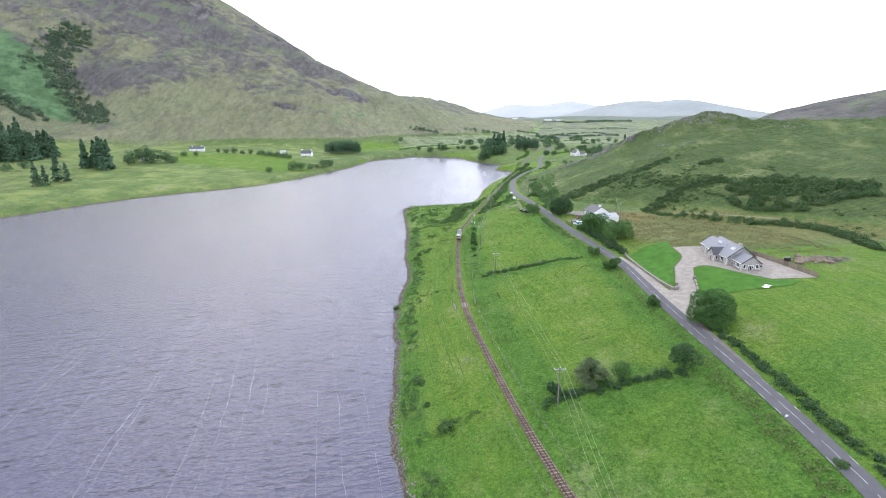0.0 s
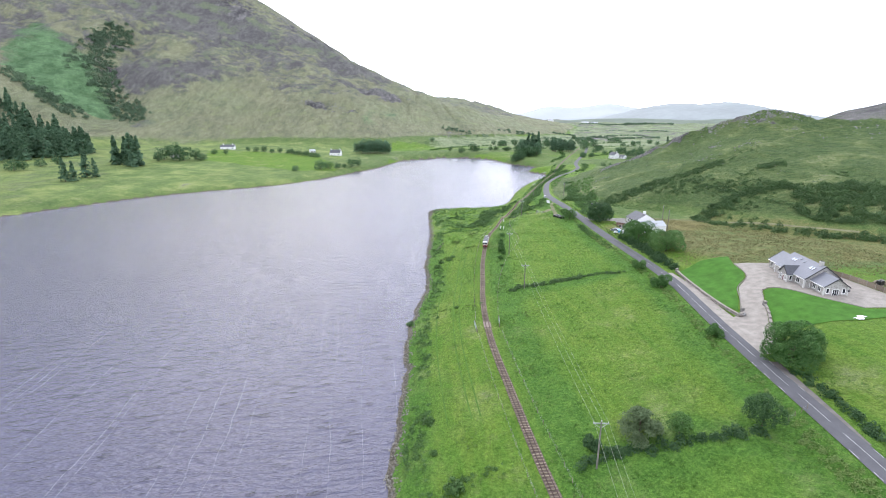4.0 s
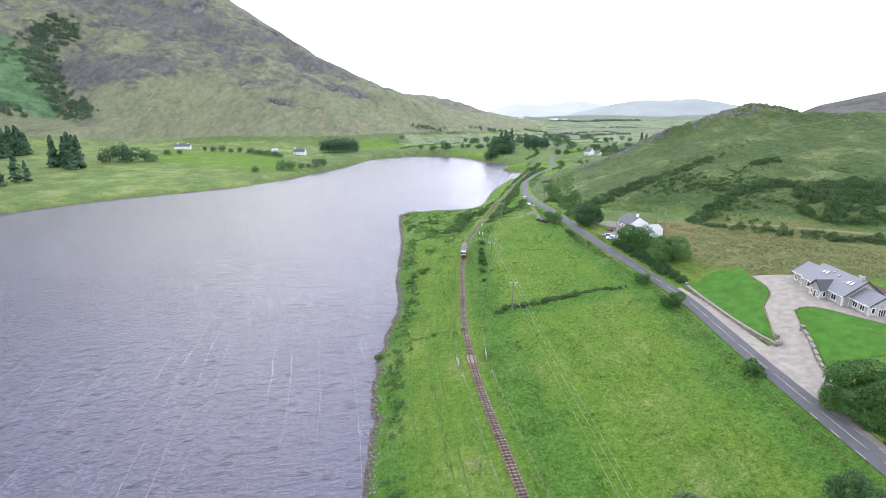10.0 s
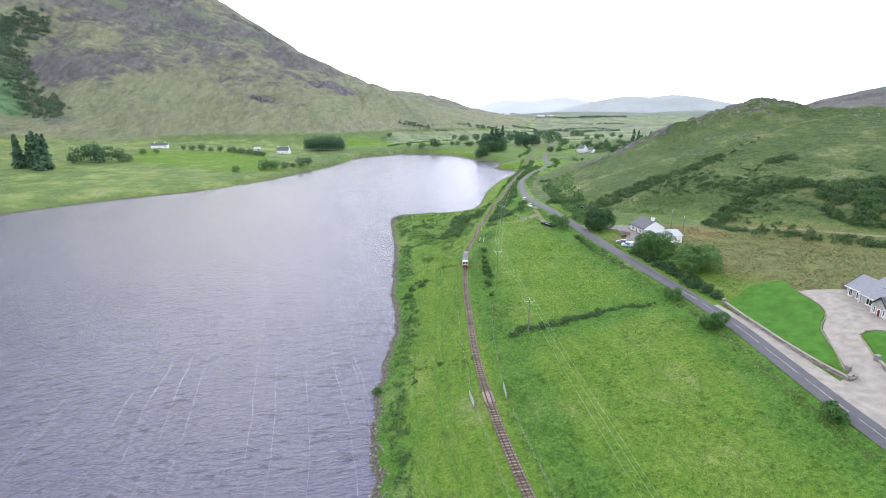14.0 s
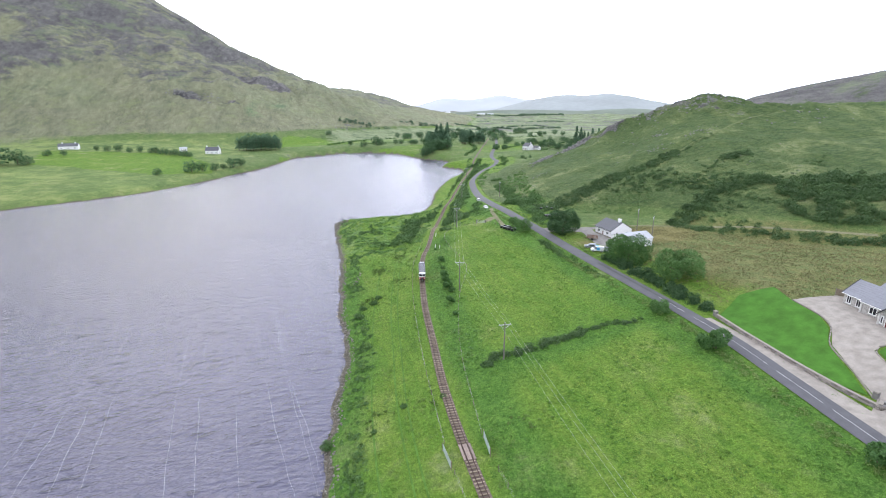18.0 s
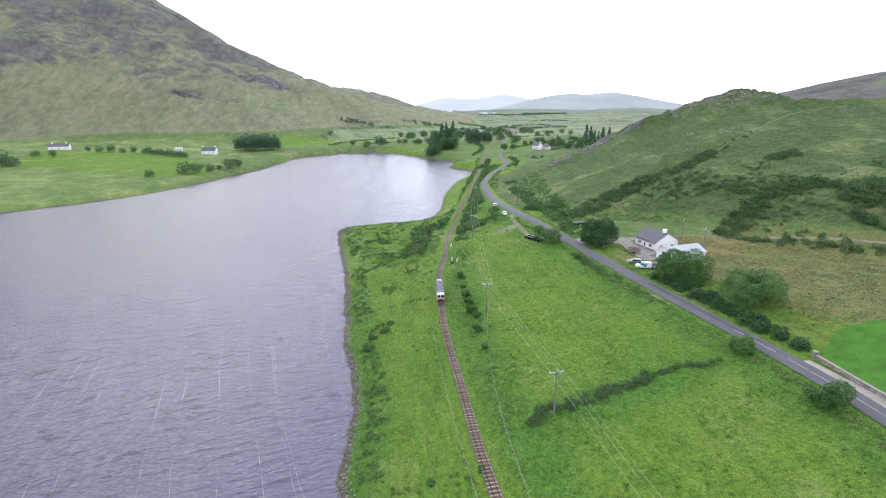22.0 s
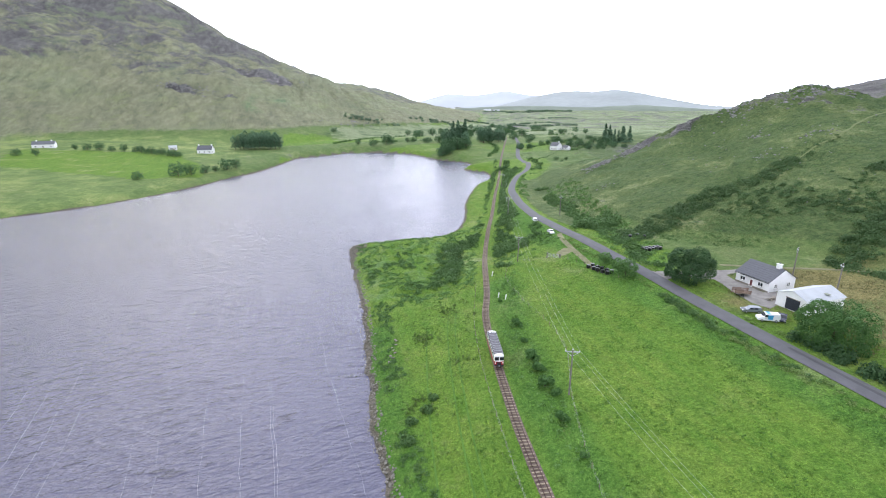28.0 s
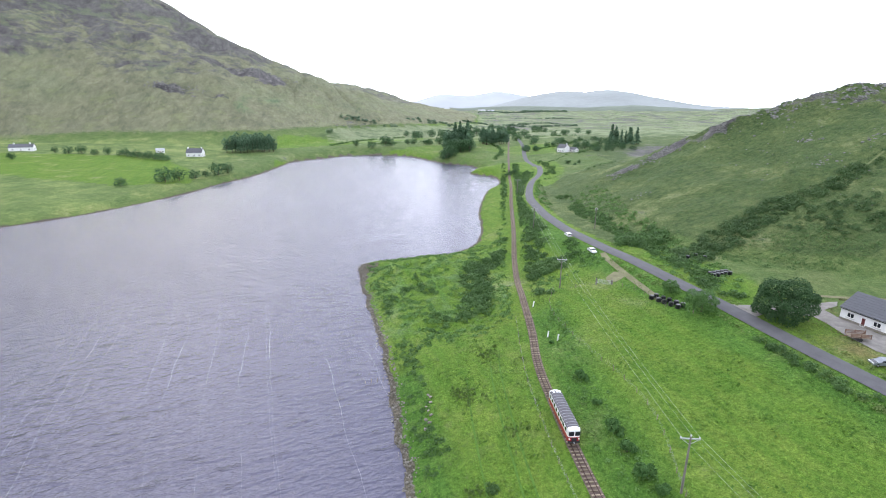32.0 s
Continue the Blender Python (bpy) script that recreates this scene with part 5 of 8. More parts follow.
def white_house(x, y, yaw, L, D, E, R, label, roof, chimneys=(0.9,), wins=2, z=None, detail=True, group=""):
    """A plain white cottage. x across its front (gables at the ends), front on the -y side."""
    h = thing("cottage", pose(x, y, ground_z(x, y) if z is None else z, 0, 0, yaw), label, "house", group)
    gable_block(-L / 2, L / 2, -D / 2, D / 2, E, R, "x").done("wall", M_WHITE, h)
    o = 0.3
    k = (R - E) / (D / 2)
    for s in (-1, 1):
        roof_slope(h, s * (D / 2 + o), 0, -L / 2 - 0.2, L / 2 + 0.2, E - o * k, R, roof, along="x", courses=8 if detail else 1)
    for c in chimneys:
        ch = Geo().box((c - 0.5) * L, 0, R - 0.5, 0.8, 0.7, 1.3).box((c - 0.5) * L, 0, R + 0.8, 0.95, 0.85, 0.12).done("chimney", M_WHITE, h)
        Geo().rod(((c - 0.5) * L, 0, R + 0.9), ((c - 0.5) * L, 0, R + 1.2), 0.12, 0.1).done("chimney_pot", M_FASCIA, ch)
    f = wall_m(-L / 2, -D / 2, L / 2, -D / 2)
    for k in range(wins):
        u = (k + 0.5) / wins if wins > 2 else (0.22, 0.76)[k]
        window(h, f, u * L, 0.75, 1.2, 0.9, 2)
    window(h, f, L * 0.49, 0.0, 0.75, 1.6, 1, "front_door", M_DOOR, door=True)
    g = wall_m(L / 2, -D / 2, L / 2, D / 2)
    for u in (0.26, 0.74):
        window(h, g, u * D, 0.75, 0.9, 0.9, 2)
    g = wall_m(-L / 2, D / 2, -L / 2, -D / 2)
    window(h, g, 0.5 * D, 0.85, 1.1, 1.2, 2)
    if detail:
        Geo().box(0, -D / 2 - 0.32, E - 0.32, L + 0.2, 0.12, 0.1).done("gutter", M_FASCIA, h)
        Geo().box(0, -D / 2 - 0.03, -0.3, L + 0.06, 0.06, 0.65).done("plinth", M_CAP, h, "grey painted plinth")
    return h


# front faces the road; long axis from the lane end to the shed
white_house(91.1, 204.1, -86, 7.6, 7.4, 2.35, 4.5, "low white rendered cottage with a grey slate roof and red door", M_SLATE_DARK, (0.83,))
M_DARK = plain("dark_opening", (0.02, 0.025, 0.035), 0.8, spread=0.2)


def shed():
    s = thing("shed", pose(89.3, 192.6, ground_z(89.3, 192.6), 0, 0, 3), "white walled shed with a pale corrugated tin roof and dark doors", "shed")
    L, D, E, R = 9.5, 6.0, 2.5, 3.7
    gable_block(-L / 2, L / 2, -D / 2, D / 2, E, R, "x").done("wall", M_WHITE, s)
    for sg in (-1, 1):
        g = Geo()
        n = 40
        tilt = (R - E) / (D / 2)
        for k in range(n):
            a, b = -L / 2 - 0.2 + (L + 0.4) * k / n, -L / 2 - 0.2 + (L + 0.4) * (k + 1) / n
            w = 0.035 * (1 if k % 2 else -1)
            y0, y1 = sg * (D / 2 + 0.25), 0
            z0, z1 = E - 0.25 * tilt + 0.06, R + 0.06
            g.put([(a, y0, z0 + w), (b, y0, z0 - w), (b, y1, z1 - w), (a, y1, z1 + w)], [(0, 1, 2, 3)])
        g.done("roof_sheet", M_TIN, s)
    Geo().box(1.2, -D / 4 - 0.2, R - 0.62, 0.8, 1.6, 0.06).done("roof_patch", M_GRASSY, s, "mossy translucent roof sheet")
    g = Geo()
    for k in range(8):
        g.box(-L / 2 - 0.03, -1.4 + k * 0.33, 0, 0.06, 0.31, 2.15)
    g.done("door", M_DARK, s, "dark slatted double doors")
    Geo().box(-L / 2 - 0.06, -0.2, 2.15, 0.1, 2.9, 0.12).done("lintel", M_CAP, s)
    return s


M_GRASSY = plain("mossy_sheet", (0.2, 0.22, 0.16), 0.7, spread=0.3)
shed()

white_house(-201, 605, 8, 15, 7.5, 2.8, 5.0, "long white bungalow with a dark roof at the mountain's foot", M_SLATE_DARK, (0.2, 0.85), 3, detail=False, group="houses across the lake")
white_house(-77, 574, -12, 11.5, 7, 3.0, 6.0, "white cottage with a dark slate roof across the lake", M_SLATE_DARK, (0.06, 0.94), 3, detail=False, group="houses across the lake")
white_house(-106, 596, 20, 6, 4, 2.4, 3.6, "small pale outbuilding beside the far cottage", M_TIN, (), 1 + 1, detail=False, group="houses across the lake")
white_house(-222, 520, 0, 7, 5, 2.4, 3.8, "small farm shed behind the lakeside trees", M_TIN, (), 2, detail=False, group="houses across the lake")
white_house(217, 535, -65, 7.5, 7.5, 3.8, 6.6, "tall white gabled house beyond the road's bend", M_SLATE_DARK, (0.9,), 2, detail=False, group="houses up the valley")
white_house(225, 531.5, -65, 6, 5, 2.3, 3.9, "low white annexe of the gabled house", M_SLATE_DARK, (), 2, detail=False, group="houses up the valley")
for x, y, yaw in ((778, 2230, 10), (800, 2262, 30), (826, 2240, -20), (850, 2290, 5), (700, 2480, 15), (760, 2180, 0), (640, 2600, 0)):
    white_house(x, y, yaw, 24, 10, 4.5, 7.5, "pale farm building far up the valley", M_TIN, (), 3, detail=False, group="far farm buildings")


# ---- railcar ----
M_CREAM = plain("white_coach_paint", (0.76, 0.76, 0.74), 0.35, spread=0.05, scale=1)
M_RED = plain("crimson_coach_paint", (0.3, 0.012, 0.022), 0.3, spread=0.12, scale=1)
M_ROOF = plain("grey_canvas_roof", (0.11, 0.105, 0.118), 0.8, spread=0.2, scale=0.9)
M_LAMP = plain("headlamp_glass", (0.8, 0.8, 0.75), 0.1, spread=0.05)


def railcar():
    """A narrow gauge diesel railcar: rounded body, red below and white above, ribbed grey roof. Nose at -y."""
    x, y, h = on_line(bed_line, 203.5)
    c = thing("railcar", pose(x, y, ground_z(x, y) + 0.35, 0, 0, h) @ Matrix.Scale(1 / SCALE, 4), "red and white diesel railcar with a grey roof", "railcar")
    L, W = 12.6, 2.25

    def hull(z0, z1, name, material, grow=0.0, label=""):
        # plan outline with rounded nose and tail
        pts = []
        for k in range(9):
            a = math.pi + math.pi * k / 8
            pts.append(((W / 2 + grow) * math.copysign(abs(math.cos(a)) ** 0.45, math.cos(a)), -L / 2 + 0.55 + (0.55 + grow) * math.sin(a)))
        for k in range(9):
            a = math.pi * k / 8
            pts.append(((W / 2 + grow) * math.copysign(abs(math.cos(a)) ** 0.45, math.cos(a)), L / 2 - 0.3 + (0.3 + grow) * math.sin(a)))
        n = len(pts)
        v = [(px, py, z0) for px, py in pts] + [(px, py, z1) for px, py in pts]
        f = [(k, (k + 1) % n, n + (k + 1) % n, n + k) for k in range(n)] + [tuple(range(n - 1, -1, -1)), tuple(range(n, 2 * n))]
        return Geo().put(v, f).done(name, material, c, label)

    hull(0.75, 1.65, "lower_body", M_RED, 0.0, "crimson lower panels")
    hull(1.65, 1.72, "waist_rail", M_CREAM, 0.02)
    hull(1.72, 2.95, "upper_body", M_CREAM, 0.0, "white window panels")
    g = Geo()
    arc = [(-W / 2 - 0.04, 2.95)] + [((W / 2 + 0.04) * math.sin(a), 2.95 + 0.42 * math.cos(a)) for a in np.linspace(-1.45, 1.45, 13)] + [(W / 2 + 0.04, 2.95)]
    g.extrude(arc, -L / 2 + 0.75, L / 2 - 0.7)
    g.done("roof", M_ROOF, c)
    for yy in np.arange(-L / 2 + 1.2, L / 2 - 0.8, 0.82):
        g = Geo()
        for a, b in zip(np.linspace(-1.4, 1.4, 9), np.linspace(-1.4, 1.4, 9)[1:]):
            g.rod(((W / 2) * math.sin(a), yy, 2.98 + 0.42 * math.cos(a)), ((W / 2) * math.sin(b), yy, 2.98 + 0.42 * math.cos(b)), 0.035, n=4)
        g.done("roof_rib", M_STEEL, c)
    for s, n_ in ((-1, "front_dome"), (1, "rear_dome")):
        bm = bmesh.new()
        bmesh.ops.create_uvsphere(bm, u_segments=18, v_segments=10, radius=1)
        bmesh.ops.delete(bm, geom=[v for v in bm.verts if v.co.z < -0.05], context="VERTS")
        for v in bm.verts:
            v.co = Vector((v.co.x * (W / 2 + 0.03), s * (L / 2 - 0.75) + v.co.y * 0.82, 2.93 + v.co.z * 0.44))
        me = bpy.data.meshes.new(n_)
        bm.to_mesh(me)
        bm.free()
        me.materials.append(M_CREAM)
        ob = new(n_, me)
        ob.parent = c
    for yy in (L / 2 - 0.95, L / 2 - 1.35):
        for xx in (-0.55, 0.1, 0.6):
            Geo().box(xx, yy, 3.28, 0.4, 0.3, 0.14).done("roof_vent", M_WHITE, c, "white roof ventilator")
    # windows
    for xx in (-0.56, 0.56):
        wf = new("windscreen")
        wf.parent = c
        wf.matrix_basis = pose(xx, -L / 2 - 0.01, 1.95)
        Geo().box(0, 0.02, 0, 0.94, 0.08, 0.82).done("frame", M_FASCIA, wf)
        Geo().box(0, -0.02, 0.07, 0.8, 0.06, 0.68).done("pane", M_GLASS_DARK, wf)
        wf = new("rear_window")
        wf.parent = c
        wf.matrix_basis = pose(xx, L / 2 + 0.0, 1.95)
        Geo().box(0, 0.0, 0, 0.9, 0.06, 0.8).done("pane", M_GLASS_DARK, wf)
    for s in (-1, 1):
        for k in range(8):
            yy = -L / 2 + 1.5 + k * 1.42
            sw = new("side_window")
            sw.parent = c
            sw.matrix_basis = pose(s * W / 2, yy, 1.9)
            Geo().box(0, 0, 0, 0.06, 1.05, 0.85).done("frame", M_CREAM, sw)
            Geo().box(s * 0.02, 0, 0.06, 0.04, 0.93, 0.73).done("pane", M_GLASS_DARK, sw)
    # nose: grille, lamps, buffer beam, coupler
    g = Geo()
    for k in range(7):
        g.box(0, -L / 2 - 0.02, 0.85 + k * 0.1, 0.9, 0.1, 0.05)
    g.done("radiator_grille", M_FASCIA, c, "black radiator grille")
    for xx in (-0.85, 0.85):
        Geo().rod((xx, -L / 2 - 0.06, 1.3), (xx, -L / 2 + 0.1, 1.3), 0.14).done("headlight", M_LAMP, c)
    Geo().box(0, -L / 2 + 0.1, 0.5, 2.1, 0.3, 0.3).done("buffer_beam", M_FASCIA, c)
    Geo().rod((0, -L / 2 - 0.35, 0.62), (0, -L / 2 + 0.1, 0.62), 0.12).done("coupler", M_STEEL, c)
    Geo().box(0, 0, 0.35, 1.9, L - 2.4, 0.42).done("underframe", M_FASCIA, c)
    for yy in (-L / 2 + 2.0, -L / 2 + 3.6, L / 2 - 3.6, L / 2 - 2.0):
        ax = new("wheelset")
        ax.parent = c
        ax.matrix_basis = pose(0, yy, 0.36)
        Geo().rod((-0.47, 0, 0), (0.47, 0, 0), 0.07).done("axle", M_STEEL, ax)
        for s in (-0.47, 0.47):
            Geo().rod((s - 0.06, 0, 0), (s + 0.06, 0, 0), 0.36, n=16).done("wheel", M_RAIL, ax)
    return c


railcar()


# ---- road vehicles ----
M_TYRE = plain("tyre_rubber", (0.02, 0.02, 0.02), 0.85, spread=0.2)
M_TAIL = plain("tail_lamp", (0.4, 0.02, 0.02), 0.2, spread=0.1)


def car(x, y, yaw, paint, label, length=4.2, estate=False, van=False, stripe=None):
    """A car from lofted cross sections; nose at +y."""
    c = thing("van" if van else "car", pose(x, y, ground_z(x, y) + 0.05, 0, 0, yaw) @ Matrix.Scale(1 / SCALE, 4), label, "van" if van else "car", "parked vehicles")
    W, H = (1.85, 1.95) if van else (1.72, 1.45)
    half = length / 2
    if van:
        side = [(-half, 0.4), (-half, 1.8), (-half + 0.15, H), (half - 1.6, H), (half - 0.95, 1.15), (half - 0.1, 0.95), (half, 0.75), (half, 0.4)]
    elif estate:
        side = [(-half, 0.4), (-half, 0.9), (-half + 0.35, H - 0.05), (-0.2, H), (0.35, H - 0.03), (1.0, 0.95), (half - 0.15, 0.78), (half, 0.6), (half, 0.35)]
    else:
        side = [(-half, 0.4), (-half, 0.85), (-half + 0.5, 0.98), (-half + 1.2, H - 0.06), (-0.1, H), (0.35, H - 0.04), (1.1, 0.95), (half - 0.15, 0.78), (half, 0.6), (half, 0.35)]
    g = Geo()
    n = len(side)
    rows = []
    for sx in (-1, -0.93, 0.93, 1):
        for yy, zz in side:
            k = 1.0 if abs(sx) < 1 else 0.0
            tuck = 0.16 * max(0, zz - 0.95)
            rows.append((sx * (W / 2 - tuck), yy, zz - (0.0 if k else 0.05)))
    f = []
    for r in range(3):
        f += [(r * n + i, r * n + (i + 1) % n, (r + 1) * n + (i + 1) % n, (r + 1) * n + i) for i in range(n)]
    f += [tuple(range(n - 1, -1, -1)), tuple(range(3 * n, 4 * n))]
    g.put(rows, f)
    g.done("body", paint, c)
    if van:
        glass = [((half - 1.52, 1.88), (half - 1.0, 1.22))]
    else:
        top = 4 if not estate else 4
        glass = [((side[top + 1][0] + 0.08, side[top + 1][1] - 0.06), (side[top + 2][0] - 0.06, side[top + 2][1] + 0.05)),
                 ((side[2][0] + 0.06, side[2][1] + (0.06 if not estate else -0.08)), (side[3][0] - 0.08, side[3][1] - 0.06)) if not estate else ((side[1][0] + 0.03, side[1][1] + 0.06), (side[2][0] - 0.02, side[2][1] - 0.06))]
    for (y0, z0), (y1, z1) in glass:
        gg = Geo()
        d = Vector((0, z1 - z0, -(y1 - y0))).normalized() * 0.02
        if d.z < 0:
            d = -d
        w0, w1 = W / 2 - 0.16 * max(0, z0 - 0.95) - 0.1, W / 2 - 0.16 * max(0, z1 - 0.95) - 0.1
        v = [(-w0, y0, z0), (w0, y0, z0), (w1, y1, z1), (-w1, y1, z1)]
        v = [(p[0], p[1] + d.y, p[2] + d.z) for p in v] + [(p[0], p[1] - d.y, p[2] - d.z) for p in v]
        gg.put(v, [(0, 1, 2, 3), (7, 6, 5, 4), (0, 4, 5, 1), (1, 5, 6, 2), (2, 6, 7, 3), (3, 7, 4, 0)])
        gg.done("windscreen", M_GLASS_DARK, c)
    for s in (-1, 1):
        if van:
            Geo().box(s * (W / 2 - 0.06), half - 1.75, 1.2, 0.05, 0.8, 0.5).done("side_window", M_GLASS_DARK, c)
        else:
            for yy, ln in ((0.35, 0.85), (-0.65, 0.85)):
                Geo().box(s * (W / 2 - 0.045), yy - 0.1, 0.98, 0.06, ln, 0.32, top=0.85).done("side_window", M_GLASS_DARK, c)
        Geo().box(s * (W / 2 - 0.28), half - 0.04, 0.6, 0.34, 0.12, 0.14).done("headlight", M_LAMP, c)
        Geo().box(s * (W / 2 - 0.2), -half + 0.02, 0.72, 0.26, 0.1, 0.16).done("tail_light", M_TAIL, c)
        Geo().box(s * (W / 2 + 0.06), 0.75, 0.92, 0.16, 0.1, 0.12).done("wing_mirror", M_FASCIA, c)
        for yy in (-half + 0.8, half - 0.85):
            wh = new("wheel")
            wh.parent = c
            wh.matrix_basis = pose(s * (W / 2 - 0.1), yy, 0.31)
            Geo().rod((-0.1, 0, 0), (0.1, 0, 0), 0.31, n=16).done("tyre", M_TYRE, wh)
            Geo().rod((-0.11, 0, 0), (0.11, 0, 0), 0.19, n=12).done("rim", M_STEEL, wh)
    if stripe:
        for s in (-1, 1):
            Geo().box(s * (W / 2 + 0.005), -0.2, 0.65, 0.03, 1.1, 1.0).done("side_panel", stripe, c, "bright blue side panel")
        Geo().box(0, 0.1, H + 0.01, 1.3, 0.9, 0.02).done("roof_panel", stripe, c, "bright blue roof panel")
    return c


M_CARWHITE = plain("white_car_paint", (0.78, 0.79, 0.8), 0.25, spread=0.03)
M_CARSILVER = plain("silver_car_paint", (0.22, 0.24, 0.27), 0.3, 0.4, spread=0.05)
M_CARDARK = plain("dark_blue_car_paint", (0.03, 0.035, 0.055), 0.25, 0.2, spread=0.05)
M_BLUE = plain("bright_blue_panel", (0.05, 0.32, 0.6), 0.4, spread=0.08)
car(69.9, 259.5, 172, M_CARWHITE, "white saloon car parked in the roadside lay-by")
car(73.2, 277.5, -12, M_CARWHITE, "white hatchback on the road near the lay-by", estate=True)
car(77.0, 193.8, 66, M_CARSILVER, "silver grey estate car parked on the cottage's grass", estate=True, length=4.4)
car(76.7, 190.0, 62, M_CARWHITE, "white van with bright blue panels beside the cottage yard", van=True, length=4.6, stripe=M_BLUE)
car(79.3, 189.4, 128, M_CARDARK, "dark blue car parked in the cottage yard", length=4.3)
# a farm trailer and a heap of boards in the yard
tr = thing("farm_trailer", pose(81.8, 200.8, ground_z(81.8, 200.8), 0, 0, 62), "rusty slatted farm trailer standing in the yard", "trailer")
M_RUST = plain("rusty_iron", (0.16, 0.09, 0.06), 0.85, spread=0.35, scale=2)
Geo().box(0, 0, 0.6, 1.7, 3.0, 0.12).done("bed", M_POST, tr)
for sx in (-0.83, 0.83):
    for zz in (0.78, 1.0, 1.2):
        Geo().box(sx, 0, zz, 0.06, 3.0, 0.12).done("side_board", M_RUST, tr)
    for yy in (-1.4, 0, 1.4):
        Geo().box(sx * 1.04, yy, 0.6, 0.08, 0.08, 0.8).done("stake", M_RUST, tr)
    Geo().rod((sx - 0.1, 0, 0.33), (sx + 0.1, 0, 0.33), 0.33, n=14).done("wheel", M_TYRE, tr)
Geo().rod((0, 1.5, 0.62), (0, 2.5, 0.45), 0.06).done("drawbar", M_RUST, tr)
bd = thing("timber_heap", pose(85.6, 197.3, ground_z(85.6, 197.3), 0, 0, 15), "heap of pale boards beside the shed", "timber heap")
r = random.Random(8)
for k in range(9):
    ob = Geo().box(0, 0, 0, 2.2 + r.random(), 0.22, 0.05).done("board", M_CAP if k % 3 else M_POST, bd)
    ob.matrix_basis = pose(r.uniform(-0.4, 0.4), r.uniform(-0.5, 0.5), 0.03 + k * 0.05, 0, 0, r.uniform(-25, 25))


# ---- wrapped bales ----
def bale_thing():
    b = thing("silage_bale", pose(0, 0, 0), "round bale in shiny black wrap standing on the grass", "bale", "wrapped bales")
    bm = bmesh.new()
    bmesh.ops.create_cone(bm, cap_ends=True, segments=20, radius1=0.62, radius2=0.62, depth=1.15, matrix=Matrix.Translation((0, 0, 0.55)))
    bmesh.ops.bevel(bm, geom=[e for e in bm.edges if abs(e.verts[0].co.z - e.verts[1].co.z) < 0.01], offset=0.13, segments=2, affect="EDGES")
    for v in bm.verts:
        v.co += Vector((v.co.x, v.co.y, 0)) * 0.05 * noise.noise(v.co * 3)
    me = bpy.data.meshes.new("wrap")
    bm.to_mesh(me)
    bm.free()
    me.materials.append(M_WRAP)
    ob = new("wrap", me)
    ob.parent = b
    return b


M_WRAP = plain("black_bale_wrap", (0.014, 0.014, 0.017), 0.28, spread=0.4, scale=4, bump=0.02)
first = bale_thing()
r = random.Random(2)
spots = [(64.1 + 1.12 * i + 0.3 * j, 228.2 - 1.5 * j + r.uniform(-0.15, 0.15)) for j in range(5) for i in range(2)]
spots += [(82.4 + 1.1 * i, 231.4 + 1.15 * j + r.uniform(-0.1, 0.1)) for i in range(5) for j in range(2)]
spots += [(86.3, 243.6), (89.2, 244.4), (90, 242.2)]
for k, (x, y) in enumerate(spots):
    m = pose(x, y, ground_z(x, y) - 0.03, 0, 0, r.uniform(0, 360))
    if k == 0:
        first.matrix_basis = m @ Matrix.Scale(1 / SCALE, 4)
    else:
        copy_thing(first, m)

# field gate: two white posts and a barred gate
gt = thing("field_gate", pose(61.0, 240.4, ground_z(61, 240.4), 0, 0, -40), "galvanised barred field gate between grey stone posts", "gate")
for s in (-1.7, 1.7):
    Geo().rod((s, 0, -0.2), (s, 0, 1.35), 0.16, 0.14, 8).done("gate_pillar", M_STONE, gt, "grey rounded stone post")
for k in range(5):
    Geo().rod((-1.4, 0, 0.25 + k * 0.22), (1.4, 0, 0.25 + k * 0.22), 0.025, n=6).done("bar", M_STEEL, gt)
for s in (-1.4, 0, 1.4):
    Geo().rod((s, 0, 0.2), (s, 0, 1.2), 0.03, n=6).done("stile", M_STEEL, gt)
# white marker posts by the line
for x, y in ((40.4, 227.6), (41.2, 225.2), (44.4, 242.0)):
    p = thing("marker_post", pose(x, y, ground_z(x, y), 0, 8, 0), "white painted marker post beside the railway", "post", "railway marker posts")
    Geo().box(0, 0, -0.2, 0.22, 0.14, 1.5).done("board", M_WHITE, p)
sg = thing("road_marker", pose(58.2, 62.0, ground_z(58.2, 62), 0, 20, 0), "leaning white roadside marker in the verge", "post", "road markers")
Geo().box(0, 0, 0, 0.5, 0.06, 0.5).box(0, 0, -0.6, 0.08, 0.06, 0.7).done("board", M_WHITE, sg)

# ---- plants ----
def leaf_material(name, dark, mid, light, size=0.25):
    m, n, l, b = mat(name, 0.7)
    b.inputs["Specular IOR Level"].default_value = 0.25
    geo = n.new("ShaderNodeNewGeometry")
    co = n.new("ShaderNodeTexCoord").outputs["Object"]
    one = ramp(n, l, geo.outputs["Random Per Island"], [(0.0, dark), (0.5, mid), (1.0, light)])
    patch = ramp(n, l, noise_node(n, l, size, 3, coords=co), [(0.3, dark), (0.55, mid), (0.75, light)])
    col = mixed(n, l, 0.5, one, patch)
    l.new(col, b.inputs["Base Color"])
    # thin leaves let some light through
    thin, both = n.new("ShaderNodeBsdfTranslucent"), n.new("ShaderNodeMixShader")
    l.new(col, thin.inputs["Color"])
    both.inputs[0].default_value = 0.3
    l.new(b.outputs[0], both.inputs[1])
    l.new(thin.outputs[0], both.inputs[2])
    l.new(both.outputs[0], n["Material Output"].inputs["Surface"])
    return m


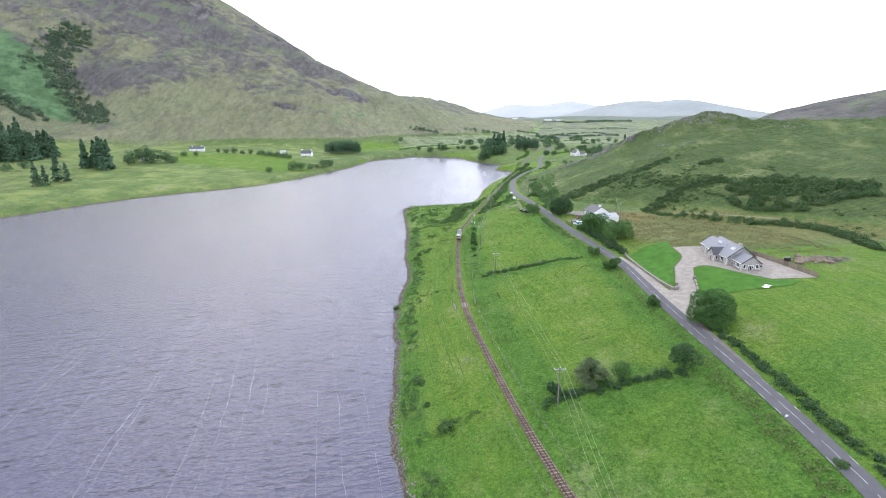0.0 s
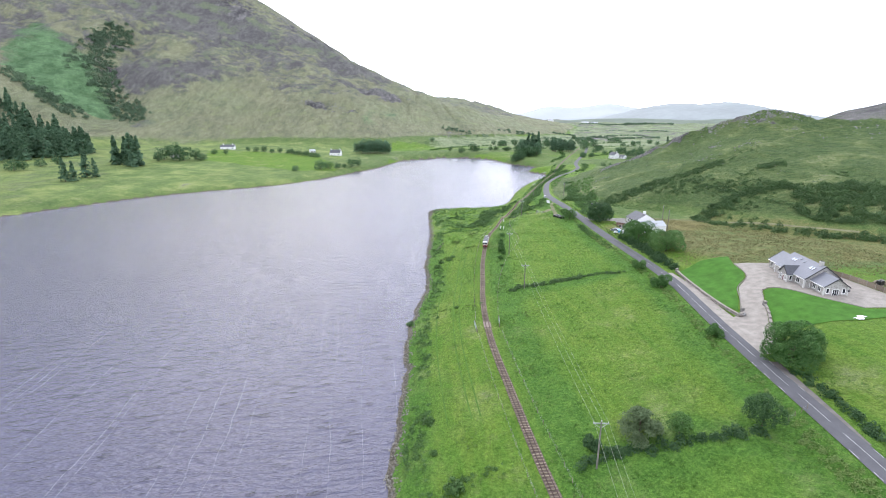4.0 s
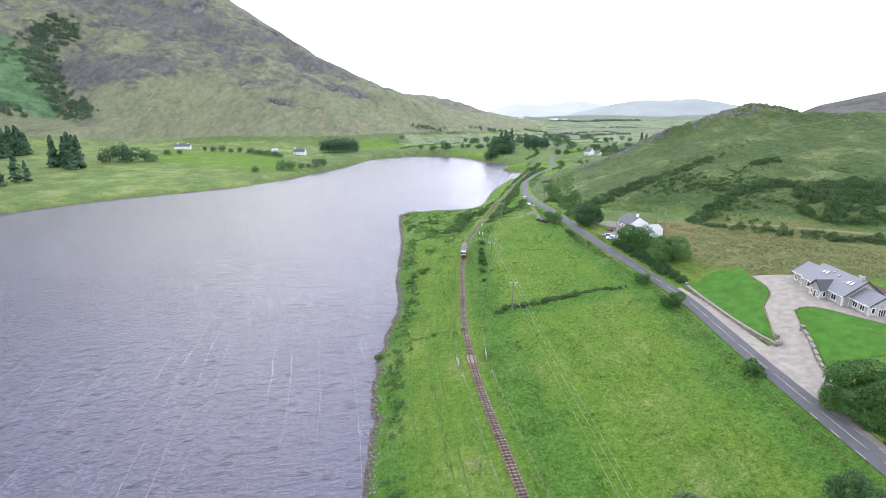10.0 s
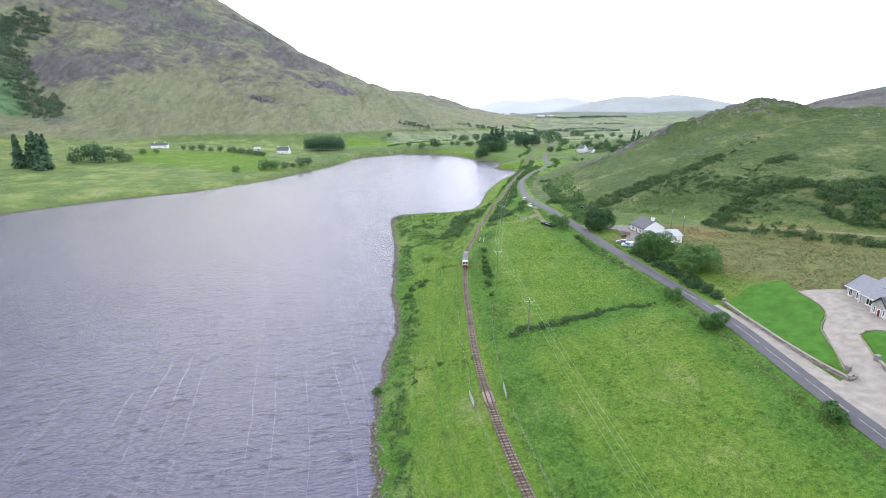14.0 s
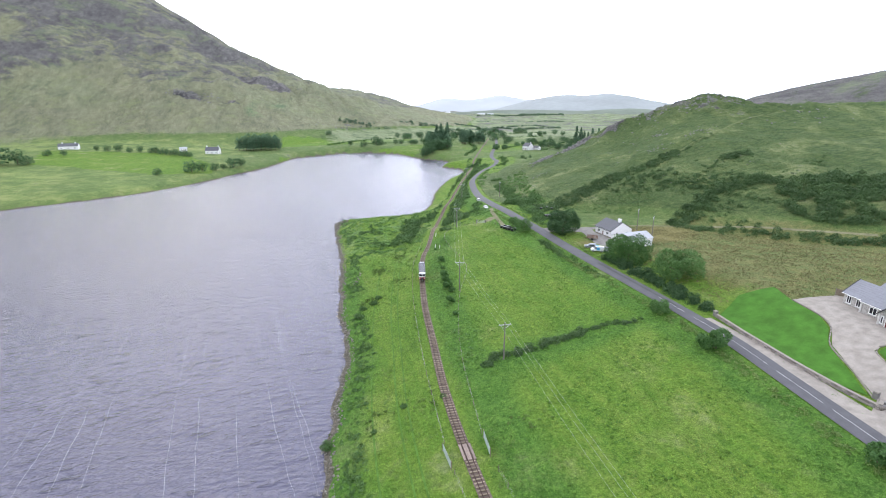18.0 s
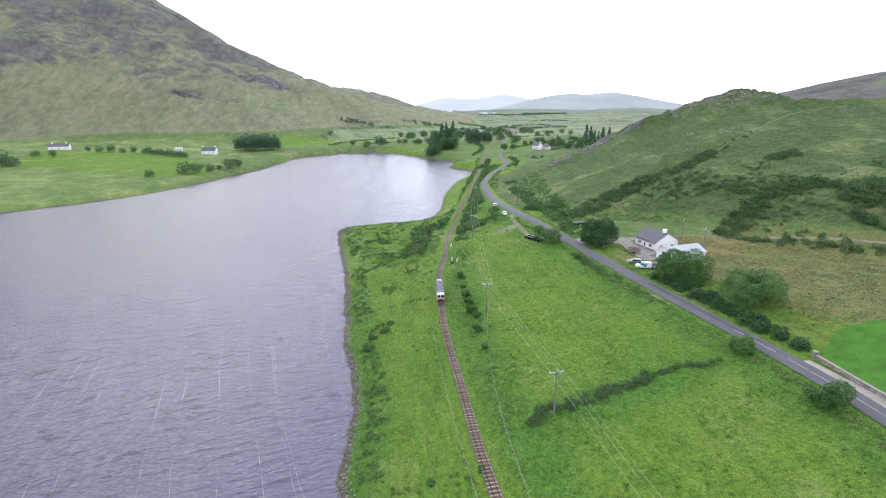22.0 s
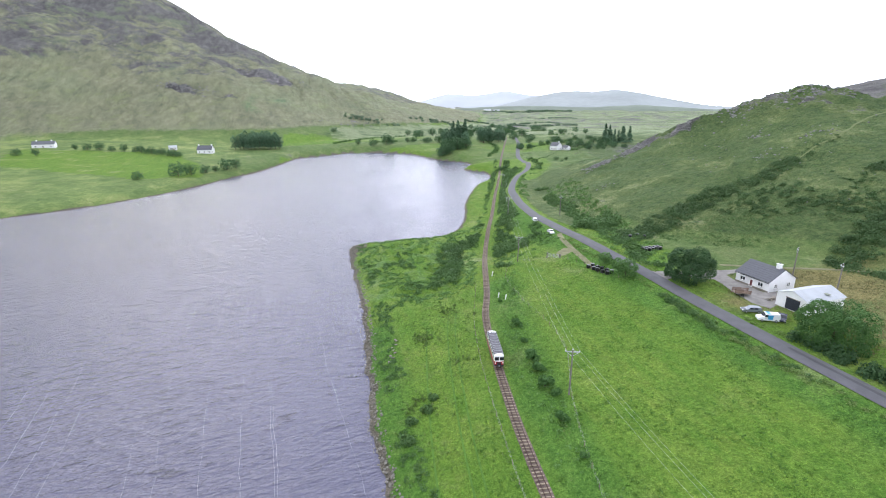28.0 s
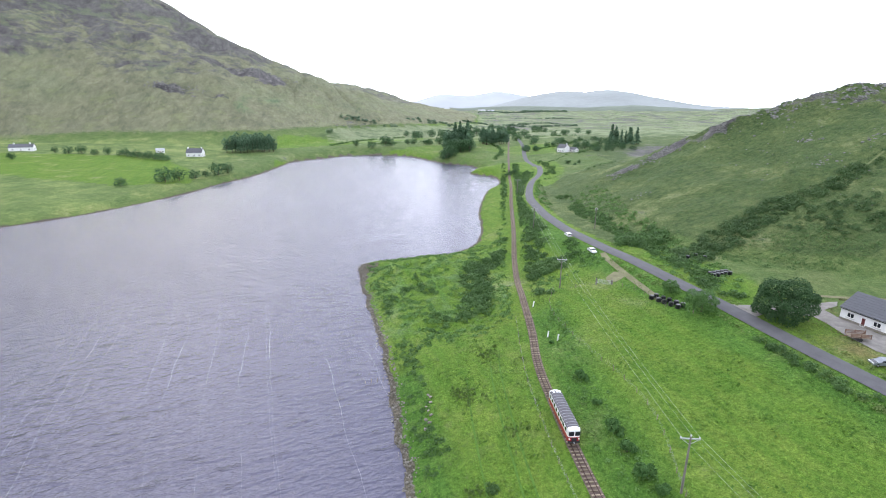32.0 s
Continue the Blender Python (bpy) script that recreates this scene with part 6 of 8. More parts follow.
M_LEAF = leaf_material("broad_leaf", (0.0378, 0.0945, 0.027), (0.0743, 0.169, 0.0432), (0.142, 0.263, 0.0743))
M_LEAF_LIGHT = leaf_material("willow_leaf", (0.052, 0.117, 0.0338), (0.0975, 0.202, 0.0546), (0.169, 0.293, 0.091))
M_LEAF_DARK = leaf_material("dark_leaf", (0.029, 0.0653, 0.0261), (0.0522, 0.113, 0.0406), (0.0957, 0.174, 0.0638))
M_NEEDLE = leaf_material("conifer_needles", (0.0513, 0.109, 0.0653), (0.0963, 0.18, 0.101), (0.176, 0.274, 0.148))
M_GREY_NEEDLE = leaf_material("grey_cypress", (0.08, 0.125, 0.055), (0.13, 0.185, 0.085), (0.2, 0.26, 0.13))
M_GORSE = leaf_material("gorse", (0.042, 0.085, 0.031), (0.073, 0.138, 0.047), (0.13, 0.2, 0.074), 0.12)
M_SCRUB = leaf_material("scrub_leaf", (0.045, 0.1, 0.03), (0.085, 0.169, 0.05), (0.15, 0.25, 0.0813), 0.12)
M_TUSSOCK = leaf_material("tussock", (0.085, 0.165, 0.035), (0.13, 0.21, 0.05), (0.2, 0.25, 0.085), 0.1)
M_HILL_TREE = leaf_material("hillside_leaf", (0.063, 0.109, 0.0673), (0.108, 0.173, 0.0999), (0.18, 0.255, 0.144), 0.02)
M_BARK = plain("bark", (0.1, 0.08, 0.06), 0.95, spread=0.3, scale=2)
M_BLADE = leaf_material("grass_blade", (0.1, 0.22, 0.03), (0.15, 0.29, 0.045), (0.22, 0.34, 0.08), 0.08)
M_RUSH = leaf_material("rush", (0.05, 0.1, 0.025), (0.09, 0.15, 0.035), (0.16, 0.2, 0.06), 0.2)


def leaf_mesh(name, pts, nrm, size, rng, material):
    """Quads at the points, facing about the normals, of uneven size."""
    n = len(pts)
    nrm = nrm + rng.normal(0, 0.55, (n, 3))
    nrm /= np.linalg.norm(nrm, axis=1)[:, None] + 1e-9
    a = np.cross(nrm, rng.normal(0, 1, (n, 3)))
    a /= np.linalg.norm(a, axis=1)[:, None] + 1e-9
    b = np.cross(nrm, a)
    s = (np.asarray(size) * rng.uniform(0.55, 1.3, n))[:, None]
    t = s * rng.uniform(0.5, 1.0, (n, 1))
    v = np.stack([pts - a * s, pts - b * t + a * s * 0.2, pts + a * s, pts + b * t - a * s * 0.2], 1).reshape(-1, 3) * 1.0
    me = bpy.data.meshes.new(name)
    me.vertices.add(4 * n)
    me.vertices.foreach_set("co", v.astype(np.float32).ravel())
    me.loops.add(4 * n)
    me.loops.foreach_set("vertex_index", np.arange(4 * n, dtype=np.int32))
    me.polygons.add(n)
    me.polygons.foreach_set("loop_start", np.arange(0, 4 * n, 4, dtype=np.int32))
    me.polygons.foreach_set("loop_total", np.full(n, 4, np.int32))
    me.update(calc_edges=True)
    me.materials.append(material)
    return me


def ball(n, rng):
    p = rng.normal(0, 1, (n, 3))
    return p / np.linalg.norm(p, axis=1)[:, None]


def crown_points(lobes, per, rng, up=0.25):
    """Points and normals on the outer parts of a cluster of uneven lobes (x, y, z, radius)."""
    pts, nrm = [], []
    L = np.array(lobes)
    for x, y, z, r in lobes:
        d = ball(per, rng)
        d[:, 2] = np.where(d[:, 2] < -0.8, -d[:, 2], d[:, 2])
        p = np.array((x, y, z)) + d * r * rng.uniform(0.72, 1.08, (per, 1)) * (1, 1, 0.85)
        deep = np.zeros(per, int)
        for q in L:
            deep += np.linalg.norm(p - q[:3], axis=1) < q[3] * 0.68
        keep = deep == 0
        pts.append(p[keep])
        nrm.append((d + (0, 0, up))[keep])
    return np.concatenate(pts), np.concatenate(nrm)


def broad_tree(name, label, category, wide, tall, material, seed, leaves=3600, size=0.27, trunk=0.22, group="", clear=0.18):
    rng, r = np.random.RandomState(seed), random.Random(seed)
    t = thing(name, pose(0, 0, 0), label, category, group)
    lobes = []
    leaves, size = int(leaves * 4.5), size * 0.42
    for k in range(64):
        a, rad = r.uniform(0, 6.283), math.sqrt(r.random()) * wide * 0.38
        dome = math.sqrt(max(0.05, 1 - (rad / (wide * 0.5)) ** 2))
        z = tall * (clear + 0.24) + (tall * (0.6 - clear)) * dome * r.uniform(0.0, 1.0)
        lobes.append((rad * math.cos(a), rad * math.sin(a), z, wide * r.uniform(0.09, 0.17)))
    p, q = crown_points(lobes, leaves // 64, rng)
    p[:, 2] = np.maximum(p[:, 2], 0.1)
    ob = new("crown", leaf_mesh("crown", p, q, size, rng, material))
    ob.parent = t
    g = Geo().rod((0, 0, -0.4), (0.1, 0, tall * 0.32), trunk, trunk * 0.7)
    for x, y, z, rr in lobes[:9]:
        g.rod((0.1, 0, tall * r.uniform(0.18, 0.32)), (x * 0.85, y * 0.85, z), trunk * 0.4, trunk * 0.12, 5)
    g.done("trunk", M_BARK, t)
    return t


def conifer(name, label, wide, tall, material, seed, leaves=1500, group="", size=0.3):
    """A spruce: drooping boughs at uneven heights round a straight stem."""
    rng = np.random.RandomState(seed)
    t = thing(name, pose(0, 0, 0), label, "conifer", group)
    boughs = 46
    pts, nrm = [], []
    for k in range(boughs):
        u = 0.08 + 0.92 * (k + rng.uniform(-0.4, 0.4)) / boughs
        a = rng.uniform(0, 6.283)
        reach = wide / 2 * max(0.06, (1 - u)) ** 0.75 * rng.uniform(0.65, 1.25)
        n = leaves // boughs
        s0 = rng.uniform(0.05, 1, n) ** 0.7
        w = rng.normal(0, 0.3, n) * reach * (1.1 - 0.6 * s0)
        x, y = reach * s0 * math.cos(a) - w * math.sin(a), reach * s0 * math.sin(a) + w * math.cos(a)
        pts.append(np.stack([x, y, tall * u - 0.35 * reach * s0 + rng.normal(0, 0.12, n)], 1))
        nrm.append(np.stack([np.full(n, math.cos(a)), np.full(n, math.sin(a)), np.full(n, 0.8)], 1))
    ob = new("crown", leaf_mesh("crown", np.concatenate(pts), np.concatenate(nrm), size, rng, material))
    ob.parent = t
    Geo().rod((0, 0, -0.4), (0, 0, tall * 0.95), tall * 0.02, 0.02, 6).done("trunk", M_BARK, t)
    return t


def set_at(ob, x, y, yaw=0.0, k=1.0, sink=0.1, tall=1.0):
    ob.matrix_world = pose(x, y, ground_z(x, y) - sink, 0, 0, yaw) @ Matrix.Diagonal((k, k, k * tall, 1))


def copies(ob, places, label=""):
    """Puts a thing at the first place and copies of it at the others: x, y, turn, size."""
    for k, (x, y, yaw, s) in enumerate(places):
        if k == 0:
            set_at(ob, x, y, yaw, s)
        else:
            c = copy_thing(ob, Matrix())
            c.matrix_world = pose(x, y, ground_z(x, y) - 0.1, 0, 0, yaw) @ Matrix.Diagonal((s, s, s, 1))


set_at(broad_tree("tree", "full round ash tree at the mouth of the gravel drive", "tree", 10.4, 8.4, M_LEAF, 11, 10500, 0.3, 0.3, clear=-0.12), 68.6, 95.2)
set_at(broad_tree("tree", "tall leafy sycamore in the roadside hedge by the cottage", "tree", 12, 7.2, M_LEAF, 12, 11000, 0.32, 0.3, clear=-0.12), 79.5, 180.5)
set_at(broad_tree("tree", "spreading light green tree over the roadside hedge", "tree", 11.5, 7.6, M_LEAF_LIGHT, 13, 9500, 0.31, 0.28, clear=-0.06), 80.5, 163.5)
set_at(broad_tree("tree", "dark dense sycamore at the cottage lane", "tree", 11, 8.0, M_LEAF_DARK, 14, 10500, 0.31, 0.3, clear=-0.1), 77.2, 210.2)
set_at(broad_tree("tree", "round hawthorn tree at the hedge's end", "tree", 6.2, 5.6, M_LEAF_DARK, 15, 3600, 0.22, 0.16, clear=0.05), 52.8, 80.3)
set_at(broad_tree("tree", "small light green tree in the meadow hedge", "tree", 3.9, 3.8, M_LEAF_LIGHT, 16, 1800, 0.2, 0.1, clear=0.05), 41.2, 82.2)
set_at(broad_tree("tree", "bright bushy tree beside the wrapped bales", "tree", 6.6, 4.8, M_LEAF_LIGHT, 17, 3600, 0.23, 0.16, clear=0.02), 67.6, 218.8)
set_at(broad_tree("tree", "small bushy tree beside the farm lane", "tree", 3.8, 3.2, M_LEAF_LIGHT, 18, 1500, 0.22, 0.1, clear=0.02), 68.4, 228.2)


def cypress():
    """A broad grey-green conifer with drooping level sprays."""
    rng = np.random.RandomState(19)
    t = thing("conifer", pose(0, 0, 0), "broad grey-green cypress with level sprays in the hedge", "conifer")
    pts, nrm = [], []
    for k in range(64):
        a, u = rng.uniform(0, 6.283), rng.uniform(0.05, 1)
        reach = rng.uniform(0.72, 1.08) * 3.9 * math.sqrt(max(0.03, 1 - (u * 0.95) ** 1.6))
        n = 190
        s = rng.uniform(0.25, 1, n)
        w = rng.normal(0, 0.42, n) * s
        x, y = reach * s * math.cos(a) - w * math.sin(a), reach * s * math.sin(a) + w * math.cos(a)
        pts.append(np.stack([x, y, 0.4 + 4.6 * u - 0.5 * s * s + rng.normal(0, 0.09, n)], 1))
        nrm.append(np.tile((0.2 * math.cos(a), 0.2 * math.sin(a), 1.0), (n, 1)))
    ob = new("crown", leaf_mesh("crown", np.concatenate(pts), np.concatenate(nrm), 0.13, rng, M_GREY_NEEDLE))
    ob.parent = t
    Geo().rod((0, 0, -0.4), (0, 0, 4.2), 0.22, 0.06).done("trunk", M_BARK, t)
    return t


set_at(cypress(), 35.5, 83.2)


def bush(label, wide, tall, material, seed, leaves, size=0.2):
    rng, r = np.random.RandomState(seed), random.Random(seed)
    t = thing("bush", pose(0, 0, 0), label, "bush", "hedgerow bushes")
    lobes = []
    for k in range(14):
        a, rad = r.uniform(0, 6.283), math.sqrt(r.random()) * wide * 0.34
        lobes.append((rad * math.cos(a), rad * math.sin(a), tall * r.uniform(0.2, 0.72) * (1 - 0.5 * rad / wide), wide * r.uniform(0.13, 0.22)))
    leaves, size = leaves * 2, size * 0.7
    p, q = crown_points(lobes, leaves // 14, rng)
    p[:, 2] = np.maximum(p[:, 2], 0.05)
    ob = new("crown", leaf_mesh("crown", p, q, size, rng, material))
    ob.parent = t
    g = Geo()
    for x, y, z, rr in lobes[:5]:
        g.rod((x * 0.2, y * 0.2, -0.3), (x * 0.8, y * 0.8, z), 0.06, 0.02, 5)
    g.done("stems", M_BARK, t)
    return t


set_at(bush("clipped round hawthorn bush at the meadow's edge", 4.2, 3.2, M_LEAF, 31, 2000), 62.0, 108.0)
set_at(bush("large round hawthorn bush beside the road", 5.6, 4.7, M_LEAF, 32, 3200), 65.4, 136.4)
set_at(bush("leafy bush where the hedge meets the road", 5.0, 3.6, M_LEAF_LIGHT, 33, 2400), 66.3, 151.6)
set_at(bush("dark bush at the foot of the power pole", 3.4, 2.4, M_LEAF_DARK, 34, 1500), 28.0, 82.6)
base = bush("low ragged bush on the lakeside slope", 2.6, 1.25, M_SCRUB, 35, 800, 0.16)
copies(base, [(6.8, 80.5, 0, 1.3), (3.8, 98, 40, 0.8), (4.1, 89, 80, 0.6), (16.9, 197.4, 10, 0.8), (15.2, 194.7, 70, 0.9), (12.2, 193.1, 130, 0.9), (10.8, 189.4, 20, 1.0), (65.2, 70.8, 60, 0.9),
              (62.8, 57.8, 10, 1.1), (57.0, 51.2, 0, 0.8), (0.6, 145, 0, 0.9), (20.1, 145.5, 0, 0.5), (8.0, 143, 0, 0.45), (13.5, 146.6, 0, 0.55)])
base = bush("leafy willow bush beside the railway", 2.8, 2.1, M_LEAF, 36, 1000)
copies(base, [(35.4, 198.6, 0, 1.0), (34.9, 194.8, 60, 0.9), (34.1, 190.6, 100, 1.05), (38.3, 211.8, 20, 0.85), (32.3, 181.8, 50, 0.8), (34.2, 187.6, 140, 0.7), (36.8, 205, 80, 0.6), (31.2, 174, 80, 0.5), (39.9, 225, 80, 0.4)])


def scatter(name, label, places, material, seed, per=60, size=0.2, kind="stuff", category="scrub"):
    """Many low bushes in one mesh: x, y, radius, height."""
    rng = np.random.RandomState(seed)
    P = np.array(places)
    P = P[(near_line(P[:, 0], P[:, 1], track_line)[0] > 1.5 + P[:, 2]) & (near_line(P[:, 0], P[:, 1], road_line)[0] > 1.9 + 0.8 * P[:, 2])]
    z = height(P[:, 0], P[:, 1])
    pts, nrm, sz = [], [], []
    for (x, y, r, h), zz in zip(P, z):
        n = max(10, int(per * r * r))
        lob = 3
        for k in range(lob):
            a, d0 = rng.uniform(0, 6.283), rng.uniform(0, 0.55) * r
            cx, cy, rr = x + d0 * math.cos(a), y + d0 * math.sin(a), r * rng.uniform(0.5, 0.8)
            d = ball(n // lob, rng)
            d[:, 2] = np.abs(d[:, 2])
            pts.append(np.array((cx, cy, zz - 0.05)) + d * rng.uniform(0.75, 1.08, (len(d), 1)) * (rr, rr, h * rng.uniform(0.7, 1.1)))
            nrm.append(d + (0, 0, 0.3))
            sz.append(np.full(len(d), size * (0.8 + 0.25 * r)))
    ob = new(name, leaf_mesh(name, np.concatenate(pts), np.concatenate(nrm), np.concatenate(sz), rng, material))
    return tagged(ob, label, category, kind=kind)


def along(points, width, gap, r0, r1, h0, h1, seed, holes=0.0):
    """Bushes strewn along a line."""
    rr = random.Random(seed)
    line = curve(points, 0.5)
    s = np.r_[0, np.cumsum(np.hypot(*np.diff(line, axis=0).T))]
    out, at = [], 0.0
    while at < s[-1]:
        k = min(int(np.searchsorted(s, at)), len(line) - 1)
        rows = max(1, int(width / 1.6))
        for _ in range(rows):
            if rr.random() >= holes:
                r = rr.uniform(r0, r1)
                x, y = line[k][0] + rr.uniform(-0.5, 0.5) * width, line[k][1] + rr.uniform(-0.5, 0.5) * width
                out.append((x, y, r, r * rr.uniform(h0, h1)))
        at += gap
    return out


# hedgerows and scrub
scatter("hedgerow", "overgrown hedgerow between two meadows", along([(28.8, 151.3), (32, 151.9), (36, 152)], 2.6, 0.4, 0.6, 1.2, 0.7, 1.1, 1) + along([(36, 152), (40.8, 151.9), (45, 152.1), (50, 152.4)], 1.8, 0.45, 0.7, 1.25, 0.7, 1.0, 101, 0.08)
        + along([(50, 152.4), (54, 152.3), (58, 151.7), (62, 150.8)], 1.5, 0.55, 0.5, 1.0, 0.6, 0.95, 102, 0.15), M_GORSE, 1, 160, 0.11, category="hedge")
scatter("hedgerow", "low hedgerow under the trees across the meadow", along([(26, 79.8), (34, 80.3), (44, 80), (52, 78.9)], 1.8, 0.45, 0.6, 1.2, 0.8, 1.2, 2), M_LEAF_DARK, 2, 110, 0.14, category="hedge")
west = []
for a, b, w, g, r0, r1, holes in ((44, 78, 3.2, 0.4, 0.4, 0.8, 0.0), (78, 108, 2.4, 0.4, 0.35, 0.75, 0.0), (109, 135, 2.2, 0.4, 0.35, 0.75, 0.05), (137, 152, 2.0, 0.5, 0.5, 0.9, 0.05), (153, 172, 1.8, 0.5, 0.35, 0.8, 0.15), (172, 188, 2.4, 0.45, 0.5, 1.0, 0.1), (188, 207, 1.8, 0.6, 0.3, 0.6, 0.1), (207, 224, 1.5, 0.9, 0.4, 0.8, 0.3), (230, 250, 1.6, 0.9, 0.5, 1.1, 0.2)):
    west += along(beside(road_line, -2.5 - w / 2, np.linspace(a, b, 5)), w, g, r0, r1, 0.4, 0.75, int(a), holes)
M_VERGE = leaf_material("verge_growth", (0.101, 0.169, 0.0442), (0.169, 0.257, 0.0715), (0.27, 0.338, 0.117), 0.12)
scatter("roadside_hedge", "low tangled growth on the verge of the road's lake side", west, M_VERGE, 3, 130, 0.11, category="hedge")
scatter("roadside_hedge", "dark thorn hedge between the road and the meadow", along(beside(road_line, -3.7, np.linspace(189, 206, 4)), 2.4, 0.5, 0.7, 1.3, 0.8, 1.1, 61, 0.1) + along(beside(road_line, -3.4, np.linspace(172, 187, 4)), 1.6, 0.8, 0.5, 0.9, 0.7, 1.0, 62, 0.3), M_SCRUB, 25, 120, 0.12, category="hedge")
east = along(beside(road_line, 4.4, np.linspace(44, 92, 6)), 2.0, 0.5, 0.6, 1.1, 0.8, 1.2, 4) + along(beside(road_line, 5.0, np.linspace(148, 184, 6)), 2.6, 0.6, 1.0, 1.7, 1.0, 1.5, 5)
scatter("roadside_growth", "rank grass and brambles on the bank below the cottage", along(beside(road_line, 3.4, np.linspace(184, 209, 5)), 2.0, 0.4, 0.3, 0.7, 0.5, 0.9, 6, 0.1) + along(beside(road_line, 3.0, np.linspace(216, 262, 6)), 2.0, 0.5, 0.3, 0.7, 0.5, 0.9, 63, 0.2), M_VERGE, 26, 130, 0.11, category="undergrowth")
scatter("roadside_hedge", "thick dark hedge on the road's hill side", east, M_LEAF_DARK, 4, 110, 0.15, category="hedge")
def thicket(outline, count, r0, r1, h0, h1, seed, clear=()):
    """Bushes strewn over an area, but for round clearings: x, y, radius."""
    rr, poly, out = random.Random(seed), np.array(outline, float), []
    lo, hi = poly.min(0), poly.max(0)
    while len(out) < count:
        x, y = rr.uniform(lo[0], hi[0]), rr.uniform(lo[1], hi[1])
        if inside(np.array([x]), np.array([y]), poly)[0] and all(math.hypot(x - cx, y - cy) > c for cx, cy, c in clear):
            r = rr.uniform(r0, r1) * (1.25 if rr.random() < 0.15 else 1)
            out.append((x, y, r, r * rr.uniform(h0, h1)))
    return out


gorse = along([(86, 244), (98, 247.5), (106.5, 249.6), (122.6, 252.2), (136, 251)], 8.0, 0.9, 1.0, 2.0, 0.6, 1.0, 7, 0.3)
gorse += along([(136, 250.5), (146, 252), (154, 253.7)], 5.5, 0.8, 0.9, 1.7, 0.6, 0.9, 45, 0.15) + along([(154, 253.7), (163, 255), (171, 255.5)], 3, 0.9, 0.6, 1.2, 0.6, 0.9, 46, 0.2)
gorse += along([(122, 246), (128, 238), (135, 231), (141, 222), (147, 213)], 15, 0.9, 0.7, 1.5, 0.5, 0.8, 47, 0.5)
gorse += along([(119, 207.5), (125, 210), (131, 212), (142, 214), (155, 209)], 7, 0.8, 1.0, 2.1, 0.7, 1.0, 8, 0.2)
gorse += thicket([(146, 197), (155, 206), (169, 203), (180, 197), (192, 172), (184, 163), (171, 168), (158, 168), (152, 170), (143, 183)], 440, 1.2, 2.6, 0.7, 1.1, 48, ((139, 195, 6), (150, 190, 3), (152, 179, 3), (160, 177, 3), (172, 176, 2.5)))
gorse += along([(117, 205), (121, 199), (126, 194), (134, 182.5), (140.5, 171.5), (148, 161.5)], 4.5, 0.9, 0.8, 1.9, 0.7, 1.0, 9, 0.15) + along([(148, 161.5), (152, 151), (151, 143), (149, 130), (152, 120)], 5, 1.1, 1.1, 2.3, 0.7, 1.1, 10, 0.3)
gorse += thicket([(124, 202), (131, 207), (143, 208), (147, 200), (138, 186), (130, 194)], 40, 0.5, 1.3, 0.6, 0.9, 49, ((139, 195, 5.5), (132, 199, 3)))
gorse += along([(157, 234), (162, 233), (167, 231)], 5, 0.7, 0.9, 1.8, 0.6, 0.9, 11, 0.1) + along([(147, 232), (151, 231.5), (154, 230)], 5, 0.9, 0.6, 1.2, 0.6, 0.8, 12, 0.4)
gorse += along([(140, 240), (150, 225), (165, 215), (178, 205)], 26, 1.5, 0.35, 0.8, 0.5, 0.8, 41, 0.85) + along([(176, 214), (181, 211)], 6, 0.9, 0.6, 1.1, 0.6, 0.8, 50, 0.4)
gorse += thicket([(158, 165), (184, 160), (200, 140), (170, 120), (156, 130)], 36, 0.5, 1.5, 0.6, 1.0, 43)
scatter("gorse", "dark gorse thickets spreading over the green hillside", gorse, M_GORSE, 5, 52, 0.17, category="gorse")
scrub = along([(77, 222), (81, 236), (83.5, 250), (87, 265), (91, 285), (99, 318)], 5.5, 0.9, 0.7, 1.5, 0.6, 1.0, 14, 0.15)
scrub += along([(80, 262), (86, 260), (91, 264)], 7, 0.7, 1.2, 2.2, 0.9, 1.3, 15, 0.1)
scrub += along([(52, 262), (58, 264), (63, 263)], 7, 0.6, 1.1, 1.9, 0.8, 1.2, 16) + along([(47, 248), (51, 247.5)], 4, 0.7, 0.8, 1.4, 0.7, 1.1, 17)
scrub += along([(66, 258), (69, 267), (72, 275)], 3, 0.8, 0.7, 1.3, 0.8, 1.1, 18) + along([(60, 272), (66, 285), (74, 300), (82, 318)], 6, 0.8, 0.8, 1.5, 0.7, 1.1, 19, 0.2)
scrub += along([(33, 251), (39, 262), (41, 271), (46, 280), (53, 284), (58, 288)], 6.5, 0.6, 0.8, 1.7, 0.7, 1.0, 20, 0.1)
scrub += along([(15, 263), (19, 268), (23, 271), (28, 266)], 2.5, 0.8, 0.7, 1.3, 0.6, 0.9, 21) + along([(24, 252), (28, 248), (33, 250)], 3, 0.7, 0.7, 1.3, 0.6, 0.9, 22)
scrub += along([(14, 235), (18, 239), (21, 244), (26, 247)], 2.4, 0.8, 0.5, 0.9, 0.5, 0.8, 23, 0.2)
scrub += along([(62, 297), (72, 312), (80, 335), (92, 360), (104, 392), (124, 440)], 5, 1.0, 0.8, 1.7, 0.8, 1.3, 24, 0.3)
scrub += along([(80, 318), (92, 345), (106, 378), (120, 405), (132, 430)], 5, 1.1, 0.8, 1.7, 0.8, 1.3, 25, 0.35)
scrub += along([(137, 408), (152, 440), (166, 480)], 5, 2.0, 0.8, 1.6, 0.8, 1.2, 26, 0.4)
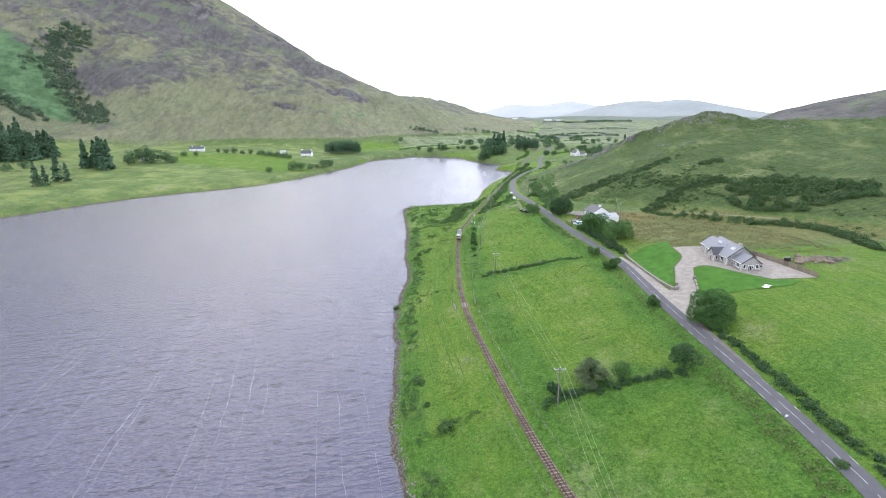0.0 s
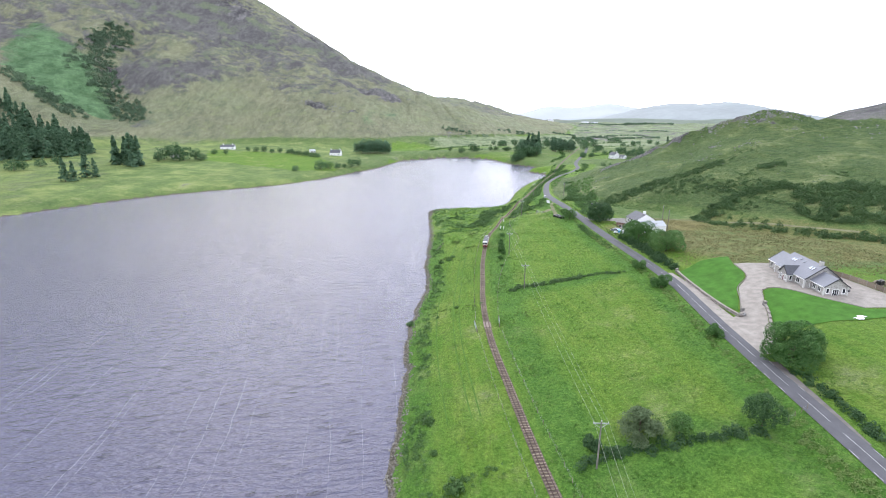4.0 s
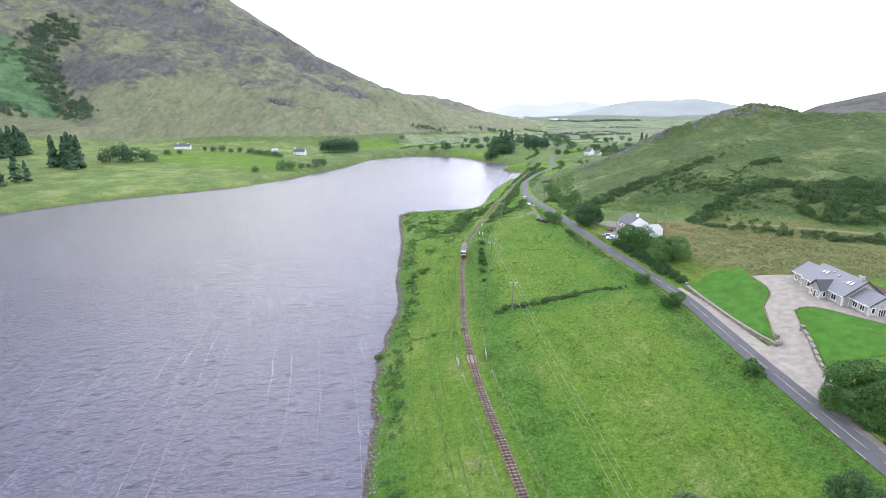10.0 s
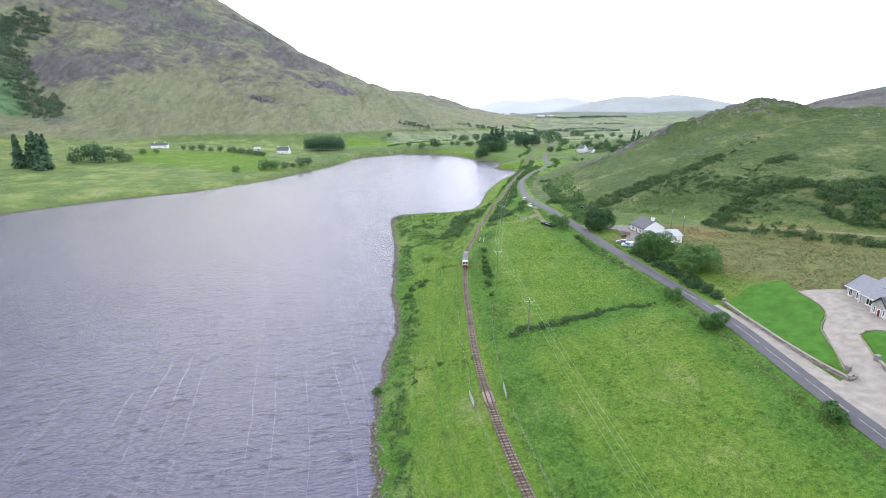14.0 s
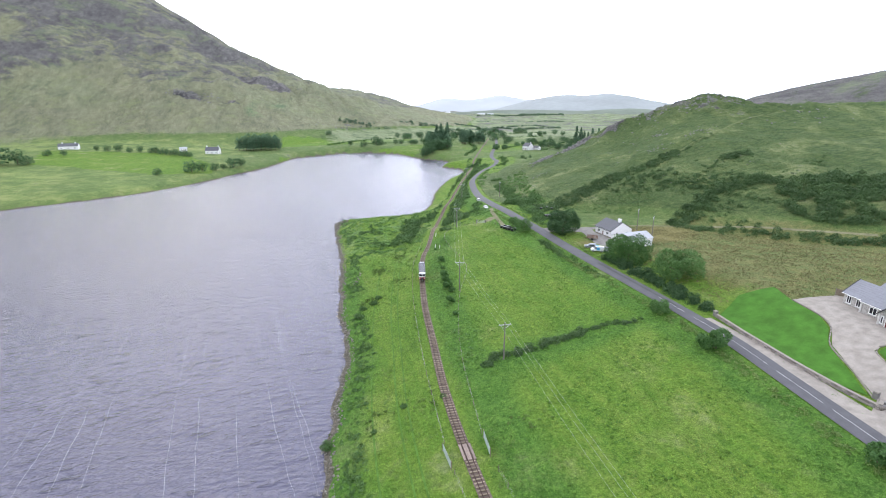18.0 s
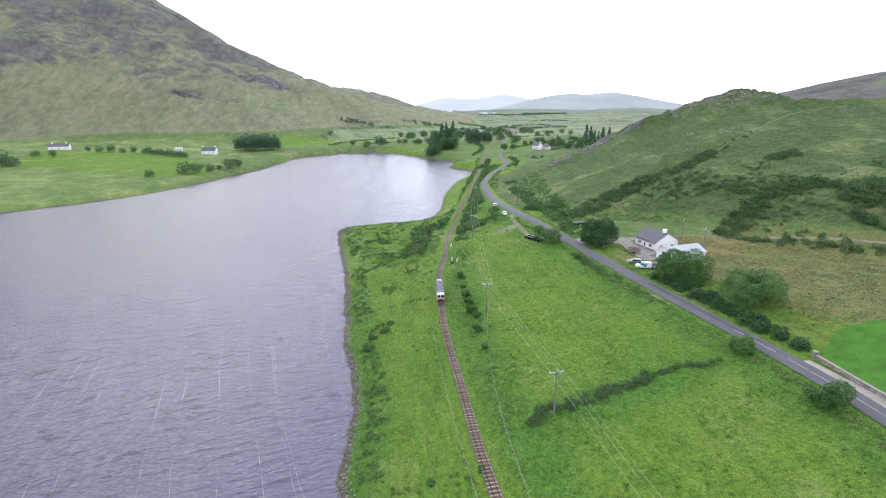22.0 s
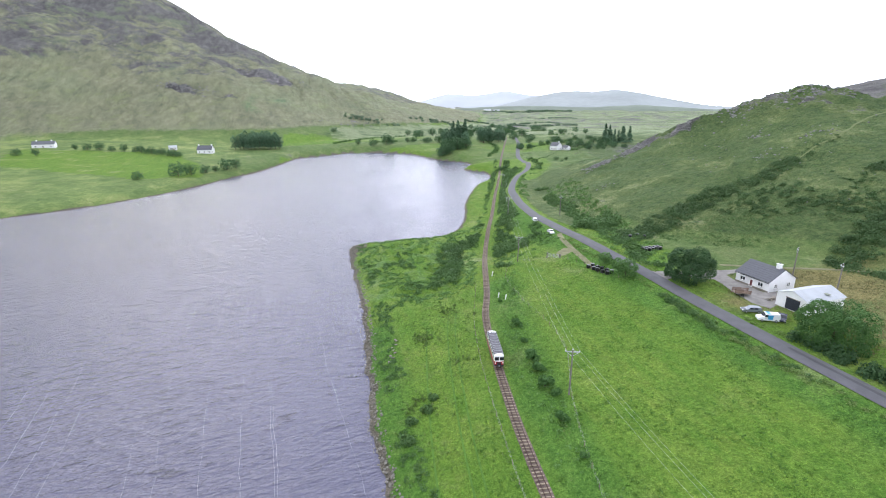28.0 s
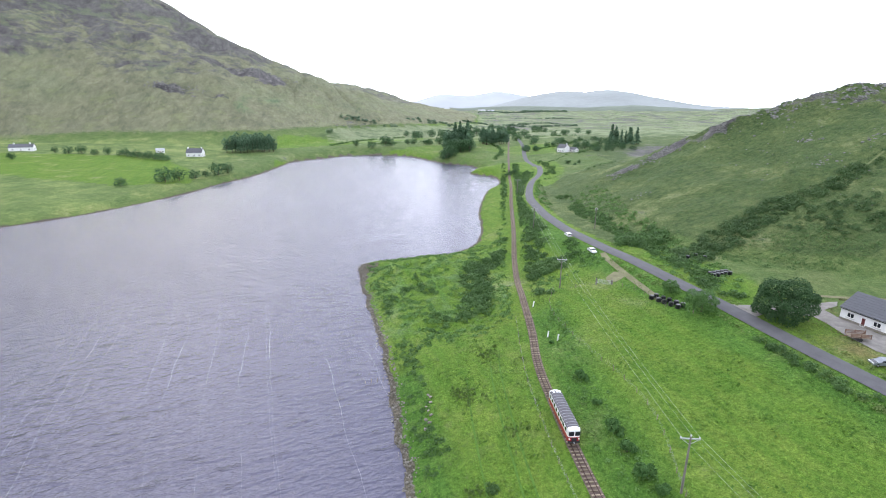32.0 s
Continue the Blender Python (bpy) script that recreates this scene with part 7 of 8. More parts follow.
scrub += along(beside(track_line, 4.2, np.linspace(318, 470, 9)), 3.5, 1.0, 0.8, 1.7, 0.8, 1.2, 64, 0.3) + along(beside(track_line, -3.8, np.linspace(350, 480, 8)), 2.6, 1.2, 0.6, 1.4, 0.8, 1.2, 65, 0.4)
scrub += along([(114, 381), (124, 391), (148, 394), (170, 405), (187, 417)], 1.4, 1.6, 0.5, 0.9, 0.7, 1.0, 66, 0.2) + along([(140, 428), (157, 455), (190, 490), (225, 522)], 1.4, 1.8, 0.5, 1.0, 0.7, 1.0, 67, 0.25) + along([(104, 337), (108, 336)], 4, 0.8, 0.9, 1.6, 0.7, 1.0, 68)
scrub += along([(25, 277), (28, 278)], 2, 0.8, 0.7, 1.0, 0.7, 0.9, 27)
scatter("scrub", "tangled green scrub on the low ground and roadsides", scrub, M_SCRUB, 6, 55, 0.19, category="scrub")

bank_line = curve([(150, 253.2), (162, 255), (171.5, 255.3), (181, 259.5), (191, 263.8), (204, 267), (217, 268.2), (233, 266.4)], 1.5)
tagged(ribbon("field_bank", bank_line, -0.3, 0.3, plain("bleached_turf", (0.145, 0.175, 0.075), 0.95, spread=0.3, scale=0.9), 0.12, across=3), "old field bank of bleached turf climbing the hill", "bank", kind="structure")
tussocks = thicket([(92, 250), (98, 300), (128, 325), (168, 308), (196, 285), (215, 262), (190, 205), (160, 205), (125, 214), (100, 228)], 2600, 0.22, 0.55, 0.4, 0.8, 69)
tussocks += thicket([(90, 246), (104, 246), (118, 240), (126, 226), (112, 224), (98, 232)], 420, 0.35, 0.8, 0.4, 0.8, 70)
scatter("hill_tussocks", "dark rushes and bracken clumps strewn over the hillside", tussocks, M_SCRUB, 27, 40, 0.13, category="rushes")
lakeside = along([(0.8, 79.5), (6, 80), (11, 82), (16, 82.5)], 2.6, 0.5, 0.3, 0.9, 0.5, 0.9, 51, 0.25)
scatter("bank_scrub", "low tangled scrub on an old bank from the shore to the railway", lakeside, M_SCRUB, 24, 150, 0.1, category="scrub")

# low fern and bramble between the thickets
M_FERN = leaf_material("fern", (0.08, 0.17, 0.045), (0.125, 0.24, 0.065), (0.19, 0.31, 0.1), 0.2)
rf = random.Random(71)
fx0, fy0 = np.array([rf.uniform(11, 70) for _ in range(2600)]), np.array([rf.uniform(238, 305) for _ in range(2600)])
fside, froad = np.interp(fy0, track_line[:, 1], track_line[:, 0]), np.interp(fy0, road_line[:, 1], road_line[:, 0])
good = (np.abs(fx0 - fside) > 2.4) & (np.abs(fx0 - froad) > 4) & ~((fx0 > fside) & (fy0 < 252)) & (lake_distance(fx0, fy0) > 3) & (waves(fx0, fy0, 14, 75) > -0.1)
fern = [(x, y, s0, s0 * rf.uniform(0.3, 0.6)) for x, y, s0 in ((x, y, rf.uniform(0.5, 1.2)) for x, y in zip(fx0[good], fy0[good]))][:900]
fern += along([(62, 297), (74, 316), (84, 340), (96, 368), (110, 400), (128, 440)], 9, 0.8, 0.6, 1.4, 0.4, 0.8, 72, 0.35)
fern += along([(84, 318), (96, 345), (110, 378), (124, 405), (136, 430)], 9, 0.9, 0.6, 1.3, 0.4, 0.8, 73, 0.45)
fern += along([(79, 226), (84, 240), (88, 255), (92, 275), (100, 300), (110, 330)], 12, 0.9, 0.6, 1.3, 0.4, 0.7, 74, 0.5)
scatter("ferns", "knee-high green fern and bramble between the thickets", fern, M_FERN, 21, 46, 0.18, category="undergrowth")
bank = []
for x0, y0 in shore_line:
    if 50 < y0 < 300:
        for _ in range(9):
            if noise.noise((y0 * 0.07, x0 * 0.1, 4)) + rf.uniform(-0.25, 0.25) > 0.0:
                s0 = rf.uniform(0.3, 1.0)
                bank.append((x0 + rf.uniform(2.6, 6.5), y0 + rf.uniform(-1, 1), s0, s0 * rf.uniform(0.25, 0.5)))
scatter("bank_herbs", "lush dark green herbs and rank grass on the lake bank", bank, M_SCRUB, 23, 70, 0.13, category="undergrowth")
trackside = []
for y0 in np.arange(150, 240, 0.45):
    for _ in range(2):
        if noise.noise((y0 * 0.15, rf.random(), 9)) > -0.15:
            s0 = rf.uniform(0.3, 0.75)
            trackside.append((at_line(track_line, y0) + rf.gauss(6.2, 1.5), y0, s0, s0 * rf.uniform(0.35, 0.7)))
scatter("trackside_herbs", "rank green herbs and brambles along the railway fence", trackside, M_FERN, 22, 70, 0.13, category="undergrowth")

# grass: tussocks and rushes
rng = np.random.RandomState(3)


def tufts(name, label, xy, tall, material, blades=3, wide=0.07):
    n = len(xy)
    z = height(xy[:, 0], xy[:, 1])
    v = []
    for k in range(blades):
        a = rng.uniform(0, 6.283, n)
        t = tall * rng.uniform(0.5, 1.2, n)
        lean = t * rng.uniform(0.8, 1.5, n)
        bx, by = xy[:, 0] + rng.normal(0, 0.12, n), xy[:, 1] + rng.normal(0, 0.12, n)
        px, py = -np.sin(a) * wide, np.cos(a) * wide
        tri = np.stack([np.stack([bx - px, by - py, z - 0.03], 1), np.stack([bx + px, by + py, z - 0.03], 1),
                        np.stack([bx + lean * np.cos(a), by + lean * np.sin(a), z + t], 1)], 1)
        v.append(tri)
    v = np.concatenate(v)
    m = len(v)
    me = bpy.data.meshes.new(name)
    me.vertices.add(3 * m)
    me.vertices.foreach_set("co", v.astype(np.float32).ravel())
    me.loops.add(3 * m)
    me.loops.foreach_set("vertex_index", np.arange(3 * m, dtype=np.int32))
    me.polygons.add(m)
    me.polygons.foreach_set("loop_start", np.arange(0, 3 * m, 3, dtype=np.int32))
    me.polygons.foreach_set("loop_total", np.full(m, 3, np.int32))
    me.update(calc_edges=True)
    me.materials.append(material)
    return tagged(new(name, me), label, "grass", kind="stuff")


def off_lines(xy):
    """Leaves out places on the track, the road, the drive and the water."""
    keep = near_line(xy[:, 0], xy[:, 1], track_line)[0] > 1.8
    keep &= near_line(xy[:, 0], xy[:, 1], road_line)[0] > 3.0
    keep &= lake_distance(xy[:, 0], xy[:, 1]) > 2.5
    for poly in (DRIVE, LAWN_NORTH, LAWN_SOUTH, YARD):
        keep &= ~inside(xy[:, 0], xy[:, 1], np.array(poly))
    return xy[keep]


xy = np.stack([rng.uniform(-5, 72, 30000), rng.uniform(42, 250, 30000)], 1)
patchy = waves(xy[:, 0], xy[:, 1], 14, 71) + 0.5 * waves(xy[:, 0], xy[:, 1], 5, 72)
tufts("meadow_grass", "uneven tufts of green meadow grass", off_lines(xy[patchy > -0.1]), 0.15, M_BLADE, 3, 0.08)
xy = np.stack([rng.uniform(-5, 60, 16000), rng.uniform(42, 300, 16000)], 1)
side = np.interp(xy[:, 1], track_line[:, 1], track_line[:, 0])
patchy = waves(xy[:, 0], xy[:, 1], 9, 73)
rough = xy[((xy[:, 0] < side - 2) & (patchy > 0.15)) | ((np.abs(xy[:, 0] - side) < 7) & (patchy > 0.1))]
tufts("rough_grass", "rank tussocky grass along the lakeside bank", off_lines(rough), 0.34, M_TUSSOCK, 4, 0.08)
# tussocks whose darker blades also stand for the small shadows of tufts
xy = np.stack([rng.uniform(18, 74, 15000), rng.uniform(42, 250, 15000)], 1)
patchy = waves(xy[:, 0], xy[:, 1], 19, 84) + 0.6 * waves(xy[:, 0], xy[:, 1], 6, 85)
tufts("meadow_tussocks", "darker tussocks dotted over the grazed meadow", off_lines(xy[patchy > 0.05]), 0.2, leaf_material("tussock_blade", (0.05, 0.125, 0.02), (0.085, 0.18, 0.03), (0.13, 0.23, 0.045), 0.1), 3, 0.13)
xy = np.stack([rng.uniform(76, 135, 16000), rng.uniform(128, 214, 16000)], 1)
hayfield = (xy[:, 0] - np.interp(xy[:, 1], road_line[:, 1], road_line[:, 0]) > 9) & (xy[:, 0] < np.interp(xy[:, 1], [128, 150, 170, 190, 205, 214], [150, 152, 140, 126, 112, 100]))
tufts("hay_grass", "bleached seed heads standing over the uncut field", off_lines(xy[hayfield & (waves(xy[:, 0], xy[:, 1], 11, 86) > -0.2)]), 0.22, leaf_material("seed_heads", (0.09, 0.1, 0.035), (0.18, 0.17, 0.075), (0.29, 0.26, 0.13), 0.08), 3, 0.1)
clumps = []
for cx, cy, sp, n in ((20.4, 218, 2.6, 60), (14, 197, 3, 50), (28, 229, 3.2, 60), (18, 146, 3, 26), (24.5, 206, 3, 14), (33, 222, 2.5, 14), (30, 134, 4, 16), (8, 146, 4, 20)):
    clumps += [(cx + rng.normal(0, sp * 0.5), cy + rng.normal(0, sp * 0.5), rng.uniform(0.22, 0.42), rng.uniform(0.3, 0.55)) for _ in range(n)]
scatter("rushes", "dark clumps of rushes on the lakeside pasture", clumps, M_RUSH, 8, 260, 0.1, category="rushes")

# ---- trees across the lake and up the valley ----
spruces = [conifer("conifer", "tall dark spruce across the lake", w, 13, M_NEEDLE, 51 + k, 1100, "spruces across the lake", 0.52) for k, w in enumerate((6.2, 7.4, 5.4))]
r = random.Random(9)
places = []
for k in range(150):
    u, w = r.random(), r.random() ** 0.8
    ax, ay = -428 + 112 * u, 606 - 60 * u * u
    bx, by = -352 + 40 * u, 456 + 72 * u * u
    places.append((bx + w * (ax - bx) + r.uniform(-5, 5), by + w * (ay - by) + r.uniform(-5, 5), r.uniform(0, 360), r.uniform(1.2, 2.0)))
places += [(-458 + r.uniform(-28, 26), 612 + r.uniform(-26, 22), r.uniform(0, 360), r.uniform(1.1, 1.7)) for _ in range(34)]
places += [(-246 + r.uniform(-6, 6), 468 + r.uniform(-6, 6), r.uniform(0, 360), r.uniform(1.3, 1.9)) for _ in range(5)] + [(-231 + r.uniform(-6, 6), 464 + r.uniform(-5, 5), r.uniform(0, 360), r.uniform(1.6, 2.2)) for _ in range(5)]
places += [(142 + r.uniform(-10, 10), 594 + r.uniform(-6, 10), r.uniform(0, 360), r.uniform(1.2, 1.9)) for _ in range(8)] + [(312 + r.uniform(-14, 14), 592 + r.uniform(-14, 14), r.uniform(0, 360), r.uniform(0.9, 1.5)) for _ in range(8)]
places += [(-238, 384, 0, 1.35), (-234, 387, 60, 1.1), (-234, 402, 10, 1.7), (-229, 404, 60, 1.1)]
for k in range(3):
    copies(spruces[k], places[k::3])
pine = broad_tree("conifer", "dark pine in the lakeside shelter belt", "conifer", 6.2, 12, M_NEEDLE, 52, 290, 0.78, 0.25, "shelter belt pines", clear=-0.08)
places = [(-58 + 3.4 * k + r.uniform(-1, 1), 603 - 0.5 * k + r.uniform(-5, 5), r.uniform(0, 360), r.uniform(1.15, 1.5)) for k in range(12)]
places += [(-50 + 3.6 * k, 612 + r.uniform(-3, 3), r.uniform(0, 360), r.uniform(1.2, 1.6)) for k in range(8)]
places += [(138 + r.uniform(-9, 12), 590 + r.uniform(-8, 8), r.uniform(0, 360), r.uniform(1.2, 1.8)) for _ in range(7)]
places += [(182 + r.uniform(-8, 18), 616 + r.uniform(-6, 6), r.uniform(0, 360), r.uniform(1.1, 1.7)) for _ in range(14)]
copies(pine, places)
M_FAR_LEAF = leaf_material("valley_leaf", (0.039, 0.0857, 0.0397), (0.0687, 0.141, 0.0596), (0.126, 0.22, 0.0938))
ash = broad_tree("tree", "rounded broadleaf tree in the valley", "tree", 8.5, 7.5, M_FAR_LEAF, 53, 280, 0.78, 0.2, "valley trees", clear=-0.16)
dark_ash = broad_tree("tree", "dark rounded sycamore in the valley", "tree", 7.5, 8.0, M_FAR_LEAF, 54, 280, 0.74, 0.2, "valley trees", clear=-0.1)
places = [(-224, 502, 0, 2.0), (-214, 503, 50, 2.3), (-206, 500, 90, 2.2), (-196, 503, 20, 1.6), (-189, 501, 20, 1.1), (-224, 490, 20, 1.2), (-197, 552, 0, 0.9), (-186, 553, 0, 0.8), (-300, 424, 0, 1.5), (-296, 428, 50, 1.2), (-298, 450, 0, 1.1), (-292, 461, 0, 1.2),
          (-75, 461, 0, 1.4), (-69, 467, 90, 1.1), (-62, 475, 40, 0.9), (-57, 481, 10, 0.7), (-51, 489, 70, 1.25), (-46, 495, 0, 1.05), (-94, 450, 0, 0.8)]
places += [(-174 + 9 * k, 588 - 1.5 * k, 40 * k, 0.75 + 0.15 * (k % 3)) for k in range(5)] + [(-128 + 4.5 * k, 576 - 3.6 * k, 40 * k, 0.75 + 0.15 * (k % 2)) for k in range(9)]
places += [(112 + r.uniform(-6, 8), 538 + r.uniform(-6, 6), 30 * k, r.uniform(0.9, 1.4)) for k in range(6)] + [(130 + r.uniform(-8, 10), 562 + r.uniform(-8, 8), 30 * k, r.uniform(1.1, 1.9)) for k in range(9)]
places += [(35, 722, 0, 1.0), (52, 629, 0, 0.9), (65, 616, 0, 1.1), (79, 622, 40, 1.6), (84, 625, 90, 1.2)] + [(100 + 9 * k + r.uniform(-4, 4), 628 + r.uniform(-8, 14), 30 * k, r.uniform(0.8, 1.4)) for k in range(7)]
places += [(160 + r.uniform(-40, 90), 680 + r.uniform(-45, 90), 30 * k, r.uniform(0.7, 1.5)) for k in range(36)] + [(240 + r.uniform(-30, 90), 566 + r.uniform(-24, 70), 30 * k, r.uniform(0.45, 1.05)) for k in range(34)]
places += [(252 + r.uniform(-12, 40), 532 + r.uniform(-12, 26), 30 * k, r.uniform(0.5, 1.05)) for k in range(16)] + [(195 + r.uniform(-10, 12), 545 + r.uniform(-6, 10), 30 * k, r.uniform(0.5, 0.9)) for k in range(8)]
places += [(127 + r.uniform(-4, 4), 440 + r.uniform(-8, 8), 30 * k, r.uniform(0.3, 0.5)) for k in range(4)] + [(172, 449, 0, 0.5), (173, 437, 0, 0.4), (166, 430, 0, 0.3)]
places += [(300 + r.uniform(-60, 60), 760 + r.uniform(-60, 120), 30 * k, r.uniform(0.7, 1.3)) for k in range(20)]
copies(ash, places[::2])
copies(dark_ash, places[1::2])
wood = along([(-350, 712), (-378, 742), (-400, 762), (-427, 790), (-442, 822), (-455, 860), (-458, 900), (-468, 948)], 34, 4.0, 2.4, 5.0, 0.9, 1.4, 81, 0.74)
wood += along([(-395, 668), (-412, 674), (-434, 681), (-458, 694), (-490, 705)], 24, 3.4, 2.6, 5.0, 0.9, 1.4, 82, 0.75) + along([(-340, 690), (-362, 718)], 14, 4, 2, 3.5, 0.9, 1.2, 83, 0.8)
wood += along([(-460, 780), (-470, 850), (-485, 900)], 30, 5.0, 2.4, 4.4, 0.9, 1.3, 84, 0.88)
scatter("hillside_wood", "scrubby grey-green woodland up a mountain gully", wood, M_HILL_TREE, 10, 9.0, 0.34, category="woodland")
far_wood = []
for cx, cy, sx, sy, n in ((830, 1960, 170, 45, 170), (1000, 2050, 90, 40, 70), (90, 800, 40, 14, 30), (210, 860, 60, 14, 40), (420, 1050, 120, 7, 130), (560, 1300, 170, 9, 150), (380, 930, 90, 6, 90), (300, 860, 14, 50, 60)):
    s = 5.5 if cy > 1500 else 3.0
    far_wood += [(cx + rng.uniform(-sx, sx), cy + rng.uniform(-sy, sy), rng.uniform(0.7, 1.4) * s, rng.uniform(0.8, 1.3) * s) for _ in range(n)]
scatter("far_wood", "dark woods and scrub far up the valley", far_wood, M_HILL_TREE, 11, 3.0, 0.5, category="woodland")
banks = []
for k, pts in enumerate(([(140, 500), (170, 560), (190, 640), (215, 720)], [(60, 640), (120, 655), (180, 660)], [(205, 560), (250, 590), (300, 640)], [(180, 640), (260, 690), (330, 700)], [(225, 520), (262, 560), (290, 600)],
                         [(200, 720), (280, 760), (360, 800)], [(30, 640), (70, 690), (120, 720)], [(250, 700), (280, 800), (300, 900)])):
    banks += along(pts, 3, 2.2, 1.0, 2.4, 0.8, 1.2, 90 + k, 0.25)
scatter("field_hedges", "overgrown hedges round the fields at the lake's head", banks, M_SCRUB, 12, 10, 0.35, category="hedge")

# ---- stones ----
def rock_field(name, label, places, seed, material):
    """Many uneven boulders in one mesh: x, y, size."""
    rr, g = random.Random(seed), Geo()
    base = bmesh.new()
    bmesh.ops.create_icosphere(base, subdivisions=1, radius=1)
    co = [v.co.copy() for v in base.verts]
    fc = [tuple(v.index for v in f.verts) for f in base.faces]
    base.free()
    for x, y, s in places:
        m = pose(x, y, ground_z(x, y) + 0.1 * s, 0, 0, rr.uniform(0, 360)) @ Matrix.Diagonal((s * rr.uniform(0.7, 1.3), s * rr.uniform(0.6, 1.1), s * rr.uniform(0.4, 0.9), 1))
        g.put([c * rr.uniform(0.75, 1.2) for c in co], fc, m)
    return tagged(link_mesh(name, g.v, g.f, material), label, "rocks", kind="stuff")


M_ROCK = plain("lichened_rock", (0.2, 0.2, 0.185), 0.95, spread=0.5, scale=0.8, bump=0.05)
M_SHORE = plain("shore_stone", (0.19, 0.178, 0.155), 0.9, spread=0.5, scale=1.2)
r = random.Random(4)
ps = []
for k in range(len(shore_line) - 1):
    x, y = shore_line[k]
    if 50 < y < 310:
        for _ in range(12):
            u = r.random()
            ps.append((x + u * (shore_line[k + 1][0] - x) + r.uniform(-0.4, 2.2), y + u * (shore_line[k + 1][1] - y) + r.uniform(-0.5, 0.5), r.uniform(0.08, 0.3)))
rock_field("shore_stones", "brown and grey stones along the water's edge", ps, 1, M_SHORE)
ps = []
for cx, cy, sx, sy, n, s in ((200, 292, 14, 7, 90, 0.9), (184, 308, 9, 6, 70, 0.8), (150, 333, 5, 4, 45, 0.9), (132, 331, 6, 3, 45, 0.8), (166, 320, 4, 3, 16, 0.8), (210, 285, 8, 5, 40, 0.8), (166, 281, 5, 3, 9, 0.7), (172, 262, 8, 4, 18, 0.6), (160, 290, 25, 25, 30, 0.4),
                            (150, 240, 25, 20, 26, 0.35), (110, 294, 3, 3, 5, 0.6), (124, 329, 3, 3, 5, 0.7), (230, 262, 30, 10, 30, 0.6), (148, 262, 4, 2, 10, 0.5)):
    ps += [(r.gauss(cx, sx * 0.6), r.gauss(cy, sy * 0.6), s * r.uniform(0.25, 1.0)) for _ in range(int(n * 1.7))]
rock_field("hill_rocks", "grey lichened rocks breaking through the hilltop turf", ps, 2, M_ROCK)
ps = []
for cx, cy, sx, sy, n, s in ((-134, 815, 26, 9, 150, 0.9), (-50, 936, 40, 9, 170, 1.1), (-368, 1166, 50, 30, 90, 1.3), (-230, 1190, 60, 20, 70, 1.2), (60, 770, 30, 8, 40, 0.8), (-300, 960, 60, 40, 50, 0.8)):
    ps += [(r.gauss(cx, sx * 0.6), r.gauss(cy, sy * 0.6), s * r.uniform(0.4, 1.5)) for _ in range(n)]
rock_field("mountain_rocks", "grey crags and scree on the mountainside", ps, 3, M_ROCK)
row = thing("stone_row", Matrix(), "row of grey boulders of an old lakeside wall", "boulders")
for k in range(9):
    x, y = 12.6 + 0.25 * k + r.uniform(-0.6, 0.6), 213.2 + 1.0 * k + r.uniform(-0.4, 0.4)
    ob = new("stone", STONE_MESHES[k % 5])
    ob.parent = row
    ob.matrix_basis = pose(x, y, ground_z(x, y) - 0.1, 0, 0, r.uniform(0, 180)) @ Matrix.Diagonal((r.uniform(0.35, 0.7), r.uniform(0.3, 0.6), r.uniform(0.15, 0.4), 1))
ps = [(r.gauss(117.5, 2.6), r.gauss(121.5, 1.4), r.uniform(0.4, 1.3)) for _ in range(90)]
rock_field("dug_bank", "dug face of brown earth and broken rock behind the bungalow", ps, 5, plain("broken_earth", (0.2, 0.165, 0.125), 0.95, spread=0.5, scale=0.8, bump=0.05))
# the wooden stakes standing in the water
st = thing("old_stakes", Matrix(), "old timber stakes of a ruined fence in the shallows", "stakes")
for k in range(4):
    ob = Geo().rod((0, 0, -0.8), (0.05, 0, 1.0 - 0.12 * k), 0.07, 0.05, 6).done("stake", M_POST, st)
    ob.matrix_basis = pose(8.6 - 1.1 * k, 231.5 + 0.1 * k, 0.0, r.uniform(-6, 6), r.uniform(-6, 6), 0)

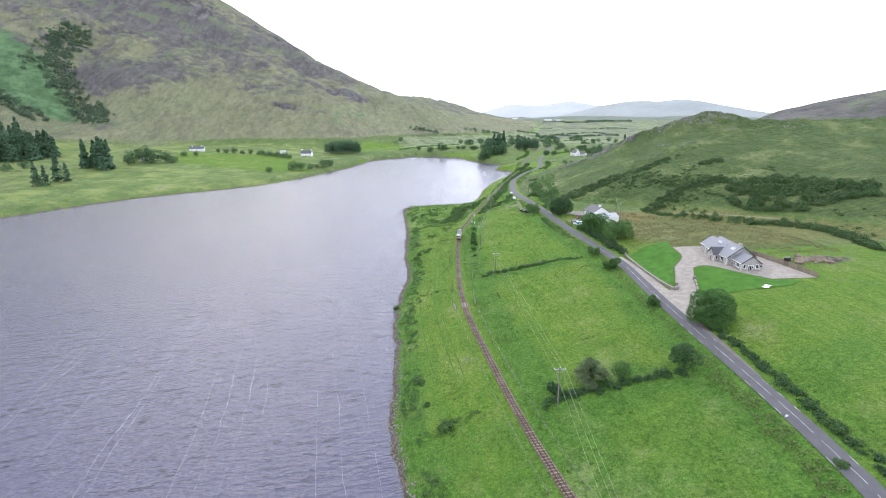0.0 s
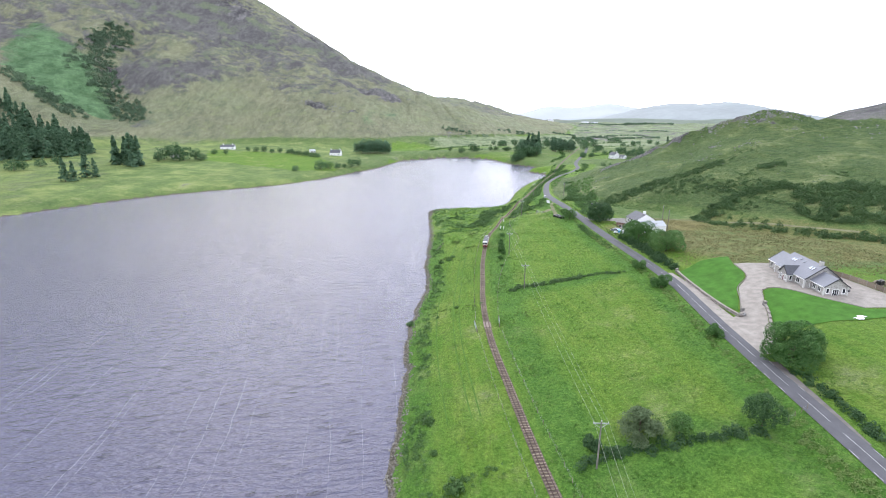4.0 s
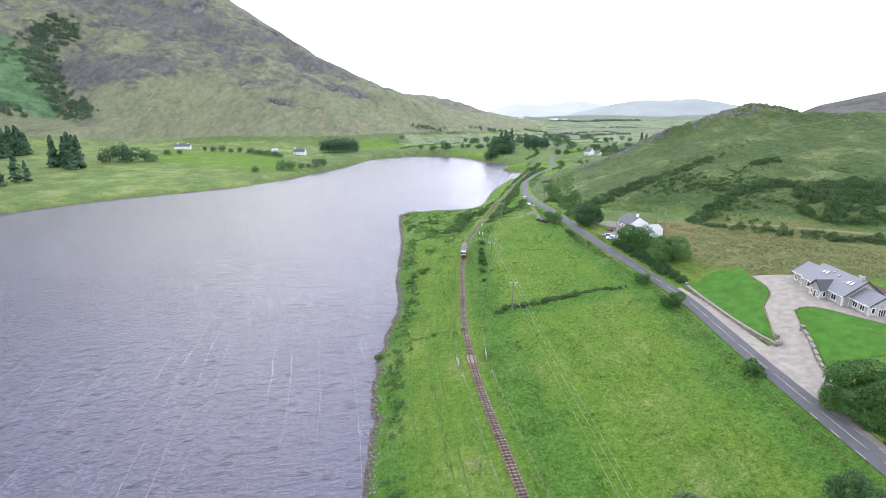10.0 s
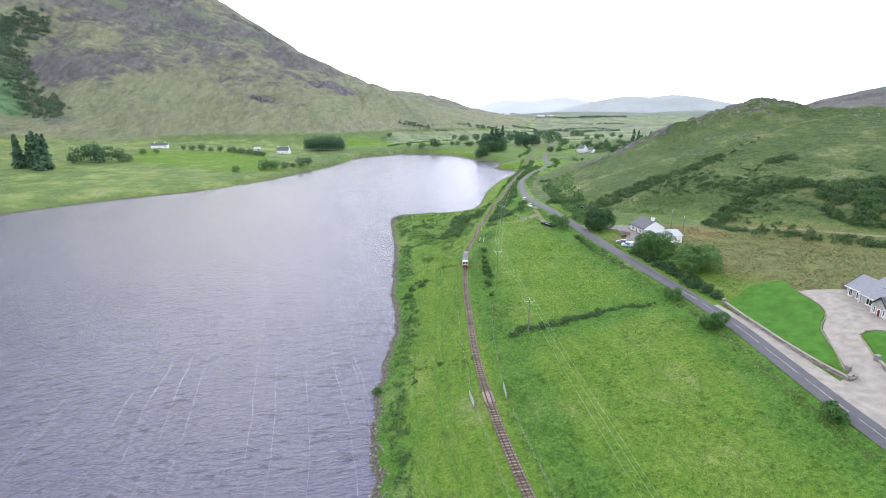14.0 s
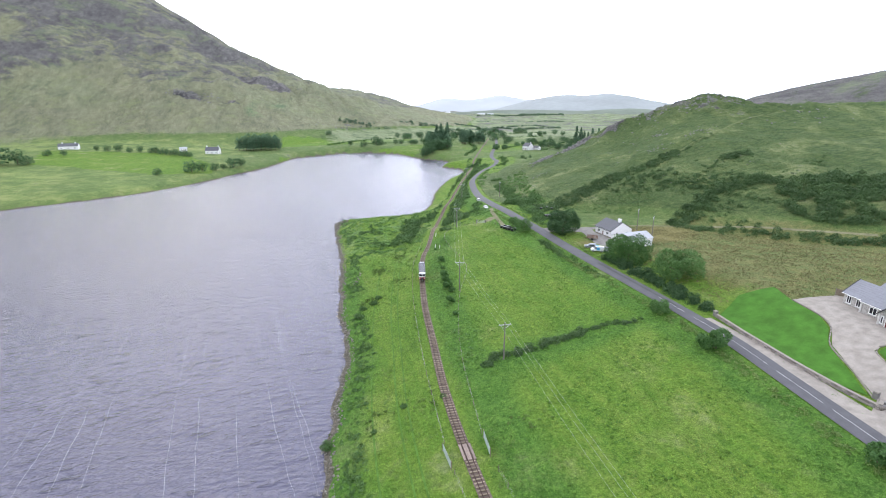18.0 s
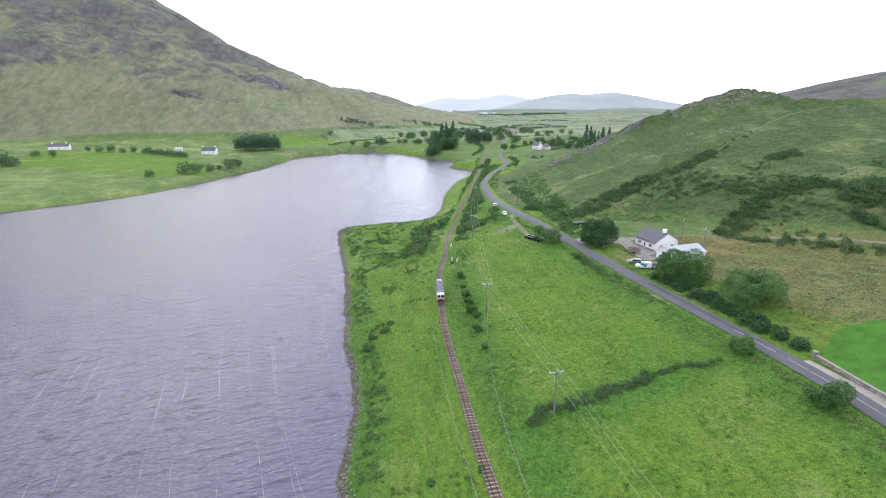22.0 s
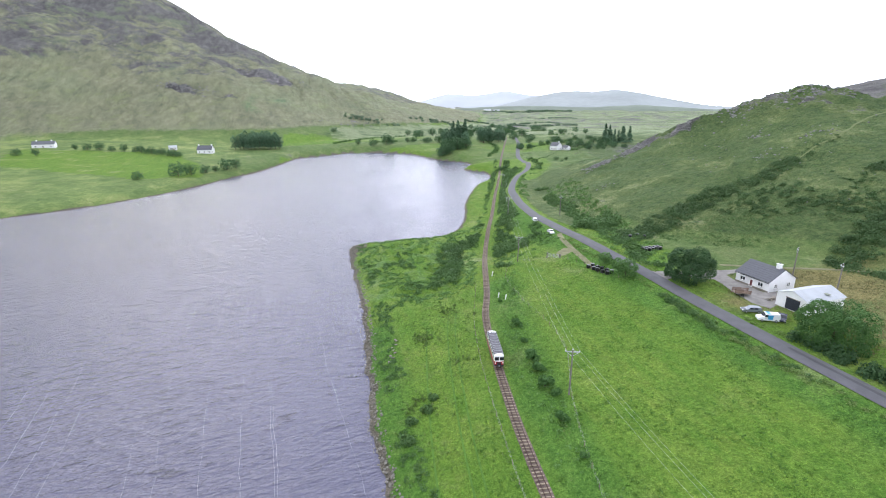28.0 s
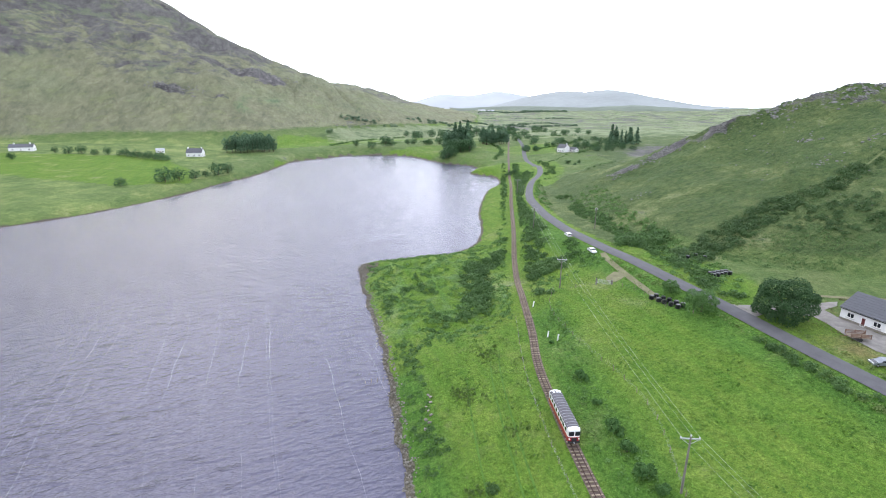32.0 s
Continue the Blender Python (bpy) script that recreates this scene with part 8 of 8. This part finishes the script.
# ---- distant hills ----
def far_hills(name, crest, depth, material, label, seed):
    """A far range: a sloping, uneven face below a crest line."""
    line = curve(crest, 45)
    rows = 10
    v, f = [], []
    for j in range(rows + 1):
        u = j / rows
        for x, y, z in line:
            d = math.hypot(x, y)
            s = 1 - depth * (1 - u) / d
            zz = -60 + (z + 60) * u**0.8 + (1 - u) * u * 40 * noise.noise((x * 0.004, y * 0.004 + u * 3, seed)) + 3 * noise.noise((x * 0.012, y * 0.012, seed + u))
            v.append((x * s, y * s, zz))
    n = len(line)
    f = [(j * n + i, j * n + i + 1, (j + 1) * n + i + 1, (j + 1) * n + i) for j in range(rows) for i in range(n - 1)]
    back = len(v)
    v += [(x * 1.04, y * 1.04, -80) for x, y, z in line]
    f += [(rows * n + i, rows * n + i + 1, back + i + 1, back + i) for i in range(n - 1)]
    return tagged(link_mesh(name, v, f, material, smooth=True), label, "hills", kind="structure")


# distance haze is put into the base colours of these far ranges
M_FAR1 = plain("hazed_farthest_hills", (0.43, 0.455, 0.47), 1.0, spread=0.06, scale=0.002)
M_FAR2 = plain("hazed_far_moor", (0.29, 0.315, 0.31), 1.0, spread=0.14, scale=0.004)
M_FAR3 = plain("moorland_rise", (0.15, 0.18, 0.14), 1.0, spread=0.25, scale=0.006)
far_hills("distant_hills", [(560, 3560, -12), (735, 3517, 7), (846, 3491, 35), (955, 3462, 64), (1101, 3418, 54), (1242, 3369, 72), (1328, 3335, 83), (1448, 3284, 59), (1564, 3229, 46), (1750, 3140, 28)], 300, M_FAR1, "hills on the horizon, painted pale blue with haze", 1)
far_hills("distant_moor", [(1070, 3190, -25), (1192, 3150, -8), (1411, 3062, 53), (1558, 2992, 80), (1616, 2964, 83), (1700, 2918, 77), (1806, 2856, 89), (1883, 2807, 83), (2032, 2704, 49), (2210, 2563, 9), (2347, 2440, -3), (2480, 2250, -20)], 600, M_FAR2, "long moorland hill at the valley's head, painted pale with haze", 2)
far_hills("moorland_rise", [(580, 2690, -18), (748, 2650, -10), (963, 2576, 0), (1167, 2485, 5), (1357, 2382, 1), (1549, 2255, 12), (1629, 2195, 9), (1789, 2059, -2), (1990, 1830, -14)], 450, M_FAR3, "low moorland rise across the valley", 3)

# ---- from the plan to metres ----
for ob in list(scene.objects):
    if ob.parent is None and ob not in (cam, sun):
        ob.matrix_basis = Matrix.Scale(SCALE, 4) @ ob.matrix_basis
